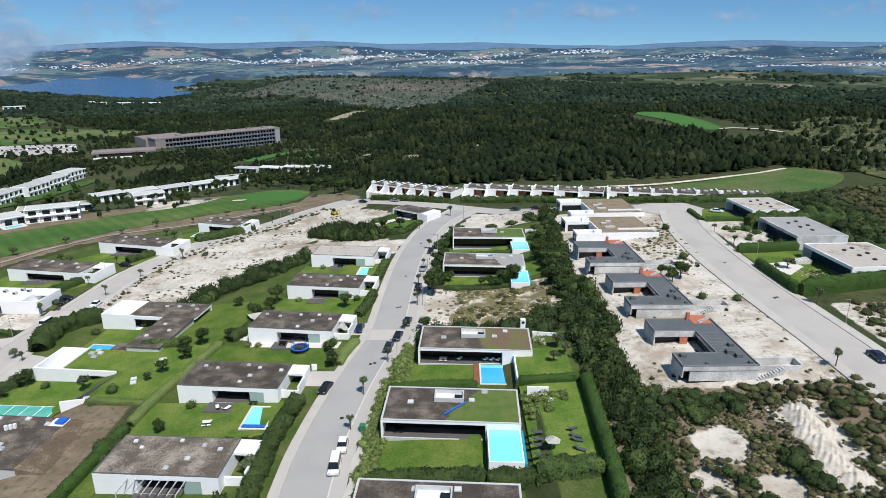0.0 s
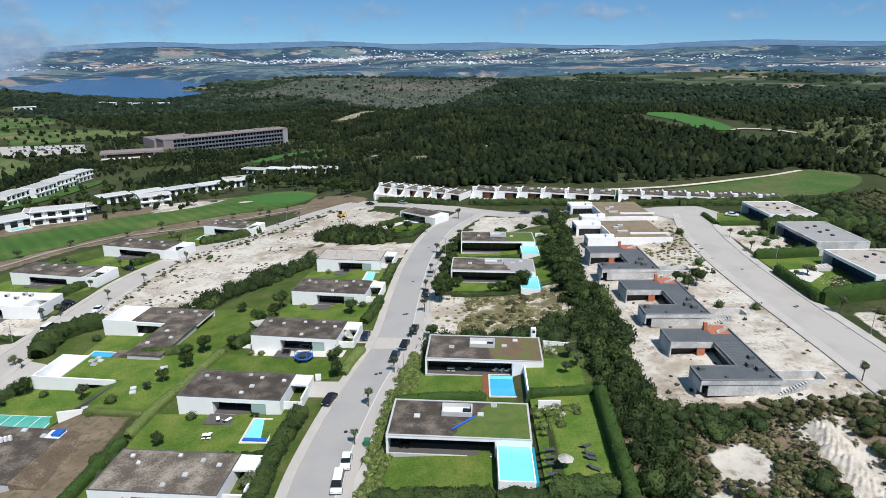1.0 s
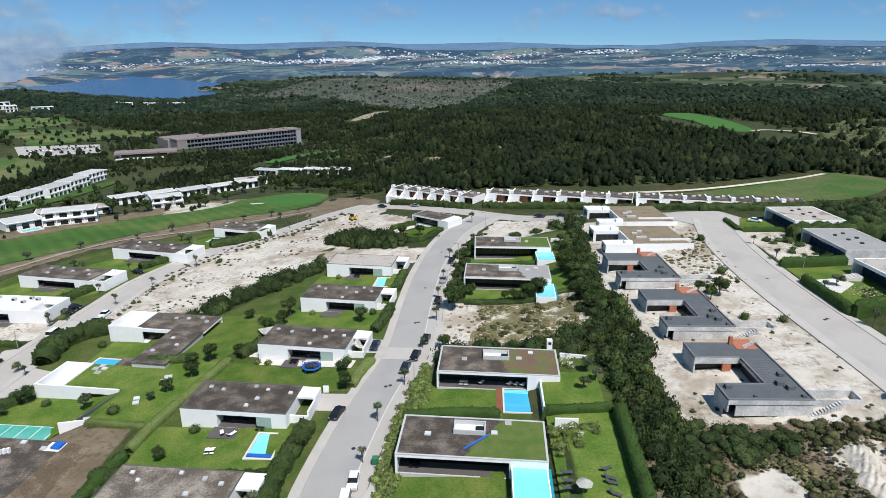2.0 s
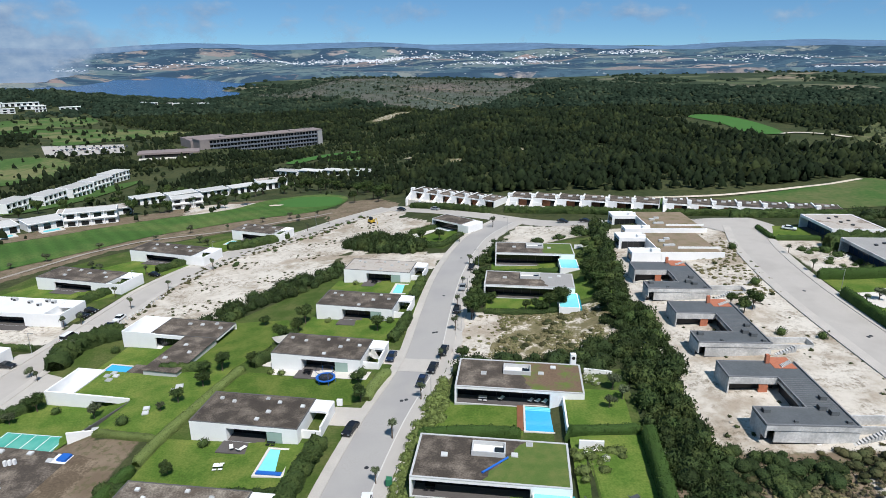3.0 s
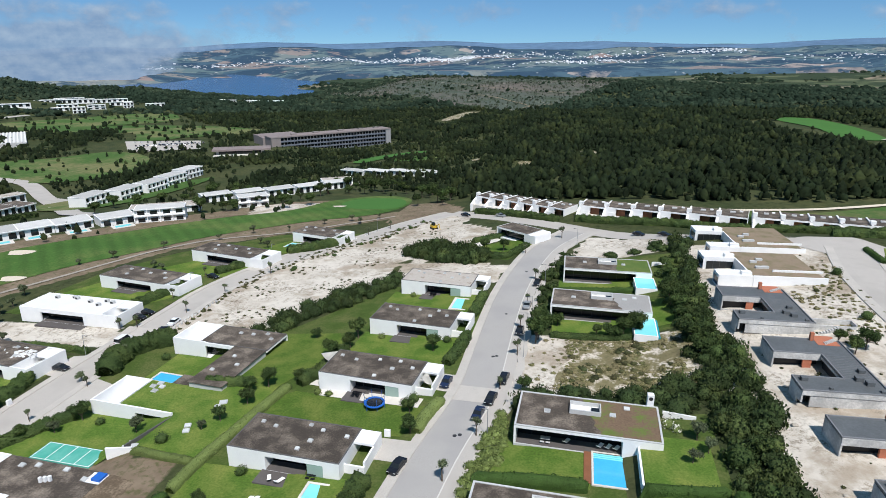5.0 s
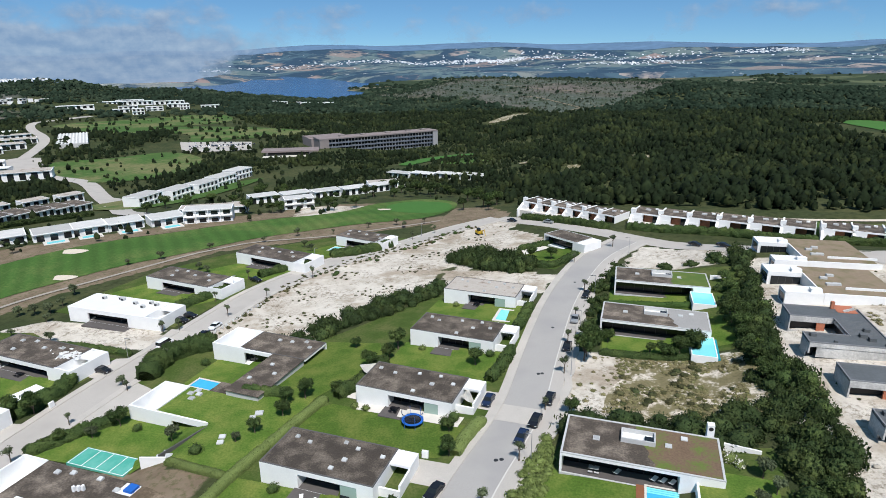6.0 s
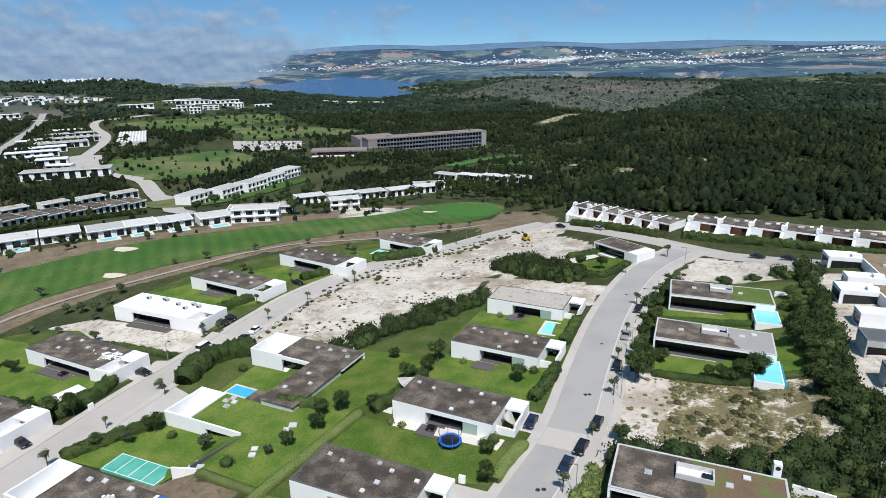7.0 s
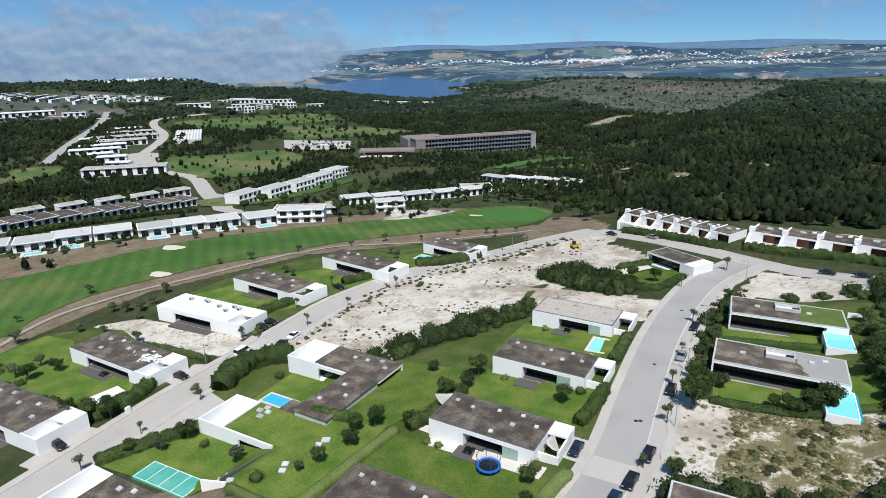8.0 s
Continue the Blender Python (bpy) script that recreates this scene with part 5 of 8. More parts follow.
def bush(r, h, n, size, level=2):
    v, f = lump(level, r * 0.8, r * 0.8, h * 0.46, 0.16)
    return join([(v, f), tufts(surface(v, f, int(n * 2.8), 0.55), size * 0.62)])


def cone(p, q, r0, r1, sides=6):
    p, q = np.array(p, float), np.array(q, float)
    d = (q - p) / np.linalg.norm(q - p)
    u = np.cross(d, (0.3, 1, 0.2))
    u /= np.linalg.norm(u)
    w = np.cross(d, u)
    a = np.arange(sides) * math.tau / sides
    ring = np.cos(a)[:, None] * u + np.sin(a)[:, None] * w
    v = np.concatenate([p + ring * r0, q + ring * r1])
    k, k2 = np.arange(sides), (np.arange(sides) + 1) % sides
    return v, np.concatenate([np.stack([k, k2, k2 + sides], 1), np.stack([k, k2 + sides, k + sides], 1)])


def tree(name, h, trunk, crowns, mat, n, size, label, group):
    """Trunk, limbs to each crown clump, and the leafy crown."""
    t = thing(name, pose(0, 0, 0), label, "tree", group)
    def add(nm, v, f, m):
        o = new(nm, mesh_of(nm, v, f, m))
        o.parent = t
    add("trunk", *cone((0, 0, -0.3), (0.05, 0.02, trunk), 0.05 * h ** 0.7, 0.03 * h ** 0.7), BARK)
    lumps = []
    for x, y, z, r, k in crowns:
        add("limb", *cone((0.05, 0.02, trunk * 0.85), (x, y, z), 0.025 * h ** 0.7, 0.012 * h ** 0.7, 5), BARK)
        v, f = lump(2, r * 0.52, r * 0.52, r * k * 0.52, 0.34)
        v = v + (x, y, z - r * k * 0.6)
        lumps += [(v, f), tufts(surface(v, f, int(n * r * r), 0.85), size * 0.92)]
    add("crown", *join(lumps), mat)
    return t


def crowns(count, spread, z, r, k):
    return [(spread * math.cos(i * 2.4) * (0.4 + 0.6 * (i % 3) / 2), spread * math.sin(i * 2.4) * (0.4 + 0.6 * (i % 3) / 2), z + 0.25 * r * math.sin(i * 1.9), r * (0.8 + 0.3 * ((i * 7) % 5) / 5), k) for i in range(count)]


OLIVE_T = [tree("olive_tree", 3.6, 1.1, crowns(5 + k, 0.9 + 0.1 * k, 2.2 + 0.2 * k, 0.85, 0.85), OLIVELEAF, 210, 0.17, "grey-green olive tree with a loose crown", "olive trees") for k in range(3)]
STREET_T = [tree("street_tree", 3.8, 1.7, crowns(4, 0.5, 2.7 + 0.2 * k, 0.62, 1.0), OLIVELEAF, 210, 0.15, "small young street tree in the pavement edge", "street trees") for k in range(2)]
BROAD_T = [tree("broad_tree", 5.0, 1.3, crowns(7, 1.3, 2.9 + 0.3 * k, 1.25, 0.9), LEAF, 190, 0.19, "dense dark green garden tree", "garden trees") for k in range(3)]
PINE_T = [tree("stone_pine", 8.0, 3.6, crowns(7, 2.2, 5.0 + 0.4 * k, 1.8, 0.6), DARKLEAF, 80, 0.3, "dark stone pine with a broad crown", "pines") for k in range(2)]


def plant(kinds, spots, lo=0.85, hi=1.2):
    for i, (x, y) in enumerate(spots):
        s = lo + (hi - lo) * ((i * 37) % 11) / 10
        copy_thing(kinds[i % len(kinds)], pose(x, y, gz(x, y) + 0.1, 0, 0, (i * 77) % 360) @ Matrix.Diagonal((s, s, s * (0.92 + 0.16 * ((i * 5) % 7) / 6), 1)))


plant(STREET_T, [(-89.4, 114.8), (-90.6, 151.5), (-89.8, 126.7), (-91.0, 102.2), (-91.2, 90.7), (-82.0, 182.0), (-87.9, 165.9), (-75.4, 212.0), (3.4, 214.1), (-7.2, 197.0), (-3.4, 174.7), (-4.6, 157.4), (-5.4, 144.6), (-5.2, 131.7), (-7.4, 118.7),
                (-9.8, 104.3), (-13.2, 93.1), (-14.0, 82.5), (67.2, 89.3), (78.4, 114.4), (78.6, 132.0), (77.8, 152), (78.0, 165), (-60, 238), (-66, 229), (-100, 160), (-101, 178)], 0.8, 1.15)
plant(OLIVE_T, [(-85.1, 105.5), (-83.7, 99.8), (-68.6, 101.4), (-55.8, 101.1), (-134.6, 113.4), (-134.9, 107.9), (-137.4, 131.3), (-143.7, 129.0), (-152.5, 119.2), (-92.0, 116.5), (-124.7, 130.5), (-122.0, 126),
               (-50.1, 74.9), (-27.4, 72.8), (-24.5, 124), (21.4, 98.5), (23.1, 104.5), (-81, 136.8), (-141, 150), (-145, 158), (-132, 148), (-136, 140), (-129, 178), (-122, 184), (-118, 182), (-110, 205), (-101, 214), (-96, 209),
               (-150, 185), (-143, 192), (-133, 205), (-120, 219), (-112, 230), (-100, 236), (-90, 247), (-80, 252), (-70, 258), (-75, 248), (-167, 150), (-166, 128), (-206, 165), (-204, 190), (-204, 214), (-195, 238), (-188, 242), (-178, 250),
               (-168, 258), (-160, 270), (-146, 282), (-130, 298), (-222, 175), (-216, 196), (83, 135), (24, 101)], 0.62, 1.0)
plant(BROAD_T, [(-46.1, 84.5), (-51.9, 109.6), (-50.7, 115.8), (-49.7, 137.6), (-40.3, 132.8), (-43, 128.4), (-45.8, 118.8), (-53.4, 113.5), (-40.2, 137.8), (14.9, 141.6), (18.4, 143.7), (10.5, 141.5), (2.6, 145.7), (-81.5, 104), (-88, 97.5),
               (-129, 113), (-131, 108), (-54, 104), (54, 130), (56.5, 132), (52.5, 133.5), (30.5, 100), (-22, 110), (-20.5, 104), (28, 152), (29, 172), (28, 164), (30, 158), (29, 180), (-14, 200), (-20, 201), (-3, 118), (0, 144), (-2.5, 148), (-25, 86), (-22.5, 133)], 0.6, 0.95)
plant(PINE_T, [(-151, 276), (-147, 272), (-139, 287), (-125, 305), (-60, 285), (-52, 290), (-48, 282), (-158, 295), (-120, 330), (-110, 335), (-100, 332), (-88, 330), (-76, 328), (-66, 320), (-60, 310)], 0.6, 0.95)
plant(BROAD_T, [(-144, 275), (-146, 277), (-124, 282), (-121, 283), (-114, 292), (-158, 269), (-130, 300), (-190, 330), (-183, 322), (-176, 334), (-165, 330), (-158, 345), (-150, 338), (-143, 352), (-133, 350), (-126, 362), (-118, 356), (-110, 348), (-104, 356), (-98, 344), (-90, 352),
                (-82, 342), (-170, 352), (-181, 345), (-196, 346), (-205, 335), (-64, 312), (-60, 318), (-52, 302), (-47, 296), (-50, 290), (-108, 330), (-121, 322), (-138, 322), (-186, 300), (-196, 296), (-204, 288), (-213, 300), (-218, 288), (-195, 272), (-207, 262)], 0.9, 1.7)
plant(BROAD_T, [(13, 141.8), (16, 142.4), (18.6, 143.2), (0.4, 143.6), (-1.4, 139), (-1.8, 137.2), (27.5, 147), (28.2, 151), (27.2, 155), (28.6, 132), (28.0, 137)], 0.85, 1.25)
for group_ in (OLIVE_T, STREET_T, BROAD_T, PINE_T):
    for i, t in enumerate(group_):
        x, y = {"olive": (-147, 142), "street": (-101, 140), "broad": (-108, 101), "stone": (-92, 340)}[t.name.split("_")[0]]
        t.matrix_world = pose(x + 3.5 * i, y + 1.5 * i, gz(x + 3.5 * i, y + 1.5 * i))


def hedge(line, w, h, mat, label, size=0.15, rough=0.16):
    """A hedge along the line: an uneven solid core with leaf sprays on it."""
    pts = [Vector(p) for p in smooth(line, 3)]
    run = []
    for a, b in zip(pts, pts[1:]):
        n = max(1, round((b - a).length / 0.8))
        run += [a.lerp(b, k / n) for k in range(n)]
    run.append(pts[-1])
    prof = ((-0.5, -0.3), (-0.52, 0.4), (-0.45, 0.85), (-0.2, 1.0), (0.2, 1.0), (0.45, 0.85), (0.52, 0.4), (0.5, -0.3))
    v, f = [], []
    m = len(prof)
    for i, p in enumerate(run):
        d = (run[min(i + 1, len(run) - 1)] - run[max(i - 1, 0)]).normalized()
        s = Vector((d.y, -d.x))
        end = 0.75 if i in (0, len(run) - 1) else 1.0
        for k, (a, b) in enumerate(prof):
            j = 1 + rough * rng.uniform(-1, 1)
            q = p + s * (a * w * j * end)
            v.append((q.x, q.y, gz(q.x, q.y) + (b * h * (1 + rough * rng.uniform(-1, 1)) * end if b > 0 else b)))
        if i:
            for k in range(m - 1):
                o, c = (i - 1) * m + k, i * m + k
                f += [(o, o + 1, c + 1), (o, c + 1, c)]
    for c in (0, len(run) - 1):
        f += [(c * m, c * m + k, c * m + k + 1) for k in range(1, m - 1)]
    v, f = np.array(v), np.array(f)
    area = len(run) * 0.8 * (w + 2 * h)
    t = v[f[rng.integers(len(f), size=int(area * 17))]]
    wts = rng.dirichlet((1, 1, 1), len(t))[:, :, None]
    p = (t * wts).sum(1) + rng.normal(size=(len(t), 3)) * 0.09
    ob = new("hedge", mesh_of("hedge", *join([(v, f), tufts(p, size)]), mat))
    return tagged(ob, label, "hedge", "hedges")


for line, w, h in (([(-51.9, 86), (-51.3, 93), (-49.6, 101.6), (-48.4, 108.3), (-46.7, 116)], 1.7, 1.3), ([(-64, 94.3), (-58, 93.4), (-52.6, 92.9)], 1.2, 1.0), ([(-19.6, 104), (-18.8, 109), (-17.2, 114)], 2.0, 1.5)):
    hedge(line, w, h, LIGHTLEAF, "low clipped light green garden hedge", 0.12, 0.08)
for line, w, h in (([(-54, 60), (-53, 74), (-51.9, 85)], 1.7, 1.6), ([(25.6, 91), (25.0, 80), (24.4, 70), (23.6, 60)], 2.0, 2.4), ([(-9, 93.2), (0, 93.4), (7, 93.3)], 1.6, 1.7), ([(13.6, 91.7), (18, 91.6), (24.8, 92)], 1.3, 1.4),
                   ([(76.8, 147.5), (84, 147.7), (93, 149.0)], 1.7, 2.5), ([(77.0, 137.5), (77.2, 128), (77.4, 119.5)], 1.6, 2.3), ([(77.4, 119), (87, 121.3), (98, 123.5), (112, 126)], 1.8, 3.7), ([(107, 146), (116, 145)], 2, 2.6),
                   ([(2, 166.2), (12, 166.8), (21, 167.6)], 1.5, 1.2), ([(80, 177.5), (92, 177.5)], 1.4, 1.3), ([(79.5, 178), (79.8, 189)], 1.3, 1.2)):
    hedge(line, w, h, HEDGELEAF, "clipped dark green hedge", 0.13, 0.07)
for line, w, h in (([(-103.5, 102), (-102.2, 109), (-103.4, 115.5)], 2.6, 2.3), ([(-107, 153), (-104, 162), (-101, 171)], 2.6, 2.0), ([(-99, 180.5), (-93, 190), (-88, 195.5)], 2.8, 2.0), ([(-86, 203), (-77, 210), (-71, 220)], 4, 2.4),
                   ([(-88.5, 119), (-90.0, 126), (-88, 132), (-83, 136)], 4.2, 3.2), ([(-10, 69.2), (0, 68.6), (7, 68.8)], 2.2, 2.0), ([(7.2, 68.2), (10.5, 67.9), (14, 68)], 2.6, 2.4), ([(14, 67.8), (18, 67.4), (23, 67.6)], 3.0, 2.2), ([(-26.2, 66), (-26.0, 80), (-24.4, 92)], 2.6, 2.2), ([(-18.6, 127), (-17, 134), (-16.4, 140)], 2.2, 1.8),
                   ([(-17.0, 150), (-16, 156), (-15.6, 163)], 2.2, 2.0), ([(1, 140.6), (10, 140.4), (19, 141.6)], 1.5, 1.0), ([(-91, 93), (-87, 100), (-83.5, 105)], 2.4, 1.7), ([(-30, 257), (-14, 247), (2, 236.6)], 2.8, 2.1), ([(8, 237), (34, 228.5), (61, 219.6)], 2.6, 2.2),
                   ([(62, 219.2), (90, 212.8), (118, 206.8)], 2.6, 2.2), ([(-131, 127.5), (-115, 129), (-100, 128)], 1.5, 1.2), ([(-128, 101), (-116, 103), (-104, 101.5)], 2.2, 1.6), ([(-25, 210), (-18, 215), (-12, 220)], 2.0, 1.6), ([(-23, 196), (-13, 193.5), (-7, 205)], 2.0, 1.5), ([(-54.5, 80), (-40, 79.2), (-26, 79.5)], 1.8, 1.5),
                   ([(78, 205), (90, 203), (112, 200)], 3, 2.2), ([(90, 170.5), (105, 171.5), (118, 170.5)], 4, 4.0), ([(-66, 115.5), (-60, 115.8), (-54, 116.5)], 1.8, 1.5), ([(-45, 117), (-42, 124), (-41, 132)], 2.4, 2.0)):
    hedge(line, w, h, LEAF, "loose dark green hedge of shrubs", 0.19, 0.26)


def thicket(name, poly, spacing, r, h, mat, label, keep=None, n=60, size=0.3, density=1.0):
    """Shrubs crowded over the outline, as one mass."""
    xs, ys = [p[0] for p in poly], [p[1] for p in poly]
    kinds = [bush(1.0, 1.0, n, size / r, 1 if r < 1.0 else 2) for _ in range(5)]
    pieces = []
    for x in np.arange(min(xs), max(xs), spacing):
        for y in np.arange(min(ys), max(ys), spacing):
            px, py = x + rng.uniform(-0.6, 0.6) * spacing, y + rng.uniform(-0.6, 0.6) * spacing
            if rng.uniform() > density or not inside(poly, np.array(px), np.array(py)) or (keep and not keep(px, py)):
                continue
            v, f = kinds[rng.integers(5)]
            s, a = rng.uniform(0.45, 1.4), rng.uniform(0, 6.28)
            c, d = math.cos(a), math.sin(a)
            w = v * (r * s, r * s, h * s * rng.uniform(0.8, 1.2))
            w = np.stack([w[:, 0] * c - w[:, 1] * d + px, w[:, 0] * d + w[:, 1] * c + py, w[:, 2] + gz(px, py) - min(0.25, 0.12 * h)], 1)
            pieces.append((w, f))
    ob = new(name, mesh_of(name, *join(pieces), mat))
    return tagged(ob, label, "shrubs", kind="stuff")


bare = [(40.5, 71.5, 3.7), (43.0, 73.5, 2.4), (54.6, 76.0, 2.8), (54.6, 72.0, 2.9), (54.4, 68.0, 2.8), (53, 64, 2.4), (36, 64.5, 2.2), (44.5, 62, 2.6), (47.5, 75, 1.6)]
clear = lambda x, y: all((x - a) ** 2 + (y - b) ** 2 > c * c for a, b, c in bare)
thicket("thicket", [(25.6, 56), (31, 56), (33.5, 84), (33, 100), (36, 112), (35.5, 128), (33.5, 150), (35, 172), (38, 200), (34.5, 206), (32, 176), (29.0, 160), (27.2, 143), (26.6, 118), (26.6, 92)], 1.8, 1.5, 2.3, DARKLEAF, "dense dark evergreen shrubs on the bank", n=90)
clumped = lambda x, y: clear(x, y) and math.sin(x * 0.8 + 1.2 * math.sin(y * 0.5)) + math.sin(y * 0.9 - x * 0.3) + 0.5 * math.sin(x * 2.1 + y) > -0.45
thicket("thicket", [(26, 58), (31, 58), (33, 100), (35, 128), (33.5, 150), (36, 196), (33, 176), (31, 143), (27, 92)], 3.3, 1.7, 2.9, LEAF, "taller mid-green shrubs among the dark evergreens", None, 110, 0.3, 0.55)
thicket("scrub", [(29, 86.5), (38, 85.4), (48, 83.6), (50, 81), (46, 78.5), (40, 77), (35, 75.5), (31, 78)], 1.25, 1.1, 1.3, DARKLEAF, "dark green scrub below the concrete houses", None, 60, 0.17, 0.8)
thicket("scrub", [(46, 85), (58, 85.5), (69, 86), (69, 78), (62, 79), (57, 81), (50, 79.5), (45, 80)], 1.3, 0.95, 0.9, SCRUBLEAF, "olive-green scrub beside the sandy gully", clear, 40, 0.16, 0.75)
thicket("scrub", [(57.5, 80), (69, 82), (69.5, 52), (57, 54), (56.5, 62), (58, 68), (59, 75)], 1.3, 0.95, 0.9, SCRUBLEAF, "olive-green scrub on the slope above the road", clear, 36, 0.16, 0.72)
thicket("scrub", [(58, 79), (69, 81), (69, 56), (60, 60)], 2.6, 1.2, 1.3, DARKLEAF, "dark shrubs on the slope above the road", clear, 50, 0.17, 0.5)
thicket("scrub", [(46.8, 68.4), (49.5, 68), (51.4, 64.5), (50.5, 61), (47.6, 62)], 1.2, 1.2, 1.6, DARKLEAF, "dark evergreen scrub in the sandy gully", None, 60, 0.17)
thicket("scrub", [(27, 50), (58, 50), (57, 80), (29, 82)], 1.25, 0.75, 0.6, SCRUBLEAF, "brownish heath scrub on sandy ground", clear, 24, 0.15, 0.7)
thicket("scrub", [(28, 52), (50, 52), (48, 76), (32, 80)], 2.7, 0.95, 1.2, LEAF, "round green shrubs on sandy ground", clear, 60, 0.17, 0.42)
thicket("scrub", [(27, 48), (58, 48), (57, 80), (30, 80)], 0.75, 0.36, 0.28, HEATH, "small dark heath plants on sandy ground", clear, 9, 0.14, 0.75)


def sand_bank():
    """Pale eroded sandstone bank, furrowed downhill."""
    xs, ys = np.arange(49.5, 60.01, 0.2), np.arange(60, 81.01, 0.2)
    X, Y = np.meshgrid(xs, ys)
    mid = 54.6 + 0.5 * np.sin(Y / 4) - 0.09 * np.clip(66 - Y, 0, 9)
    off = np.abs(X - mid) / (2.5 + 0.6 * np.sin(Y * 0.8))
    end = np.clip((Y - 60.5) / 2, 0, 1) * np.clip((80.5 - Y) / 2, 0, 1)
    furrow = np.abs(np.sin(1.1 * X + 1.9 * Y + 1.6 * np.sin(0.7 * Y + X))) ** 0.6 + 0.45 * np.abs(np.sin(3.3 * X - 2.4 * Y + 2 * np.sin(0.8 * X))) + 0.3 * np.sin(5.1 * X + 1.3 * np.sin(2 * Y)) * np.sin(4.3 * Y)
    Z = land(X, Y) + (np.clip(1.25 - off, 0, 1) * (0.35 + 0.75 * furrow) * end) - 0.12
    return tagged(sheet("bank", xs, ys, lambda a, b: Z, PALEBANK), kind="structure")


sand_bank()
thicket("scrub", [(80, 50), (125, 50), (125, 117), (84, 117), (81, 90)], 1.9, 1.0, 0.9, SCRUBLEAF, "olive-green scrub along the road verge", None, 50, 0.2, 0.75)
thicket("thicket", [(-70, 138), (-62, 137.5), (-55, 150), (-47, 158), (-40, 168), (-40, 178), (-47, 172), (-56, 163), (-64, 148)], 1.9, 1.7, 2.4, DARKLEAF, "dense dark evergreen shrubs between the plots", n=90)
thicket("thicket", [(-45, 200), (-34, 192), (-22, 188), (-15, 192), (-24, 199), (-30, 205), (-38, 211)], 1.8, 1.7, 3.1, DARKLEAF, "dense dark evergreen shrubs beside the bend", n=90)
thicket("thicket", [(-4, 111.5), (25, 112), (26, 122), (12, 119), (0, 116.5), (-4, 115)], 1.7, 1.8, 2.5, DARKLEAF, "dark shrubs along the plot edge", n=80)
grassy = lambda x, y: math.sin(x * 0.5 + 0.8 * math.sin(y * 0.6)) + math.sin(y * 0.55 + 1) + 0.6 * math.sin(x * 1.3 - y) > -0.5
thicket("dry_grass", [(2, 119.5), (25, 118), (26, 142), (4, 141), (5, 130)], 0.62, 0.42, 0.3, STRAW, "dry straw-coloured grass on the empty plot", grassy, 16, 0.2, 0.9)
thicket("weeds", [(4, 120), (25, 118), (26, 141), (6, 139)], 1.5, 0.8, 0.55, SCRUBLEAF, "olive-green weeds on the empty plot", grassy, 36, 0.18, 0.4)
thicket("weeds", [(-5, 120), (8, 119), (8, 140), (-4, 139)], 2.0, 0.5, 0.3, STRAW, "small dry weeds on the sandy edge of the plot", None, 30, 0.18, 0.4)
thicket("dry_grass", [(38.5, 77), (46, 78), (49, 72), (47.5, 65), (41.5, 65), (45, 71), (43.5, 75.5)], 0.55, 0.4, 0.2, STRAW, "dry brown grass on the sandy slope", None, 16, 0.18, 0.8)
thicket("dry_grass", [(28, 50), (68, 50), (66, 82), (33, 82)], 0.9, 0.36, 0.2, STRAW, "tufts of dry grass on the sandy slope", clear, 16, 0.18, 0.35)
thicket("weeds", [(-88, 142), (-62, 140), (-47, 170), (-44, 205), (-33, 248), (-56, 236), (-82, 196)], 1.5, 0.45, 0.3, SCRUBLEAF, "small weeds on the bare building plots", lambda x, y: math.sin(x * 0.31 + 1.4 * math.sin(y * 0.23)) + math.sin(y * 0.37 - x * 0.11) > 0.75, 18, 0.16, 0.5)
thicket("weeds", [(-88.5, 142), (-86.3, 142), (-83, 182), (-63, 215), (-45, 246), (-49, 249), (-68, 219), (-86.8, 184)], 1.3, 0.6, 0.5, SCRUBLEAF, "dark weeds along the verge of the bare plots", None, 20, 0.18, 0.6)
thicket("weeds", [(34, 86), (65, 86), (68, 196), (52, 198), (55, 140), (36, 112)], 2.4, 0.5, 0.45, SCRUBLEAF, "small weeds on sandy ground", None, 24, 0.2, 0.07)
thicket("shrubs", [(-85, 170), (-82.5, 170), (-60, 219), (-45, 243), (-48, 247), (-64, 224)], 3.2, 0.9, 1.1, LEAF, "green shrubs along the verge of the bare plots", None, 40, 0.17, 0.45)
thicket("flower_shrubs", [(-11.6, 64), (-9.6, 64), (-8.0, 84), (-4.6, 104), (-6.4, 111), (-9.0, 101), (-11.4, 84)], 0.8, 0.85, 0.9, LIGHTLEAF, "yellow-green flowering shrubs beside the road", n=60, size=0.22)
thicket("shrubs", [(-2.6, 143), (0.6, 143), (2.6, 176), (6, 190), (10, 200), (3, 196), (-1, 178)], 1.8, 1.2, 1.4, LEAF, "mixed green shrubs along the street front", n=70, density=0.75)
thicket("shrubs", [(25.5, 143), (32, 146), (33, 186), (28, 186), (27, 165)], 2.0, 1.3, 1.5, LEAF, "mixed green garden shrubs", n=70, density=0.75)
thicket("shrubs", [(14.2, 80.5), (20.5, 82.5), (22.5, 88.5), (14.2, 88.5)], 1.5, 0.8, 0.8, LIGHTLEAF, "pale flowering garden shrubs", n=50, size=0.2, density=0.8)
thicket("shrubs", [(14, 191), (36, 192), (38, 198), (30, 201), (14, 196)], 2.2, 1.4, 1.4, LEAF, "green shrubs on the plot by the cross street", n=60, density=0.6)
thicket("shrubs", [(84, 150), (92, 150), (92, 176), (82, 176)], 2.4, 1.3, 1.5, LEAF, "green shrubs on the upper plot", n=60, density=0.5)
thicket("shrubs", [(108, 126), (125, 126), (135, 215), (120, 215), (110, 195)], 3.0, 2.0, 2.6, DARKLEAF, "dark shrubs behind the ridge houses", n=60, density=0.8)
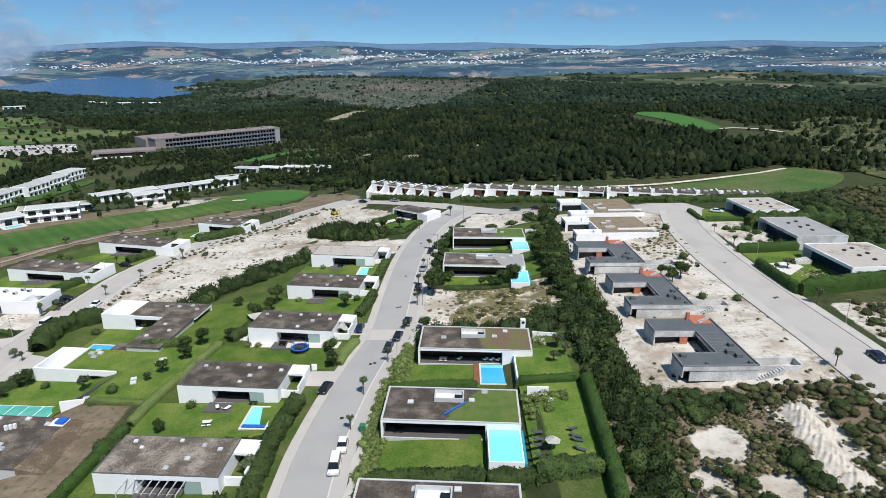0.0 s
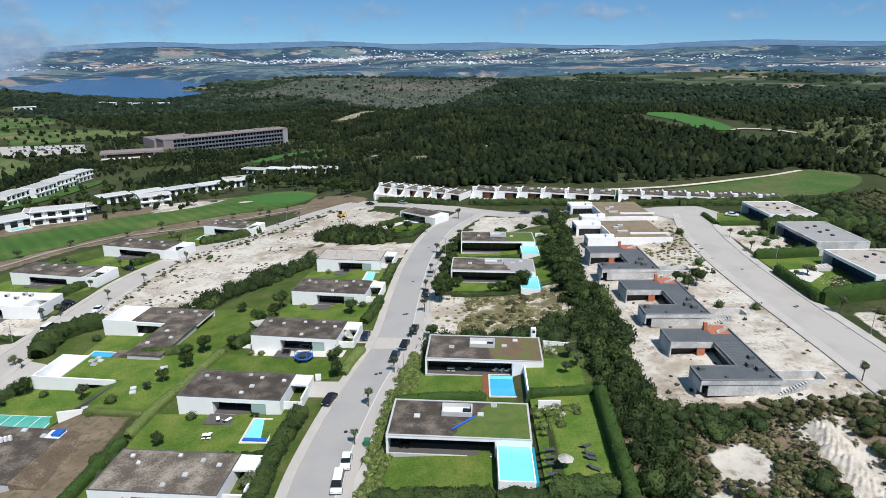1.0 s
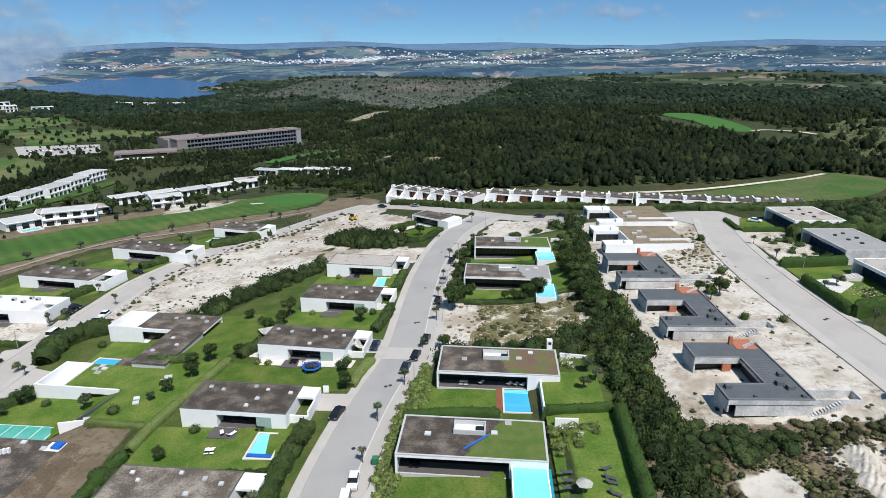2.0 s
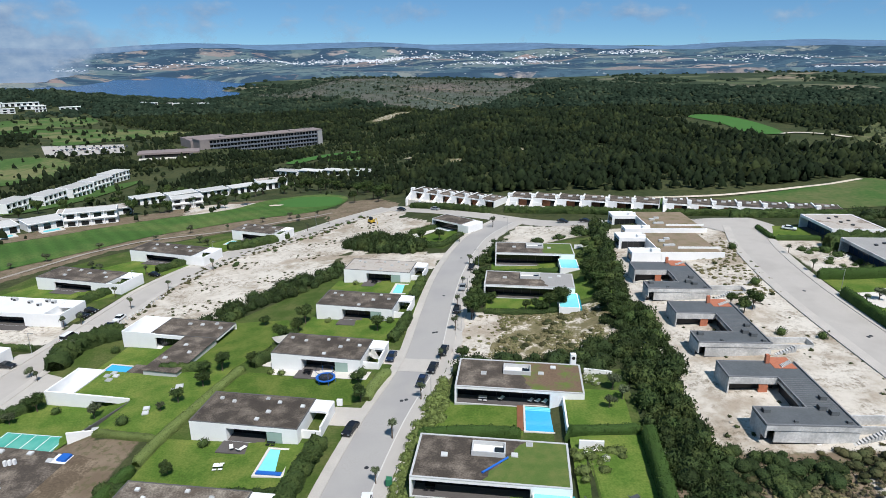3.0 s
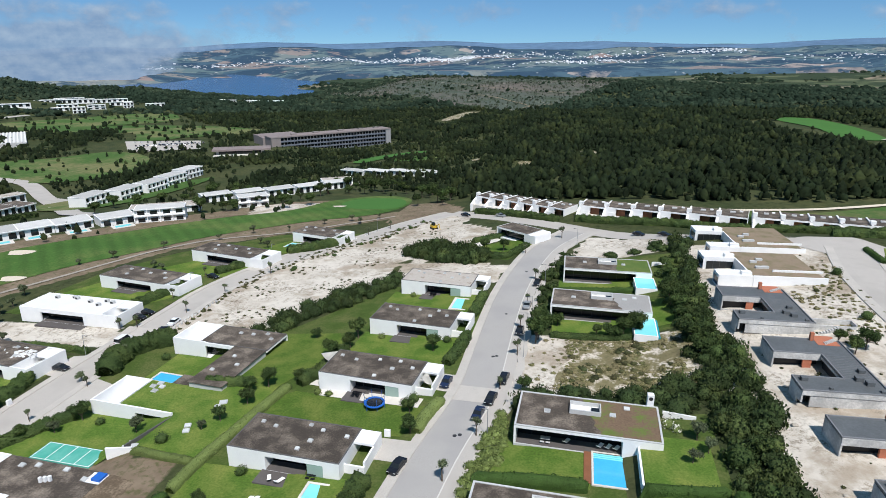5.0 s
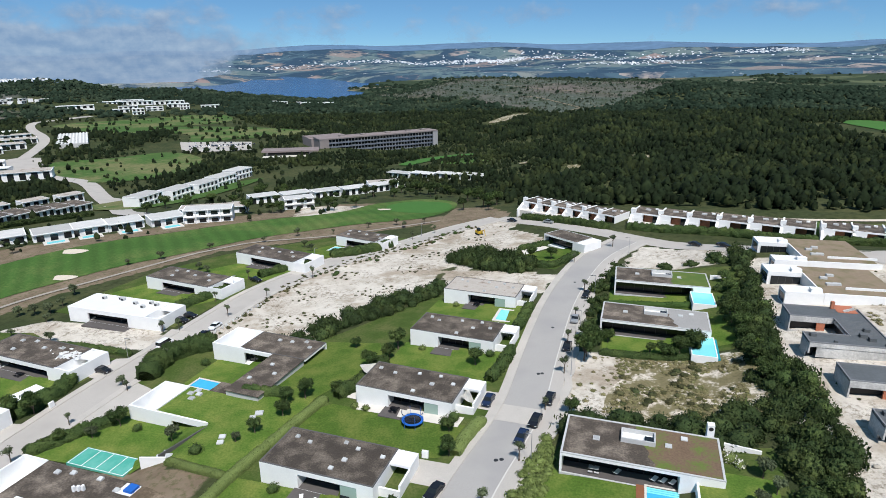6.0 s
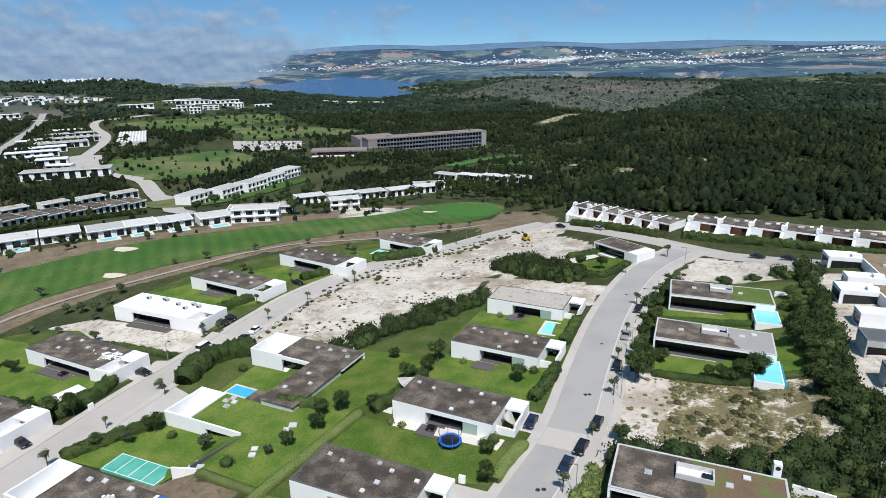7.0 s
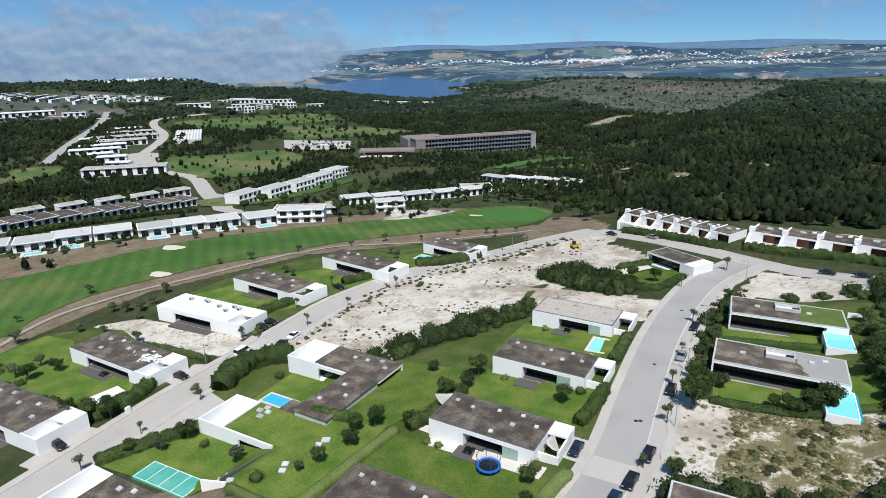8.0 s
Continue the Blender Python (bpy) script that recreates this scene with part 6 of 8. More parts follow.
thicket("shrubs", [(-46, 62), (-27, 62), (-27, 68), (-46, 68)], 1.8, 1.2, 1.4, LEAF, "mixed green garden shrubs in front of a villa", n=60, density=0.5)
thicket("shrubs", [(-152, 100), (-130, 100), (-128, 106), (-150, 112)], 2.4, 1.6, 2.0, LEAF, "dense green garden shrubs", n=70, density=0.8)
thicket("shrubs", [(-250, 150), (-222, 170), (-212, 200), (-203, 225), (-190, 240), (-205, 236), (-222, 206), (-250, 184)], 3.2, 1.3, 1.6, LEAF, "green shrubs in the gardens along the fairway", n=40, density=0.4)
thicket("scrub", [(112, 118), (210, 110), (215, 250), (140, 230), (128, 200), (120, 150)], 3.0, 1.6, 1.7, SCRUBLEAF, "olive-green scrub beyond the ridge houses", None, 20, 0.5, 0.8)
thicket("young_trees", [(190, 268), (235, 268), (415, 560), (398, 625), (312, 556), (240, 405)], 4.4, 0.95, 2.1, OLIVELEAF, "young light green trees in a plantation", None, 8, 0.5, 0.75)
thicket("garden_bed", [(84.5, 128), (89, 127.5), (91, 132), (88, 134.5), (85, 132)], 0.9, 0.5, 0.5, SCRUBLEAF, "low plants between the garden rocks", None, 40, 0.16, 0.7)
thicket("weeds", [(30, 86), (66, 86), (67, 160), (58, 168), (54, 140), (37, 135), (34, 112)], 1.5, 0.32, 0.25, SCRUBLEAF, "small dark weeds and roots on the sandy plots", None, 20, 0.15, 0.07)
thicket("weeds", [(56, 138), (66, 138), (68, 176), (64, 178), (52, 158)], 1.1, 0.5, 0.3, STRAW, "dry grass tufts beside the white houses", None, 30, 0.2, 0.5)


# ---- pools ----
def pool(cx, cy, rot, w, d, label, rim=0.35, up=0.1, z=None, water=None, cover=False, overflow=False):
    z = gz(cx, cy) if z is None else z
    p = thing("swimming_pool", pose(cx, cy, z, 0, 0, rot), label, "swimming pool", "pools")
    x, y = w / 2, d / 2
    W(p, "basin", -x, x, -y, y, -1.0, up - 0.12, PALESTONE)
    W(p, "water", -x + 0.02, x - 0.02, -y + 0.02, y - 0.02, up - 0.12, up - 0.02, water or WATER)
    for dims in ((-x - rim, x + rim, -y - rim, -y), (-x - rim, x + rim, y, y + rim), (-x - rim, -x, -y, y), (x, x + rim, -y, y)):
        W(p, "coping", *dims, -1.0, up + 0.06, WHITE if up > 1 else PALESTONE)
    if cover:
        W(p, "cover_roll", -x, x, -y + 0.05, -y + 0.75, up - 0.02, up + 0.22, BLUE, "rolled-up blue pool cover")
    if overflow:
        W(p, "overflow_channel", x + rim, x + rim + 0.45, -y, y, -1.0, up - 0.25, DEEPWATER)
    return p


pool(10.2, 74.2, -2, 4.7, 8.0, "bright turquoise raised pool against the villa's white wall", 0.2, 2.05, 2.2, PALEWATER, False, True)
pool(10.85, 98.2, -2, 5.6, 7.2, "blue swimming pool with steps beside the porch", 0.3, 0.15, None, BLUEWATER)
W(bpy.data.objects["swimming_pool.001"], "deck", -4.2, -3.15, -3.6, 3.6, -0.8, 0.2, WOODRED, "strip of reddish timber decking")
for k in range(3):
    W(bpy.data.objects["swimming_pool.001"], "pool_step", -2.8, 2.8, 2.3 + 0.4 * k, 2.6 + 0.4 * k, 0.13, 0.15 + 0.02 * k, PALEWATER)
pool(20.5, 144.4, -3, 4.3, 8.6, "bright turquoise raised pool at the porch end", 0.2, 2.05, 2.5, PALEWATER, False, True)
pool(23.4, 168.6, -1, 4.6, 7.2, "bright turquoise raised pool at the porch end", 0.2, 2.4, 2.8, PALEWATER)
pool(-30.4, 87.3, -2, 3.9, 6.2, "pale blue swimming pool with a rolled cover", 0.4, 0.2, None, PALEWATER, True)
pool(-20.4, 157.8, -4, 3.8, 6.0, "square pale turquoise pool on white paving", 0.6, 0.2, None, PALEWATER)
pool(-74.0, 119.7, -6, 7.4, 2.9, "long blue pool with white coping", 0.35, 0.3, None, BLUEWATER)
pool(-87.8, 212.6, -12, 5.0, 4.6, "small turquoise garden pool", 0.3, 0.2, None, PALEWATER)
deck_o = slab("pool_cover", (-2, 2, -3.6, 3.6, -0.6, 0.5), WHITE)
deck_o.matrix_world = pose(-108.6, 108.6, gz(-108.6, 108.6), 0, 0, -14)
tagged(deck_o, "white covered pool slab beside the hedge", "pool cover")


# ---- cars ----
def car(name, paint, label, van=False):
    c = thing(name, pose(0, 0, 0), label, "van" if van else "car", "parked cars")
    L, wd = (4.9, 1.9) if van else (4.4, 1.8)
    top = 1.9 if van else 1.45
    side = [(-L / 2, 0.35), (-L / 2, 0.75), (-L / 2 + 0.1, 0.9), (-L / 2 + (0.7 if van else 1.05), 1.0), (L / 2 - (0.1 if van else 0.75), 1.0), (L / 2, 0.9), (L / 2, 0.35)]
    bm = bmesh.new()
    rows = [[bm.verts.new((s * wd / 2 * (0.94 if z > 0.8 else 1), y, z)) for y, z in side] for s in (-1, 1)]
    n = len(side)
    for k in range(n):
        bm.faces.new((rows[0][k], rows[0][(k + 1) % n], rows[1][(k + 1) % n], rows[1][k]))
    bm.faces.new(rows[0][::-1]), bm.faces.new(rows[1])
    bmesh.ops.recalc_face_normals(bm, faces=bm.faces[:])
    bmesh.ops.bevel(bm, geom=bm.edges[:], offset=0.07, segments=2, affect="EDGES")
    part("body", bm, paint, c)
    y0, y1 = (-L / 2 + 0.75, L / 2 - 0.12) if van else (-L / 2 + 1.05, L / 2 - 0.75)
    bm = bmesh.new()
    q = box(bm, -wd / 2 * 0.92, wd / 2 * 0.92, y0, y1, 0.98, top - 0.04)
    for k in (4, 5, 6, 7):
        q[k].co.x *= 0.82
    for k in (4, 5):
        q[k].co.y += 0.75
    for k in (6, 7):
        q[k].co.y -= 0.1 if van else 0.45
    part("window_band", bm, GLASS, c)
    bm = bmesh.new()
    box(bm, -wd / 2 * 0.76, wd / 2 * 0.76, y0 + 0.75, y1 - (0.1 if van else 0.45), top - 0.05, top)
    bmesh.ops.bevel(bm, geom=bm.edges[:], offset=0.02, segments=1, affect="EDGES")
    part("roof", bm, paint, c)
    for y in (-L / 2 + 0.85, L / 2 - 0.85):
        for s in (-1, 1):
            bm = bmesh.new()
            bmesh.ops.create_cone(bm, cap_ends=True, segments=14, radius1=0.32, radius2=0.32, depth=0.22, matrix=pose(0, 0, 0, 0, 90, 0))
            w_ = part("wheel", bm, TYRE, c)
            w_.location = (s * (wd / 2 - 0.1), y, 0.32)
            bm = bmesh.new()
            bmesh.ops.create_cone(bm, cap_ends=True, segments=10, radius1=0.2, radius2=0.2, depth=0.24, matrix=pose(0, 0, 0, 0, 90, 0))
            part("rim", bm, CHROME, w_)
    for s in (-1, 1):
        W(c, "headlight", s * 0.62 - 0.2, s * 0.62 + 0.2, -L / 2 - 0.01, -L / 2 + 0.06, 0.66, 0.8, PALEGLASS)
        W(c, "tail_light", s * 0.66 - 0.16, s * 0.66 + 0.16, L / 2 - 0.06, L / 2 + 0.01, 0.7, 0.85, REDLAMP)
    return c


BLACKCAR = car("car", BLACKPAINT, "glossy black car parked at the roadside")
BLUECAR = car("car", NAVYPAINT, "dark blue car parked at the roadside")
WHITECAR = car("car", WHITEPAINT, "white car parked at the roadside")
SILVERCAR = car("car", SILVERPAINT, "silver car parked at the roadside")
VAN = car("van", WHITEPAINT, "white delivery van parked by the road", True)
used = set()
for kind, x, y, a in ((BLACKCAR, -20.4, 95.2, -14), (BLUECAR, -10.2, 109.8, -8), (BLACKCAR, -8.6, 114.6, -10), (BLACKCAR, -7.0, 121.6, -8), (BLACKCAR, -5.4, 142.1, -4), (SILVERCAR, -4.6, 156.0, -4), (BLACKCAR, -2.8, 171.1, -8), (BLUECAR, -17.4, 119.9, -6),
                      (WHITECAR, -14.6, 77.9, 2), (VAN, -15.0, 73.1, 2), (BLUECAR, 75.6, 91.4, 4), (BLACKCAR, -33.4, 252.5, 60), (SILVERCAR, -19.2, 247, 62), (WHITECAR, -27.8, 256, 60), (BLACKCAR, -100.4, 146.2, 84), (BLACKCAR, -100.2, 149.2, 84),
                      (WHITECAR, -89.6, 144.6, 0), (BLACKCAR, -89.5, 139.6, 0), (VAN, -95.5, 133.8, 176), (BLACKCAR, -100.2, 120.2, 82), (BLACKCAR, -98.0, 177.0, 70), (BLACKCAR, 27, 214.5, 57), (BLACKCAR, 34, 210.6, 60), (WHITECAR, 88, 187, 60), (BLACKCAR, -101.5, 94, 80), (BLACKCAR, -88.5, 83, 4)):
    m = pose(x, y, gz(x, y) + 0.13, 0, 0, a) @ Matrix.Scale(0.88, 4)
    if kind in used:
        copy_thing(kind, m).matrix_world = m
    else:
        kind.matrix_world = m
        used.add(kind)
for k in range(26):
    kind = (WHITECAR, SILVERCAR, BLUECAR, BLACKCAR)[(k * 7) % 4]
    x, y = -372 + 2.9 * (k % 13) + 8 * (k // 13), 522 + 1.9 * (k % 13) + 11 * (k // 13)
    m = pose(x, y, gz(x, y) + 0.7, 0, 0, 35)
    copy_thing(kind, m).matrix_world = m


# ---- lamps, bins and garden things ----
def street_lamp(x, y, a):
    p = thing("street_lamp", pose(x, y, gz(x, y), 0, 0, a), "slim grey street lamp with a flat head", "street lamp", "street lamps")
    o = new("pole", mesh_of("pole", *cone((0, 0, -0.2), (0, 0, 5.2), 0.07, 0.045, 8), STEEL))
    o.parent = p
    W(p, "arm", -0.04, 0.9, -0.04, 0.04, 5.1, 5.18, STEEL)
    W(p, "lamp_head", 0.7, 1.3, -0.12, 0.12, 5.04, 5.12, DARKFRAME)
    W(p, "footing", -0.18, 0.18, -0.18, 0.18, -0.2, 0.28, GREYRENDER)


for x, y, a in ((-99.2, 126.4, 0), (-3.9, 130.7, 180), (-0.8, 172.3, 180), (-3.2, 150.0, 180), (-99.0, 167.5, 0), (-8.0, 104, 180), (78.5, 105, 180), (78, 140, 180), (-88, 196, 0), (-64, 234, 0), (8, 207, 180)):
    street_lamp(x, y, a)


def lounger(x, y, z, a, mat, label):
    p = thing("sun_lounger", pose(x, y, z, 0, 0, a) @ Matrix.Scale(0.88, 4), label, "sun lounger", "sun loungers")
    W(p, "seat", -0.33, 0.33, -0.95, 0.45, 0.28, 0.36, mat)
    b = W(p, "backrest", -0.33, 0.33, 0, 0.75, 0, 0.07, mat)
    b.matrix_local = pose(0, 0.45, 0.3, 40, 0, 0)
    for sx in (-0.28, 0.28):
        for sy in (-0.85, 0.35):
            W(p, "leg", sx - 0.03, sx + 0.03, sy - 0.03, sy + 0.03, 0, 0.28, DARKFRAME)


for x, y, a in ((15.2, 76.6, 95), (15.1, 74.9, 92), (14.9, 73.5, 92), (14.9, 71.2, 95), (20.7, 77.2, 120), (20.9, 75.3, 70), (20.9, 74.3, 75), (20.9, 72.1, 60)):
    lounger(x, y, gz(x, y) + 0.16, a, GREYCLOTH, "dark grey sun lounger on the lawn")
for x, y, a in ((9.2, 103.3, 150), (10.4, 103.2, 150), (11.6, 103.1, 150), (4.2, 103.6, 150)):
    lounger(x, y, gz(7.3, 106.6) + 0.18, a, WHITE, "white sun lounger on the porch")
for x, y, a in ((-38.6, 90.6, 205), (-36.9, 90.4, 150)):
    lounger(x, y, gz(-35.4, 96.9) + 0.06, a, WHITE, "white sun lounger on the dark terrace")


def parasol(x, y, z, r, h, mat, label):
    p = thing("parasol", pose(x, y, z), label, "parasol")
    o = new("pole", mesh_of("pole", *cone((0, 0, 0), (0, 0, h), 0.035, 0.03, 8), STEEL))
    o.parent = p
    bm = bmesh.new()
    tip = bm.verts.new((0, 0, h + 0.1))
    ring = [bm.verts.new((r * math.cos(k * math.tau / 8), r * math.sin(k * math.tau / 8), h - 0.5 - 0.12 * (k % 2))) for k in range(8)]
    for k in range(8):
        bm.faces.new((tip, ring[k], ring[(k + 1) % 8]))
    bmesh.ops.solidify(bm, geom=bm.faces[:], thickness=0.03)
    part("canopy", bm, mat, p)


parasol(16.9, 72.7, gz(16.9, 72.7) + 0.16, 1.15, 2.1, CANVAS, "open off-white garden parasol on the lawn")


def trampoline(x, y):
    t = thing("trampoline", pose(x, y, gz(x, y) + 0.16), "round garden trampoline with a blue padded rim and net", "trampoline")
    for nm, r0, r1, z0, z1, mat in (("mat", 0, 1.45, 0.85, 0.88, BLACKPAINT), ("rim_pad", 1.45, 1.85, 0.85, 0.97, BLUE), ("net_hoop", 1.78, 1.86, 2.5, 2.56, DARKFRAME)):
        bm = bmesh.new()
        rings = []
        for r, z in ((r0 or 0.01, z0), (r1, z0), (r1, z1), (r0 or 0.01, z1)):
            rings.append([bm.verts.new((r * math.cos(k * math.tau / 24), r * math.sin(k * math.tau / 24), z)) for k in range(24)])
        for i in range(4):
            for k in range(24):
                bm.faces.new((rings[i][k], rings[i][(k + 1) % 24], rings[(i + 1) % 4][(k + 1) % 24], rings[(i + 1) % 4][k]))
        bmesh.ops.recalc_face_normals(bm, faces=bm.faces[:])
        part(nm, bm, mat, t)
    for k in range(6):
        a = k * math.tau / 6
        o = new("post", mesh_of("post", *cone((1.82 * math.cos(a), 1.82 * math.sin(a), 0), (1.82 * math.cos(a), 1.82 * math.sin(a), 2.55), 0.04, 0.04, 6), BLUE))
        o.parent = t


trampoline(-28.6, 111.2)


def sail(x, y, z, pts, label):
    bm = bmesh.new()
    n = 6
    a, b, c = (Vector(p) for p in pts)
    rows = []
    for i in range(n + 1):
        rows.append([bm.verts.new(a.lerp(b, i / n).lerp(a.lerp(c, i / n), (j / i if i else 0)) - Vector((0, 0, 0.5 * math.sin(math.pi * i / n)))) for j in range(i + 1)])
    for i in range(n):
        for j in range(i + 1):
            bm.faces.new((rows[i][j], rows[i + 1][j], rows[i + 1][j + 1]))
            if j < i:
                bm.faces.new((rows[i][j], rows[i + 1][j + 1], rows[i][j + 1]))
    bmesh.ops.solidify(bm, geom=bm.faces[:], thickness=0.02)
    o = part("sun_sail", bm, CANVAS)
    o.location = (x, y, z)
    return tagged(o, label, "sun sail", "sun sails")


zc = gz(-29.6, 119.6)
sail(-40.2, 121, zc, [(0, 0, 2.9), (-3.2, 3.4, 2.5), (0.3, 4.2, 2.9)], "white triangular sun sail at the villa's end wall")
sail(-21.8, 117.6, zc, [(0, 0, 2.9), (2.6, -0.8, 2.4), (0.4, 3.4, 2.9)], "white triangular sun sail over the court")
patch("terrace_c", [(-43.5, 117.5), (-40.5, 117), (-40, 114), (-21, 111.5), (-20.5, 114.5), (-39, 116.5), (-39.5, 123.5), (-41.5, 123)], PALESTONE, 0.22)


def garden_table(x, y, z, a, label, mat):
    t = thing("garden_table", pose(x, y, z, 0, 0, a) @ Matrix.Scale(0.8, 4), label, "table", "garden tables")
    W(t, "tabletop", -0.9, 0.9, -0.45, 0.45, 0.7, 0.75, mat)
    for sx in (-0.8, 0.8):
        for sy in (-0.35, 0.35):
            W(t, "leg", sx - 0.04, sx + 0.04, sy - 0.04, sy + 0.04, 0, 0.7, DARKFRAME)
    for sx in (-0.55, 0.55):
        for sy in (-0.85, 0.85):
            W(t, "bench_seat", sx - 0.4, sx + 0.4, sy - 0.2, sy + 0.2, 0.38, 0.45, mat)
            W(t, "bench_leg", sx - 0.04, sx + 0.04, sy - 0.04, sy + 0.04, 0, 0.38, DARKFRAME)


garden_table(-38.8, 86.0, gz(-38.8, 86) + 0.16, 10, "white picnic table on the lawn", WHITE)
garden_table(-32.6, 92.2, gz(-35.4, 96.9) + 0.06, -4, "dark garden table with seats on the terrace", BLACKPAINT)
garden_table(-33.0, 114.4, zc + 0.1, -6, "dark garden table with seats on the terrace", BLACKPAINT)
garden_table(-28.6, 163.2, gz(-26, 168) + 0.06, -6, "dark garden table with seats on the terrace", BLACKPAINT)
garden_table(1.0, 103.4, gz(7.3, 106.6) + 0.18, -3, "pale table on the porch", GREYRENDER)
garden_table(-6.0, 80.6, gz(2.4, 83.3) + 0.18, -3, "dark seats on the porch", BLACKPAINT)
garden_table(-117, 115.2, gz(-111, 120) + 0.06, -6, "dark seats on the terrace", BLACKPAINT)


def ac_unit(x, y, z):
    a = thing("chimney_box", pose(x, y, z), "white boxed flue beside the roof with a round black mouth", "chimney")
    W(a, "box", -0.5, 0.5, -0.5, 0.5, 0, 3.9, WHITE)
    bm = bmesh.new()
    bmesh.ops.create_cone(bm, cap_ends=True, segments=14, radius1=0.32, radius2=0.32, depth=0.06, matrix=pose(0, -0.51, 3.3, 90, 0, 0))
    part("mouth", bm, DARKFRAME, a)


ac_unit(17.3, 112.0, gz(17.3, 112.0))
wall_a = slab("pool_wall", (-0.15, 0.15, -5.0, 4.6, -2.5, 2.4), WHITE)
wall_a.matrix_world = pose(14.3, 97.2, 2.4, 0, 0, -2)
tagged(wall_a, "white retaining wall along the swimming pool", "wall")
for x0, y0, w_, rot in ((15.2, 88.2, 3.6, 0), (19.2, 111.2, 5, -10), (26.6, 182, 4, 6)):
    o = slab("garden_wall", (0, w_, -0.15, 0.15, -0.5, 1.3), WHITE)
    o.matrix_world = pose(x0, y0, gz(x0, y0), 0, 0, rot)
    tagged(o, "plain white garden wall behind the beds", "wall", "garden walls")
roll = new("pool_cover_roll", mesh_of("pool_cover_roll", *cone((0, 0, 0), (3.6, 3.5, 0), 0.16, 0.16, 8), BLUE))
roll.location = (1.1, 80.2, gz(2.4, 83.3) + 3.42)
tagged(roll, "rolled blue tarpaulin lying across the roof", "tarpaulin")


def post_box(x, y, a):
    b = slab("gate_pillar", (-0.5, 0.5, -0.2, 0.2, -0.3, 1.3), WHITE)
    b.matrix_world = pose(x, y, gz(x, y), 0, 0, a)
    tagged(b, "low white gate pillar beside the pavement", "pillar", "gate pillars")


for x, y, a in ((-99.4, 106.5, 90), (78.6, 138.5, 90), (79, 93, 90), (-24, 103, 0)):
    post_box(x, y, a)
bin_ = slab("waste_bin", (-0.45, 0.45, -0.4, 0.4, 0, 1.15), SAGEDARK, None, "", 0.05)
bin_.matrix_world = pose(-12.0, 82.0, gz(-12, 82) + 0.24)
tagged(bin_, "green wheeled waste bin at the kerb", "waste bin")
# rocks in the garden bed
for k in range(46):
    a, r = k * 2.4, 0.55 * math.sqrt(k)
    x, y = 87.6 + r * math.cos(a) * 1.1, 130.5 + r * math.sin(a) * 1.3
    v, f = lump(1, rng.uniform(0.14, 0.34), rng.uniform(0.14, 0.3), rng.uniform(0.1, 0.2), 0.3)
    o = new("rock", mesh_of("rock", v, f, ROCK))
    o.location = (x, y, gz(x, y) + 0.12)
    tagged(o, "pale rough limestone rock in the garden bed", "rock", "garden rocks")
# debris heaps and boulders on the bare plots
for x, y, s in ((37, 107, 0.5), (58.5, 135, 0.9), (57, 137.5, 0.7), (46, 80.5, 0.4), (-130, 131, 0.5), (-133, 134.5, 0.6), (-118, 138.5, 0.4), (59.5, 140, 0.6), (38, 92, 0.35), (39, 118, 0.4)):
    v, f = lump(2, s, s * 0.8, s * 0.5, 0.25)
    o = new("boulder", mesh_of("boulder", v, f, ROCK))
    o.location = (x, y, gz(x, y) - 0.1)
    tagged(o, "pale boulder lying on the sandy plot", "boulder", "boulders")


# rows of kerb stones and rubble along the bare plots
for k in range(70):
    t = k / 69
    x, y = (-88.6 + 4.0 * t, 139 + 46 * t) if k < 35 else (-84.6 + 40 * (t - 0.5), 185 + 96 * (t - 0.5))
    if k % 5 == 3:
        continue
    o = slab("kerb_stone", (-0.15, 0.15, -0.5, 0.5, -0.1, 0.3), CONCRETE, None, "", 0.03)
    o.matrix_world = pose(x + 0.3 * math.sin(k * 3), y, gz(x, y) + 0.02, 0, 0, (20 if k < 35 else -18) + 14 * math.sin(k))
    tagged(o, "loose grey kerb stone lying beside the road", "kerb stone", "kerb stones")
for x, y, s in ((-43.6, 91.6, 0.9), (-40.5, 114.6, 0.7), (-38.2, 114.2, 0.7), (-23.4, 112.4, 0.9), (-35, 138.2, 0.8), (-33.5, 162.6, 0.8), (-24.6, 91.0, 1.1), (-22.2, 113.6, 1.2), (-20.4, 137.4, 1.0), (-60.6, 97.2, 1.2), (-48.6, 72.0, 1.3), (-26.4, 69.6, 1.2), (-80.4, 127.6, 1.0), (-77.5, 103.6, 0.9), (57, 120, 1.0), (63.5, 118, 0.9), (62, 145, 1.2), (66, 170, 1.2)):
    v, f = bush(s, s * 1.6, 130, 0.17)
    o = new("shrub", mesh_of("shrub", v, f, LEAF if s > 0.85 else LIGHTLEAF))
    o.location = (x, y, gz(x, y))
    tagged(o, "rounded green shrub growing by itself", "shrub", "single shrubs")
def roof_rubble(cx, cy, z, count, w, d):
    """Flat broken pieces strewn on a roof."""
    bm = bmesh.new()
    for _ in range(count):
        m = pose(cx + rng.normal() * w, cy + rng.normal() * d, z, rng.uniform(-6, 6), rng.uniform(-6, 6), rng.uniform(0, 180))
        a, b = rng.uniform(0.12, 0.5), rng.uniform(0.1, 0.3)
        for v in box(bm, -a, a, -b, b, 0.02, 0.09):
            v.co = m @ v.co
    return tagged(part("rubble", bm, WHITEROOF), "pale broken slabs strewn on the villa's roof", "rubble", kind="stuff")


roof_rubble(-108.6, 120.6, gz(-111.6, 120.4) + 3.37, 60, 1.6, 1.3)


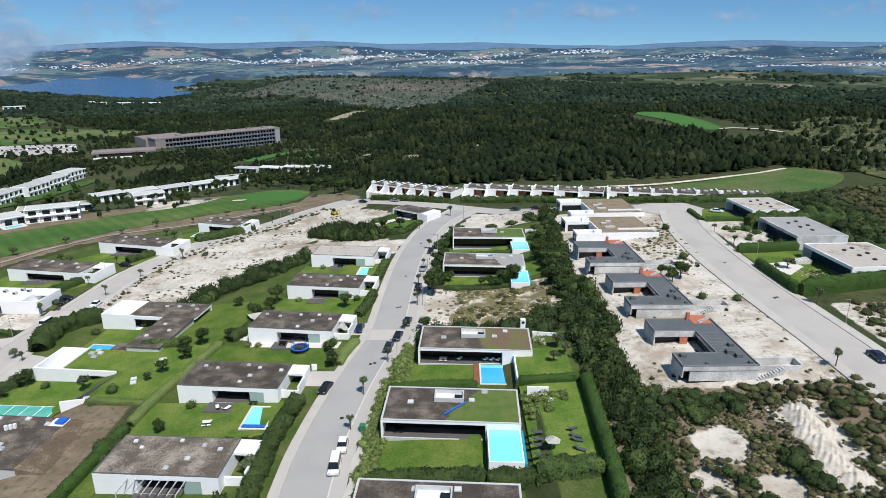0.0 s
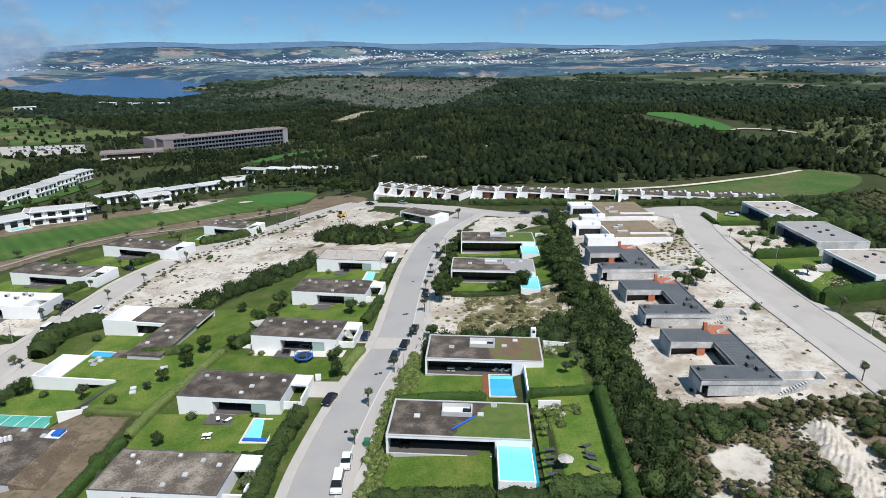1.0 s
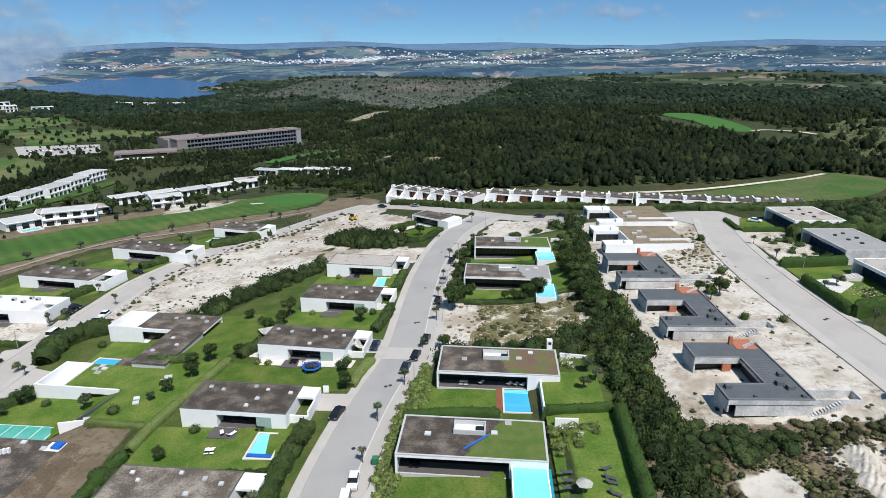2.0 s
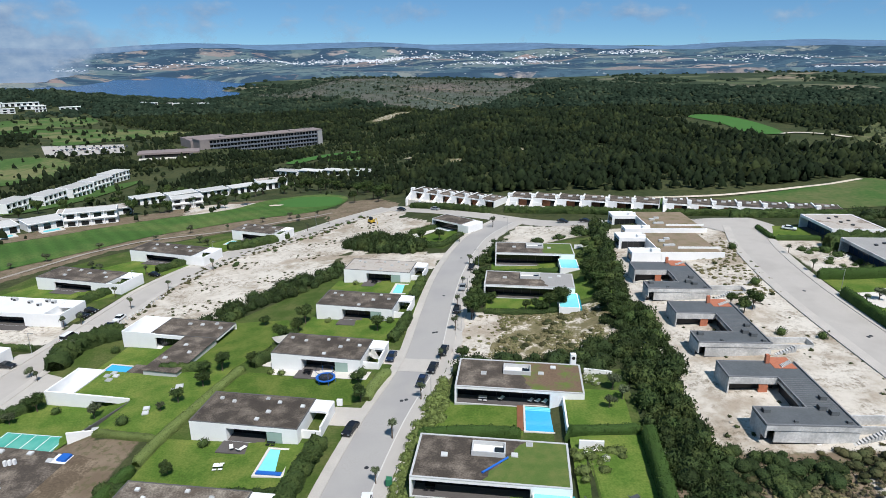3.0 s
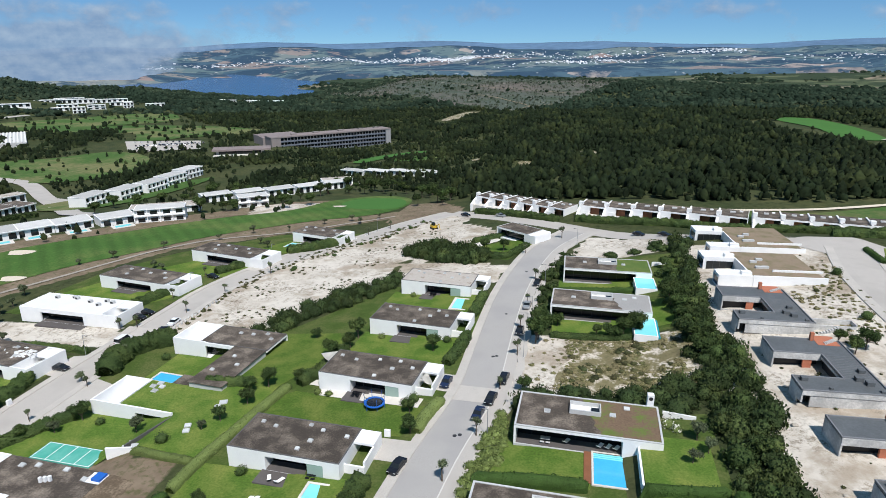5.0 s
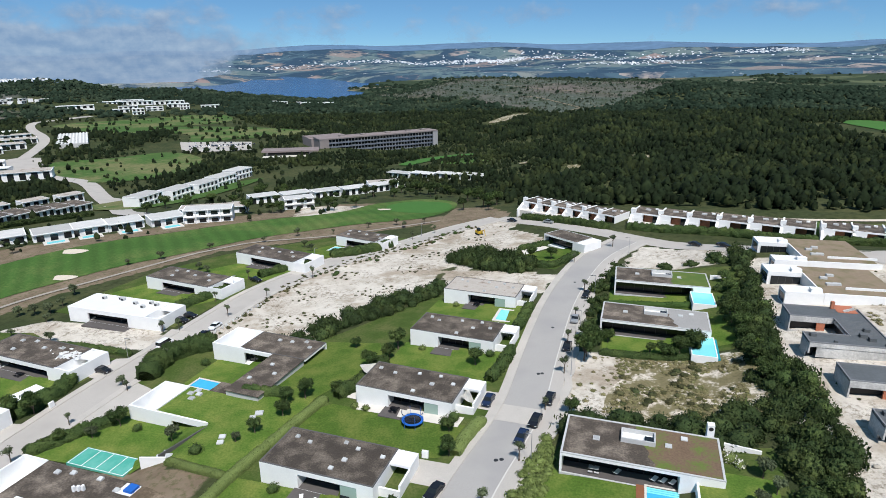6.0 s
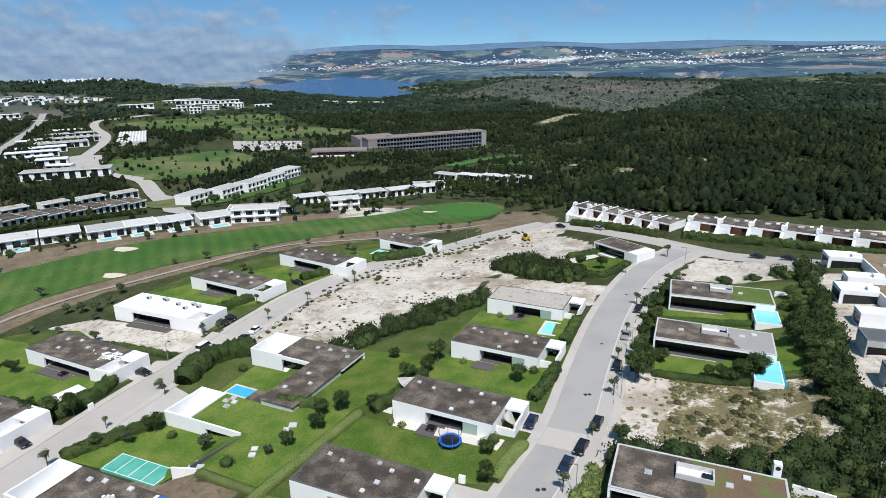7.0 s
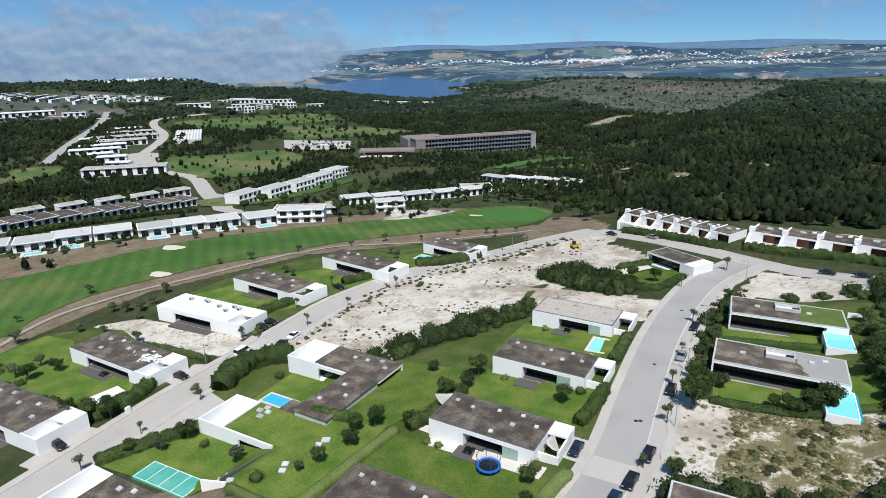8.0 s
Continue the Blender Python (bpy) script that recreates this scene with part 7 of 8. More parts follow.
def flower_bush(x, y, r):
    """Leafy bush set with large white blossoms."""
    b = thing("flowering_bush", pose(x, y, gz(x, y) + 0.05), "round garden bush covered with large white blossoms", "bush", "flowering bushes")
    v, f = bush(r, r * 1.5, 110, 0.16)
    o = new("leaves", mesh_of("leaves", v, f, LIGHTLEAF))
    o.parent = b
    v, f = lump(2, r * 0.86, r * 0.86, r * 0.72, 0.1)
    o = new("blossoms", mesh_of("blossoms", *tufts(surface(v, f, 70, 0.2), 0.17), CANVAS))
    o.parent = b


for x, y, r in ((19.6, 108.2, 1.1), (20.6, 106.9, 0.8), (16.4, 86.6, 0.8), (17.8, 87.4, 0.7), (18.6, 85.2, 0.6), (-17.6, 146.2, 0.8), (-17.2, 148.0, 0.7), (-21.4, 152.0, 0.6)):
    flower_bush(x, y, r)
# small excavator beside the unfinished plots
dig = thing("excavator", pose(-42.6, 234.8, gz(-42.6, 234.8), 0, 0, 40), "small yellow excavator parked by the cross street", "excavator")
W(dig, "track", -1.0, -0.6, -1.3, 1.3, 0, 0.6, TYRE)
W(dig, "track", 0.6, 1.0, -1.3, 1.3, 0, 0.6, TYRE)
W(dig, "body", -0.9, 0.9, -1.0, 1.3, 0.6, 1.5, YELLOW)
W(dig, "cab", -0.8, 0.1, -0.9, 0.5, 1.5, 2.5, GLASS)
o = new("arm", mesh_of("arm", *cone((0.3, -0.9, 1.2), (0.3, -3.2, 2.6), 0.2, 0.14, 6), YELLOW))
o.parent = dig
o = new("bucket_arm", mesh_of("bucket_arm", *cone((0.3, -3.2, 2.6), (0.3, -4.2, 0.5), 0.14, 0.1, 6), YELLOW))
o.parent = dig


# ---- buildings farther off ----
def block(name, cx, cy, rot, w, d, h, floors, label, group, bays=0, z=None, cover=None, wall=None):
    """A plain white flat-roofed block with a window in each bay and floor of its front."""
    z = gz(cx, cy) if z is None else z
    wall = wall or WHITE
    v = thing(name, pose(cx, cy, z, 0, 0, rot), label, "house", group)
    x, y, fh = w / 2, d / 2, h / floors
    W(v, "wall", -x, x, -y + 1.0, y, -4, h - 0.3, wall)
    W(v, "roof", -x - 0.1, x + 0.1, -y, y, h - 0.3, h, wall)
    W(v, "roof_cover", -x + 0.3, x - 0.3, -y + 0.3, y - 0.3, h, h + 0.06, cover or GREYROOF)
    n = bays or max(2, round(w / 4))
    for k in range(floors):
        if k:
            W(v, "balcony", -x, x, -y, -y + 1.0, fh * k - 0.15, fh * k + 0.15, wall)
        for i in range(n):
            a = -x + w * i / n
            W(v, "window", a + w / n * 0.25, a + w / n * 0.8, -y + 0.94, -y + 1.0, fh * k + 0.5, fh * (k + 1) - 0.9, GLASS)
            if floors > 1:
                W(v, "fin", a - 0.15, a + 0.15, -y, -y + 1.0, fh * k + 0.15, fh * (k + 1) - 0.3, wall)
    return v


A_LABEL = "white two-storey terrace block with dark window bays"
for k in range(5):
    t = k / 4
    block("apartment_block", -241 + 3 * math.sin(k), 300 + 94 * t, 88 - 4 * t, 18, 11, 6.4, 2, A_LABEL, "apartment blocks", 5)
block("apartment_block", -166, 252, 28, 20, 9, 6.2, 2, A_LABEL + " above the fairway", "apartment blocks", 4)
block("apartment_block", -176, 270, 28, 30, 9, 3.6, 1, "long white single-storey block with a pale roof", "apartment blocks", 6, None, PALEROOF)
for k in range(5):
    t = k / 4
    block("row_block", -172 + 47 * t, 306 + 50 * t, 46, 15, 9, 4.4, 1, "white single-storey row house among trees", "row blocks", 4)
block("row_block", -142, 288, 36, 14, 8, 5.6, 2, "white two-storey house beside the golf green", "row blocks", 3)
for k in range(4):
    block("row_block", -130 + 17 * k, 405 - 3.5 * k, -12, 16, 8, 3.6, 1, "white single-storey row house among trees", "row blocks", 4)
block("row_block", -128, 366, 30, 18, 9, 4.2, 1, "white flat-roofed house among trees", "row blocks", 4, None, PALEROOF)
for k in range(8):
    t = k / 7
    x, y = -247 + 62 * t + 2 * math.sin(k * 2), 169 + 76 * t
    block("garden_villa", x, y, 52, 13.8, 12, 3.8, 1, "white single-storey villa facing the fairway", "fairway villas", 3)
    c, s = math.cos(radians(52)), math.sin(radians(52))
    if k != 3:
        pool(x + 10.5 * s, y - 10.5 * c, 52, 6.0, 3.2, "small turquoise pool on white paving by the fairway", 1.2, 0.3, None, PALEWATER)
for k in range(10):
    t = k / 9
    block("row_block", -279 + 14 * t, 188 + 90 * t, 80, 10.4, 15, 4.2, 1, "white row house with a dark roof", "dark-roofed row", 3, None, GRAVEL)
for k in range(6):
    t = k / 5
    block("garden_villa", -314 + 20 * t, 205 + 98 * t, 72, 13, 9, 4.6, 1, "white detached villa with a flat pale roof", "hillside villas", 3, None, PALEROOF)
R_LABEL = "low white flat-roofed resort building among trees"
for cx, cy, rot, w, d, h in ((-512, 416, 50, 40, 13, 5), (-531, 440, 52, 40, 14, 5), (-540, 470, 54, 42, 16, 5.5), (-573, 500, 50, 62, 16, 5), (-452, 386, 46, 22, 12, 6), (-396, 352, 40, 56, 15, 6), (-606, 534, 52, 46, 14, 5),
                            (-640, 560, 48, 30, 14, 5), (-486, 402, 56, 20, 12, 4.5), (-425, 370, 30, 18, 10, 5), (-560, 462, 48, 22, 12, 5), (-590, 476, 52, 26, 12, 4.5)):
    block("resort_house", cx, cy, rot, w, d, h, 1, R_LABEL, "resort houses", max(3, round(w / 7)), None, PALEROOF if w > 40 else WHITEROOF)
for cx, cy, rot, w, d, h, fl in ((-799, 822, 44, 52, 14, 5, 1), (-822, 955, 30, 88, 16, 6, 1), (-697, 837, 42, 17, 14, 9, 2), (-712, 892, 40, 26, 12, 7, 2), (-684, 930, 38, 15, 12, 9, 2), (-838, 984, 36, 46, 14, 6, 1), (-768, 994, 38, 58, 14, 6, 1), (-740, 850, 44, 24, 12, 5, 1), (-770, 900, 40, 30, 12, 5, 1), (-720, 960, 36, 34, 12, 6, 1), (-660, 965, 34, 30, 12, 6, 1)):
    block("far_house", cx, cy, rot, w, d, h, fl, "white far-off house at the wood's edge", "far houses", max(3, round(w / 8)), None, WHITEROOF)
for k in range(9):
    t = k / 8
    block("far_house", -655 + 108 * t + 6 * math.sin(k * 2.3), 1162 + 48 * t + 8 * math.cos(k * 1.9), 28, 11 + 3 * (k % 3), 9, 4.5, 1, "white far-off house in a row among trees", "far houses", 2, None, WHITEROOF)
block("warehouse", -925, 612, 62, 96, 24, 6, 1, "long white flat-roofed shed beside the wood", "sheds", 12, None, WHITEROOF)
block("warehouse", -858, 652, 54, 30, 12, 5, 1, "white flat-roofed shed beside the road", "sheds", 4, None, WHITEROOF)
for k in range(13):
    t = k / 12
    block("terrace_row", -1160 + 215 * t + 5 * math.sin(k * 3), 738 + 40 * t + 12 * math.sin(k * 1.7), 112 + 14 * t, 64 - 18 * t + 10 * math.sin(k * 2.1), 6, 4, 1, "long white terrace climbing the bare hillside", "hillside terraces", 9, None, WHITEROOF)
for k in range(26):
    block("hillside_house", -1040 + 6.2 * k + 9 * math.sin(k * 2.9), 792 + 22 * math.sin(k * 5.3) + 1.6 * k, 60 + 40 * (k % 3), 11 + 3 * (k % 2), 8, 4.4, 1, "small pale house on the bare hillside", "hillside houses", 2, None, PALEROOF)
gh = thing("glasshouse", pose(-517, 531, gz(-517, 531), 0, 0, 134), "long pale shed with a striped roof", "shed")
W(gh, "wall", -46, 46, -13.4, 13.4, -2, 4, GREYRENDER)
for k in range(9):
    W(gh, "roof_panel", -46, 46, -13.3 + 3.0 * k, -11.9 + 3.0 * k, 4, 4.6, WHITEROOF)


def hotel():
    v = thing("hotel", pose(-211, 589, -32, 0, 0, 45), "long grey-brown hotel block with rows of dark balconies", "hotel")
    x, d, fh, top = 62, 17, 3.7, 15.9
    W(v, "wall", -x, x, 1.6, d, -8, top - 1.0, HOTELWALL)
    W(v, "roof", -x - 0.3, x + 0.5, -0.2, d + 0.4, top - 1.0, top, HOTELWALL)
    W(v, "roof_cover", -x + 0.3, x, 0.4, d, top, top + 0.1, HOTELROOF)
    W(v, "end_wall", x - 5, x + 0.4, 0, 1.6, -8, top - 1.0, HOTELFIN)
    W(v, "end_wall", -x, -x + 9, 0, 1.6, -8, top - 1.0, HOTELWALL)
    n, a0, a1 = 34, -x + 9, x - 5
    step = (a1 - a0) / n
    for k in range(4):
        z = fh * k + 0.1
        W(v, "balcony", a0, a1, -0.3, 1.6, z - 0.5, z + 0.75, HOTELBAND)
        for i in range(n):
            a = a0 + step * i
            W(v, "window", a + 0.15, a + step - 0.12, 1.5, 1.6, z + 0.75, z + fh - 0.6, GLASS)
            W(v, "fin", a - 0.1, a + 0.12, 0.3, 1.6, z + 0.75, z + fh - 0.5, HOTELFIN)
    for lx in (-40, -18, 8, 30, 47):
        W(v, "roof_plant", lx, lx + 5, 6, 10, top + 0.1, top + 1.3, HOTELWALL)
    b = W(v, "side_wing", -x - 2, -x + 36, 28, 44, -8, top - 1.6, HOTELWALL)
    slab("wing_roof", (-x - 2, -x + 36, 28, 44, top - 1.6, top - 1.4), HOTELROOF, b)
    b = W(v, "link_wing", -x - 2, -x + 9, d + 0.4, 28, -8, top - 2.2, HOTELWALL)
    slab("wing_roof", (-x - 2, -x + 9, d + 0.4, 28, top - 2.2, top - 2.0), HOTELROOF, b)
    return v


hotel()
cl = thing("clubhouse", pose(-262, 503, -23.5, 0, 0, 24), "low clubhouse under a wide grey-brown roof", "clubhouse")
W(cl, "wall", -20, 18, -6, 6, -4, 3.2, HOTELFIN)
W(cl, "window", -18, 16, -6.15, -6.02, 0.4, 3.0, GLASS)
W(cl, "roof", -23, 24, -9, 8, 3.2, 4.6, HOTELROOF)
W(cl, "terrace", -22, 26, -14, -6, -4, 0.2, PALESTONE)
patch("car_park", [(-360, 490), (-410, 553), (-344, 576), (-312, 523)], PALEROAD, 0.6, False, 8)
for k in range(26):
    u, w = 0.12 + 0.78 * (k % 9) / 8, (0.2, 0.5, 0.82)[k // 9]
    x, y = -360 + 48 * u - 48 * w + 6 * u * w, 490 + 33 * u + 63 * w - 12 * u * w
    copy_thing((BLACKCAR, WHITECAR, SILVERCAR, BLUECAR)[(k * 7) % 4], pose(x, y, gz(x, y) + 0.62, 0, 0, 40 + 180 * (k % 2)))
ESTATE = ((-205, 258), (-225, 268), (-243, 284), (-286, 318), (-334, 356), (-372, 366), (-409, 381), (-446, 402), (-477, 441), (-531, 508), (-583, 558), (-660, 615), (-715, 668), (-712, 705), (-717, 765))
strip("estate_road", ESTATE, 10, PALEROAD, 0.5, step=5)
patch("forecourt", [(-395, 372), (-420, 372), (-470, 408), (-478, 432), (-450, 436), (-420, 402)], PALEROAD, 0.45, True, 8)
patch("forecourt", [(-250, 284), (-268, 300), (-282, 318), (-262, 312), (-240, 290)], PALEROAD, 0.42, True, 6)
AVENUE = ((-500, 362), (-544, 403), (-624, 480), (-700, 556), (-793, 648), (-850, 700))
strip("avenue", AVENUE, 9, ASPHALT, 0.5, step=6)
strip("service_road", ((-880, 628), (-840, 642), (-793, 648), (-740, 660)), 9, PALEROAD, 0.55, step=6)
strip("estate_lane", ((-185, 296), (-160, 312), (-135, 338), (-110, 362), (-95, 385)), 7, PALEROAD, 0.5, -11, step=5)

for line in ([(-263, 186), (-255, 215), (-248, 245), (-238, 262)], [(-302, 205), (-294, 250), (-285, 288)], [(-330, 215), (-322, 250), (-314, 285), (-308, 310)]):
    hedge(line, 4, 2.2, DARKLEAF, "dense dark green hedge of pines between the villa rows", 0.4, 0.3)

# ---- woods ----
CLEAR = [[(-426, 419), (-370, 360), (-320, 355), (-290, 400), (-305, 445), (-339, 485), (-385, 495), (-405, 450)], [(-640, 600), (-460, 610), (-400, 545), (-330, 600), (-310, 690), (-420, 720), (-560, 870), (-690, 780), (-700, 680)], [(172, 690), (175, 640), (195, 570), (205, 440), (280, 430), (275, 600), (225, 690)],
         [(-295, 470), (-235, 475), (-235, 520), (-280, 520)], [(-620, 545), (-500, 400), (-440, 372), (-370, 335), (-360, 350), (-430, 410), (-480, 460), (-580, 575)], [(-130, 440), (-95, 440), (-90, 475), (-130, 470)], [(-480, 290), (-430, 290), (-440, 330), (-465, 362), (-498, 345)],
         [(-420, 480), (-300, 510), (-335, 590), (-430, 560)], [(-570, 575), (-465, 480), (-450, 510), (-560, 600)], [(-860, 810), (-670, 810), (-640, 1000), (-860, 1010)], [(-660, 1145), (-530, 1190), (-540, 1225), (-670, 1180)],
         [(-960, 560), (-830, 600), (-830, 670), (-960, 660)], [(-1200, 660), (-1000, 650), (-870, 790), (-900, 880), (-1200, 860)], [(-1160, 600), (-960, 540), (-800, 700), (-900, 760)]]
SETTLED = [[(-330, 100), (-150, 100), (-120, 290), (-60, 285), (-70, 330), (-120, 370), (-180, 330), (-215, 400), (-262, 400), (-262, 290), (-330, 310)]]
GROVES = [[(-322, 190), (-330, 235), (-318, 300), (-345, 345), (-400, 352), (-450, 372), (-500, 380), (-430, 285), (-420, 200)]]


def near_line(line, x, y):
    """Distance to the nearest piece of a line."""
    best = np.full(np.shape(x), 1e9)
    for (ax, ay), (bx, by) in zip(line, line[1:]):
        dx, dy = bx - ax, by - ay
        t = np.clip(((x - ax) * dx + (y - ay) * dy) / (dx * dx + dy * dy), 0, 1)
        best = np.minimum(best, np.hypot(x - ax - t * dx, y - ay - t * dy))
    return best


def wooded(x, y):
    """How densely trees stand there, 0 to 1."""
    r, a = np.hypot(x, y - 10), np.degrees(np.arctan2(x, np.maximum(y - 10, 1e-3)))
    edge = np.interp(x, (-400, -330, -120, -70, -35, 15, 55, 100, 160, 200, 260), (150, 320, 330, 335, 284, 275, 256, 257, 289, 250, 200))
    d = np.where(y > edge, 1.0, 0.0)
    d = np.where((x < -45) & (y < 640) & (r < 660), d * 0.8, d)
    d = np.where((x > 200) & (y < 420), d * 0.45, d)
    d = np.where((r > np.interp(a, FELL_A, FELL_R)) & (r < 1660) & (a > -21) & (a < 5), 0.04, d)
    for p in SETTLED:
        d = np.where(inside(p, x, y), 0.05, d)
    for p in GROVES:
        d = np.where(inside(p, x, y), 1.0, d)
    for p in CLEAR:
        d = np.where(inside(p, x, y), 0.055, d)
    d = np.where(near_line(((234, 700), (240, 600), (232, 535), (222, 480)), x, y) < 22, 0.0, d)
    d = np.where(inside([(185, 262), (235, 262), (420, 560), (400, 630), (310, 560), (238, 405)], x, y), 0.12, d)
    d = np.where(near_line(((-147, 800), (-124, 965)), x, y) < 16, 0.0, d)
    d = np.where(inside(FAIR, x, y), 0.0, d)
    d = np.where(near_line(((-147, 440), (-130, 520), (-112, 546)), x, y) < 13, 0.0, d)
    d = np.where(near_line(((-222, 392), (-205, 430)), x, y) < 20, 0.03, d)
    for px, py, pr in ((22, 466, 6), (-20, 421, 5), (-56, 452, 3)):
        d = np.where((np.abs(x - px - 0.1 * (y - py)) < pr + 2) & (y > py - 26) & (y < py + 8), 0.0, d)
    side = near_line(AVENUE, x - 12, y + 10)
    d = np.where((side < 8) & (y > 395) & (y < 640), 1.0, d)
    d = np.where((near_line(AVENUE, x, y) < 8) | (near_line(ESTATE, x, y) < 10), 0.0, d)
    c, q = math.cos(radians(45)), math.sin(radians(45))
    u, w = (x + 211) * c + (y - 589) * q, -(x + 211) * q + (y - 589) * c      # along the hotel, and behind its front
    d = np.where((np.abs(u) < 66) & (w < 0) & (w > -5), 0.0, d)
    return np.where((np.abs(u) < 72) & (w >= 0) & (w < 48), 0.0, d)


def tall(x, y):
    """How high trees grow there: low in the parkland, uneven in the woods."""
    r = np.hypot(x, y - 10)
    park = np.where((x < -45) & (y < 640) & (r < 660), 0.72, 1.0)
    park = np.where((np.abs(x + y - 378) < 110) & (y - x > 740) & (y - x < 805), 0.5, park)      # low shrubs below the hotel
    return park * (1 + 0.22 * np.sin(x / 17 + 0.7 * np.sin(y / 13)) * np.sin(y / 21 + 1))


def wood(name, r0, r1, spacing, kinds, scale, mat, label, sector=(-62, 41), where=wooded):
    a0, a1 = radians(sector[0]), radians(sector[1])
    n = int((a1 - a0) / 2 * (r1 * r1 - r0 * r0) / spacing ** 2)
    a, r = rng.uniform(a0, a1, n), np.sqrt(rng.uniform(r0 * r0, r1 * r1, n))
    x, y = r * np.sin(a), 10 + r * np.cos(a)
    patchy = 0.8 + 0.5 * np.sin(x / 23 + 1) * np.sin(y / 31) + 0.3 * np.sin(x / 9 + y / 14)
    keep = (rng.uniform(size=n) < where(x, y) * np.clip(patchy, 0.4, 1)) & (ground(x, y) > -58)
    x, y = x[keep], y[keep]
    z, grow = ground(x, y), tall(x, y)
    which = rng.integers(len(kinds), size=len(x))
    vs, fs, base = [], [], 0
    for k, (v, f) in enumerate(kinds):
        sel = which == k
        m = int(sel.sum())
        if not m:
            continue
        s = scale * grow[sel][:, None, None] * rng.choice((0.55, 0.8, 1.0, 1.1, 1.4), (m, 1, 1)) * rng.uniform(0.85, 1.15, (m, 1, 1))
        t = rng.uniform(0, 6.28, m)
        c, d = np.cos(t)[:, None], np.sin(t)[:, None]
        w = np.stack([v[None, :, 0] * c - v[None, :, 1] * d, v[None, :, 0] * d + v[None, :, 1] * c, np.broadcast_to(v[None, :, 2], (m, len(v)))], 2) * s
        w += np.stack([x[sel], y[sel], z[sel] - 0.5], 1)[:, None, :]
        vs.append(w.reshape(-1, 3))
        fs.append((f[None] + (np.arange(m) * len(v))[:, None, None]).reshape(-1, 3) + base)
        base += m * len(v)
    ob = new(name, mesh_of(name, np.concatenate(vs), np.concatenate(fs), mat))
    return tagged(ob, label, "woodland", kind="stuff")


def pine(n, size, low=1.0, spread=2.1, high=2.5):
    """A forest tree's crown, rough and open below, close above its neighbours, with n leaf sprays on it."""
    a, f = lump(1, spread * rng.uniform(0.8, 1.2), spread * rng.uniform(0.8, 1.2), high * rng.uniform(0.75, 1.3), 0.36)
    f = f[a[f].mean(1)[:, 2] > high * 0.35]
    a = a + (0, 0, low)
    return join([(a, f)] + ([tufts(surface(a, f, n, 0.4), size)] if n else []))


wood("pine_wood", 235, 560, 2.8, [pine(12, 0.55) for _ in range(10)], 0.76, PINE, "dense dark green pine wood on the hill")
wood("pine_wood", 560, 1000, 3.9, [pine(1, 0.9) for _ in range(10)], 0.88, PINE, "dense dark green pine wood beyond the estate")
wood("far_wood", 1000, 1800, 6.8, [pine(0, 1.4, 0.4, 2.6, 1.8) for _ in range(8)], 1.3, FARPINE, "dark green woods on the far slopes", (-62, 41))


def coppices(x, y):
    r, a = np.hypot(x, y - 10), np.degrees(np.arctan2(x, y - 10))
    spit = ((np.abs(a + 22) < 5) & (r < 2260)) | ((a > 3) & (r < 1960))
    return wooded(x, y) * np.where((np.sin(x / 90 + 2) + np.sin(y / 70 + x / 200) + 0.6 * np.sin(x / 37) > 0.7) | spit, 1.0, 0.05)


wood("far_wood", 1800, 3000, 17, [pine(0, 2.0, 0.3, 3.6, 1.8) for _ in range(3)], 1.7, FARPINE, "scattered dark woods in the hazed far country", (-62, 41), coppices)



def felled_part(x, y):
    r, a = np.hypot(x, y - 10), np.degrees(np.arctan2(x, np.maximum(y - 10, 1e-3)))
    return np.where((r > np.interp(a, FELL_A, FELL_R)) & (r < 1660) & (a > -21) & (a < 5), 0.8, 0.0)


wood("brushwood", 950, 1660, 8.0, [pine(3, 1.0) for _ in range(4)], 0.5, BRUSH, "grey-green brushwood on the felled hillside", (-22, 6), felled_part)

# ---- lagoon, far country, clouds ----
bm = bmesh.new()
bm.faces.new([bm.verts.new((r * math.sin(radians(a)), r * math.cos(radians(a)), -60)) for r, a in ((1500, -70), (1500, -6), (3900, -6), (3900, -40), (3900, -70))][::-1])
lag = tagged(part("water", bm, LAGOON), kind="structure")
if lag.data.polygons[0].normal.z < 0:
    lag.data.flip_normals()


def backdrop_sheet(name, az, rr, height, mat):
    A, R = np.meshgrid(np.radians(az), rr)
    X, Y = R * np.sin(A), 10 + R * np.cos(A)
    co_ = np.stack([X, Y, height(X, Y, A, R)], 2).reshape(-1, 3)
    nx = len(az)
    i = (np.arange(len(rr) - 1)[:, None] * nx + np.arange(nx - 1)[None, :]).ravel()
    me = bpy.data.meshes.new(name)
    me.from_pydata(co_.tolist(), [], np.stack([i, i + 1, i + nx + 1, i + nx], 1).tolist())
    me.materials.append(mat)
    me.polygons.foreach_set("use_smooth", [True] * len(me.polygons))
    return tagged(new(name, me), kind="structure")


def far_height(X, Y, A, R):
    z = ground(X, Y)
    z = z + 16 * np.clip((z + 63) / 5, 0, 1)
    hills = 5 * np.sin(A * 23 + R / 400) + 4 * np.sin(A * 51 + 2 + R / 230) + 3 * np.sin(A * 97 + R / 120)
    return z + hills * np.clip((R - 2500) / 900, 0, 1) * np.clip((4850 - R) / 600, 0.25, 1) - np.clip((2600 - R) / 150, 0, 1) * 60


backdrop_sheet("backdrop", np.linspace(-80, 66, 300), np.arange(2450, 4560, 150), far_height, hazed_far_material())
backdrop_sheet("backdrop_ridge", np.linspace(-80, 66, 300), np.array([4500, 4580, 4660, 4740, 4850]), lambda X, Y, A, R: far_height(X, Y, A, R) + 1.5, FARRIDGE)

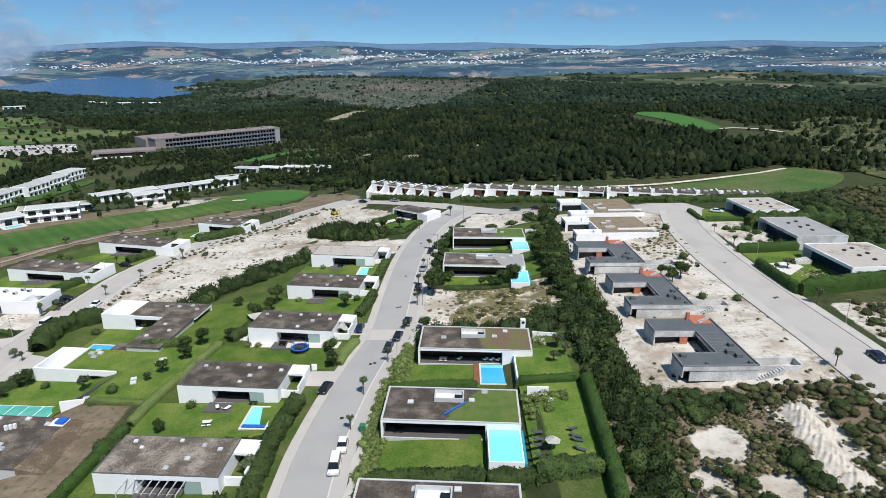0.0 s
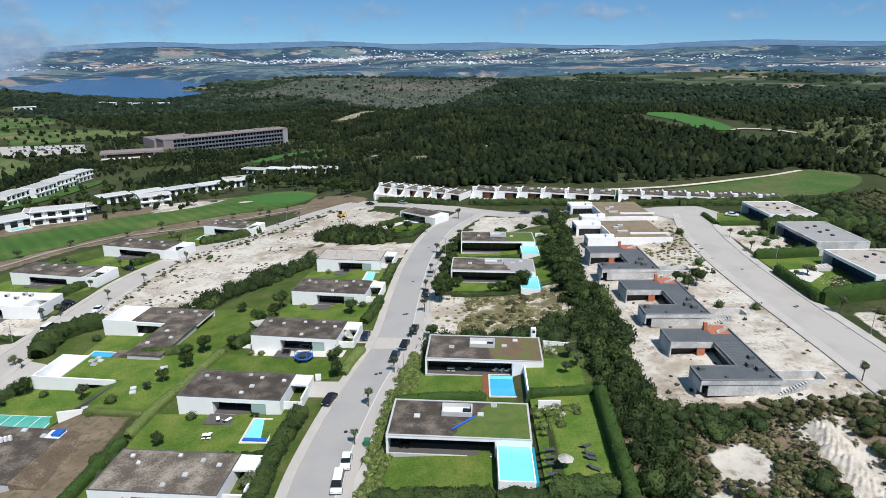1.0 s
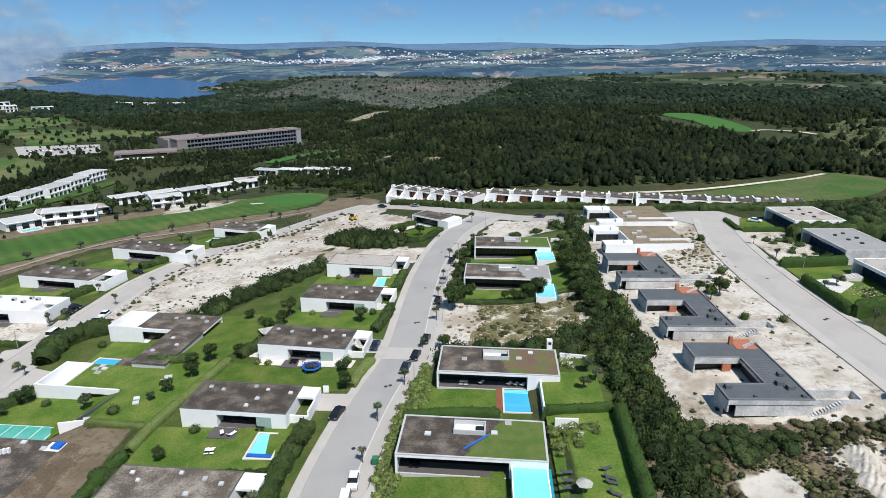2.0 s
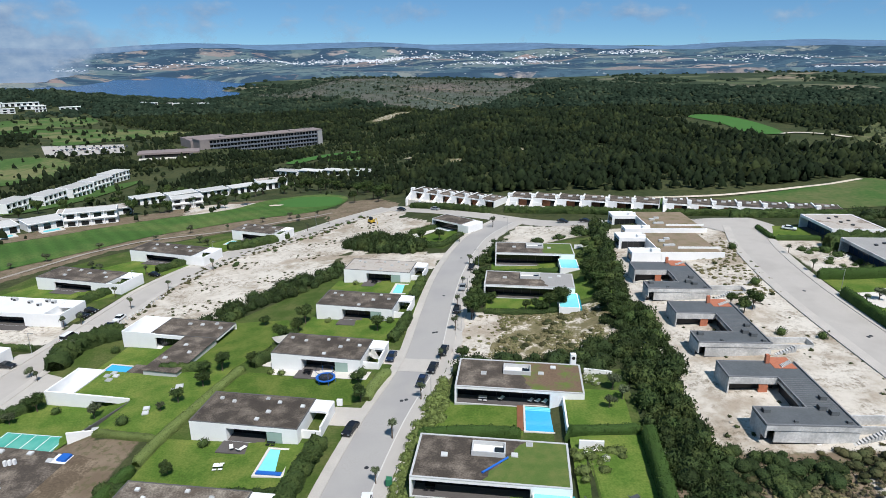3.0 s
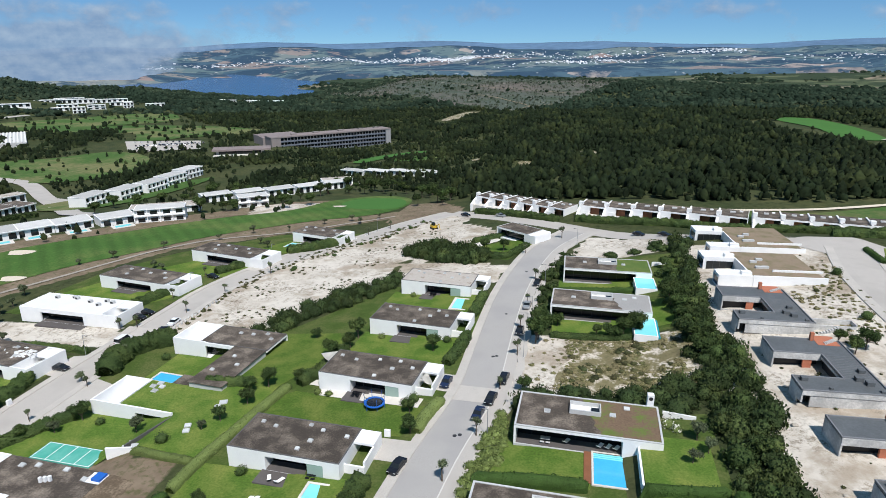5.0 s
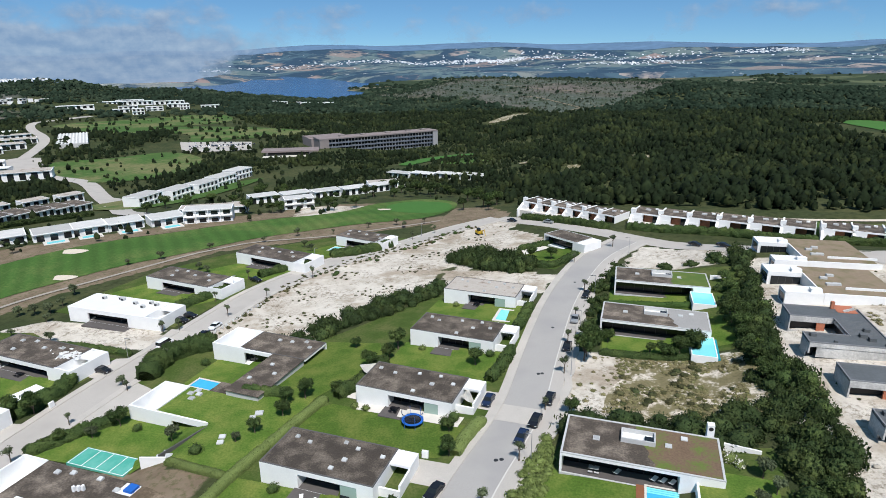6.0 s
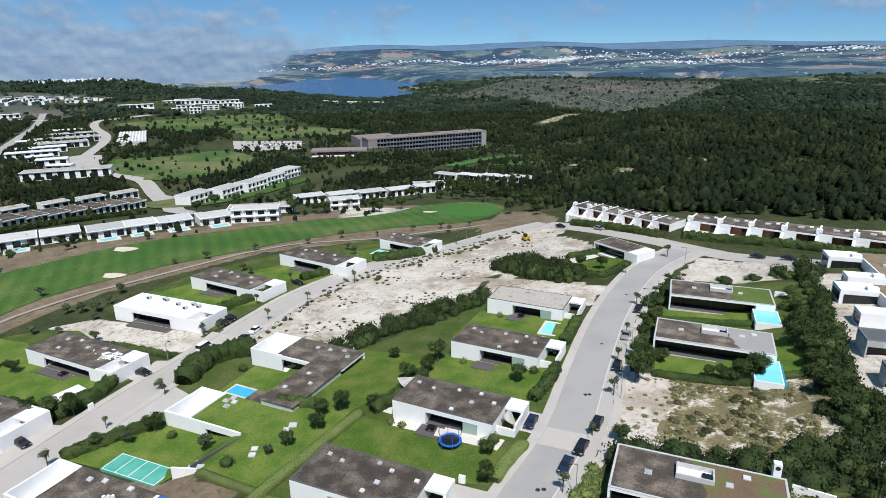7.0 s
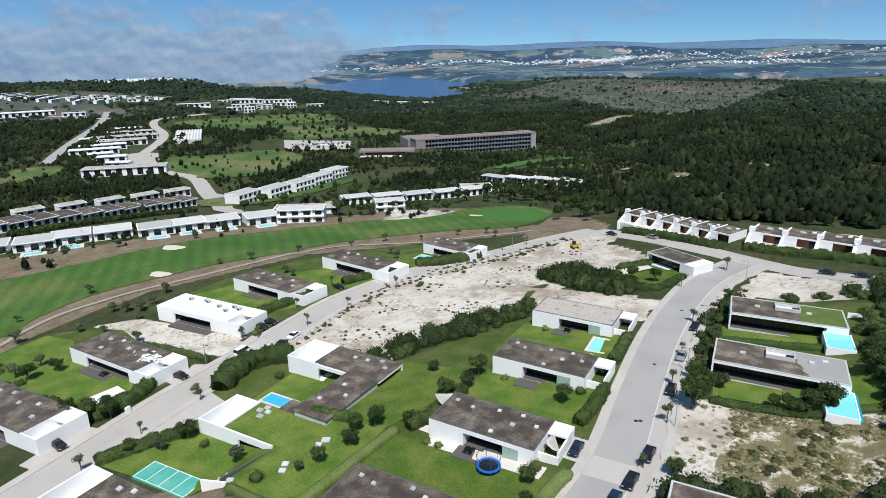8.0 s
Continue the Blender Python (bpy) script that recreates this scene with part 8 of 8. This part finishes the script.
boxes_v, boxes_f, k0 = [], [], 0
cube_f = np.array([(0, 2, 1), (1, 2, 3), (4, 5, 6), (5, 7, 6), (0, 1, 4), (1, 5, 4), (1, 3, 5), (3, 7, 5), (3, 2, 7), (2, 6, 7), (2, 0, 6), (0, 4, 6)])
TOWNS = [(-10.5, 4060, 1.2, 60, 260), (-8.6, 4020, 0.7, 50, 120), (-13.5, 4100, 1.6, 50, 130), (-5.8, 4120, 1.0, 60, 70), (-17.5, 4000, 2.2, 80, 110), (-23, 3960, 2.5, 80, 70), (-29.5, 3900, 2.0, 70, 60), (1.5, 4230, 1.6, 50, 60), (-3.4, 4330, 2.4, 40, 50),
         (5.0, 4260, 1.4, 60, 60), (11.4, 4300, 1.1, 50, 110), (13.2, 4340, 0.8, 40, 40), (0.8, 3150, 2.3, 40, 120), (4.0, 3240, 1.0, 40, 40), (27.0, 2960, 2.2, 40, 90), (33.5, 2980, 1.8, 40, 90), (22, 3900, 3.0, 150, 60), (34, 4100, 3.0, 200, 60), (-48.6, 1595, 1.1, 20, 90), (-34.7, 3600, 0.7, 60, 40), (2, 3800, 16, 280, 120)]
for az0, r0, da, dr, count in TOWNS:
    for _ in range(count):
        a, r = radians(rng.normal(az0, da)), rng.normal(r0, dr)
        x, y = r * math.sin(a), 10 + r * math.cos(a)
        z = float(far_height(np.array(x), np.array(y), np.array(a), np.array(r))) if r > 2600 else gz(x, y) + 6
        s = r / 4000
        w_, d_, h_ = rng.uniform(4, 13) * s, rng.uniform(4, 9) * s, rng.uniform(2, 5.5) * s
        boxes_v.append(np.array([(x + i * w_, y + j * d_, z - 6 + q * (h_ + 6)) for q in (0, 1) for j in (0, 1) for i in (0, 1)]))
        boxes_f.append(cube_f + k0)
        k0 += 8
tagged(new("far_town", mesh_of("far_town", np.concatenate(boxes_v), np.concatenate(boxes_f), TOWNWHITE)), "white houses of far-off towns and villages", "town", kind="stuff")


def cloud_material():
    m = bpy.data.materials.new("cloud")
    m.use_nodes = True
    n, l = m.node_tree.nodes, m.node_tree.links
    n.remove(n["Principled BSDF"])
    out = n["Material Output"]
    mp = n.new("ShaderNodeMapping")
    mp.inputs["Scale"].default_value = (0.0, 22.0, 36.0)
    att, sep = n.new("ShaderNodeAttribute"), n.new("ShaderNodeSeparateColor")
    att.attribute_name = "cover"
    l.new(att.outputs["Color"], sep.inputs[0])
    l.new(att.outputs["Vector"], mp.inputs["Vector"])
    t, r = n.new("ShaderNodeTexNoise"), n.new("ShaderNodeMapRange")
    t.inputs["Scale"].default_value, t.inputs["Detail"].default_value, t.inputs["Roughness"].default_value = 1.25, 9, 0.57
    l.new(mp.outputs[0], t.inputs["Vector"])
    add = n.new("ShaderNodeMath")
    l.new(t.outputs["Fac"], add.inputs[0])
    l.new(sep.outputs[0], add.inputs[1])
    r.inputs["From Min"].default_value, r.inputs["From Max"].default_value = 0.55, 0.82
    r.inputs["To Max"].default_value = 0.93
    l.new(add.outputs[0], r.inputs["Value"])
    # painted sunlit tops: brighter where the cloud thins out upwards
    up_, t2, mix = n.new("ShaderNodeVectorMath"), n.new("ShaderNodeTexNoise"), n.new("ShaderNodeMix")
    up_.operation = "ADD"
    up_.inputs[1].default_value = (0, 0.05, 0.16)
    l.new(mp.outputs[0], up_.inputs[0])
    t2.inputs["Scale"].default_value, t2.inputs["Detail"].default_value, t2.inputs["Roughness"].default_value = 1.25, 6, 0.57
    l.new(up_.outputs[0], t2.inputs["Vector"])
    diff = n.new("ShaderNodeMath")
    diff.operation = "SUBTRACT"
    l.new(t.outputs["Fac"], diff.inputs[0])
    l.new(t2.outputs["Fac"], diff.inputs[1])
    mix.data_type = "RGBA"
    r2 = n.new("ShaderNodeMapRange")
    r2.inputs["From Min"].default_value, r2.inputs["From Max"].default_value = -0.10, 0.24
    l.new(diff.outputs[0], r2.inputs["Value"])
    l.new(r2.outputs[0], mix.inputs["Factor"])
    mix.inputs["A"].default_value, mix.inputs["B"].default_value = (0.235, 0.365, 0.57, 1), (0.45, 0.57, 0.72, 1)
    # the sheet glows in a fixed daylight colour
    e, tr, ms = n.new("ShaderNodeEmission"), n.new("ShaderNodeBsdfTransparent"), n.new("ShaderNodeMixShader")
    l.new(mix.outputs["Result"], e.inputs["Color"])
    l.new(r.outputs[0], ms.inputs[0])
    l.new(tr.outputs[0], ms.inputs[1])
    l.new(e.outputs[0], ms.inputs[2])
    l.new(ms.outputs[0], out.inputs["Surface"])
    return m


az, up = np.linspace(-85, 70, 200), np.linspace(0, 1, 40)
A_, U_ = np.meshgrid(az, up)
E_ = -2.3 + 13 * U_ ** 1.5                                   # degrees above the eye's level
R_ = 4880 - 2200 * np.clip((-27 - A_) / 9, 0, 1)
Z_ = 58 + R_ * np.tan(np.radians(E_))
co_ = np.stack([R_ * np.sin(np.radians(A_)), 10 + R_ * np.cos(np.radians(A_)), Z_], 2).reshape(-1, 3)
i = (np.arange(39)[:, None] * 200 + np.arange(199)[None, :]).ravel()
me = bpy.data.meshes.new("backdrop_clouds")
me.from_pydata(co_.tolist(), [], np.stack([i, i + 1, i + 201, i + 200], 1).tolist())
me.materials.append(cloud_material())
def ramp(x, lo, hi):
    return np.clip((x - lo) / (hi - lo), 0, 1)


west = ramp(-A_, 24, 38)                                     # the bank thickens to the west
top = -0.2 + 0.9 * west
bank = 0.62 * west * (1 - ramp(E_, top - 0.5, top + 1.6)) + 0.12 * west * (1 - ramp(E_, 2.5, 6)) - 0.45 * (1 - ramp(E_, -0.9, 0.3)) * (1 - ramp(-A_, 31, 39))
bank += 0.17 * np.exp(-((E_ - 2.9) / 0.9) ** 2) - 0.08 + 0.12 * ramp(-A_, 5, 22) * np.exp(-((E_ - 1.3) / 1.0) ** 2)
cov = np.zeros((bank.size, 4), np.float32)
cov[:, 0], cov[:, 1], cov[:, 2] = bank.ravel(), A_.ravel() / 100, E_.ravel() / 100
me.attributes.new("cover", "FLOAT_COLOR", "POINT").data.foreach_set("color", cov.ravel())
clouds = tagged(new("backdrop_clouds", me), kind="structure")
clouds.visible_shadow = False
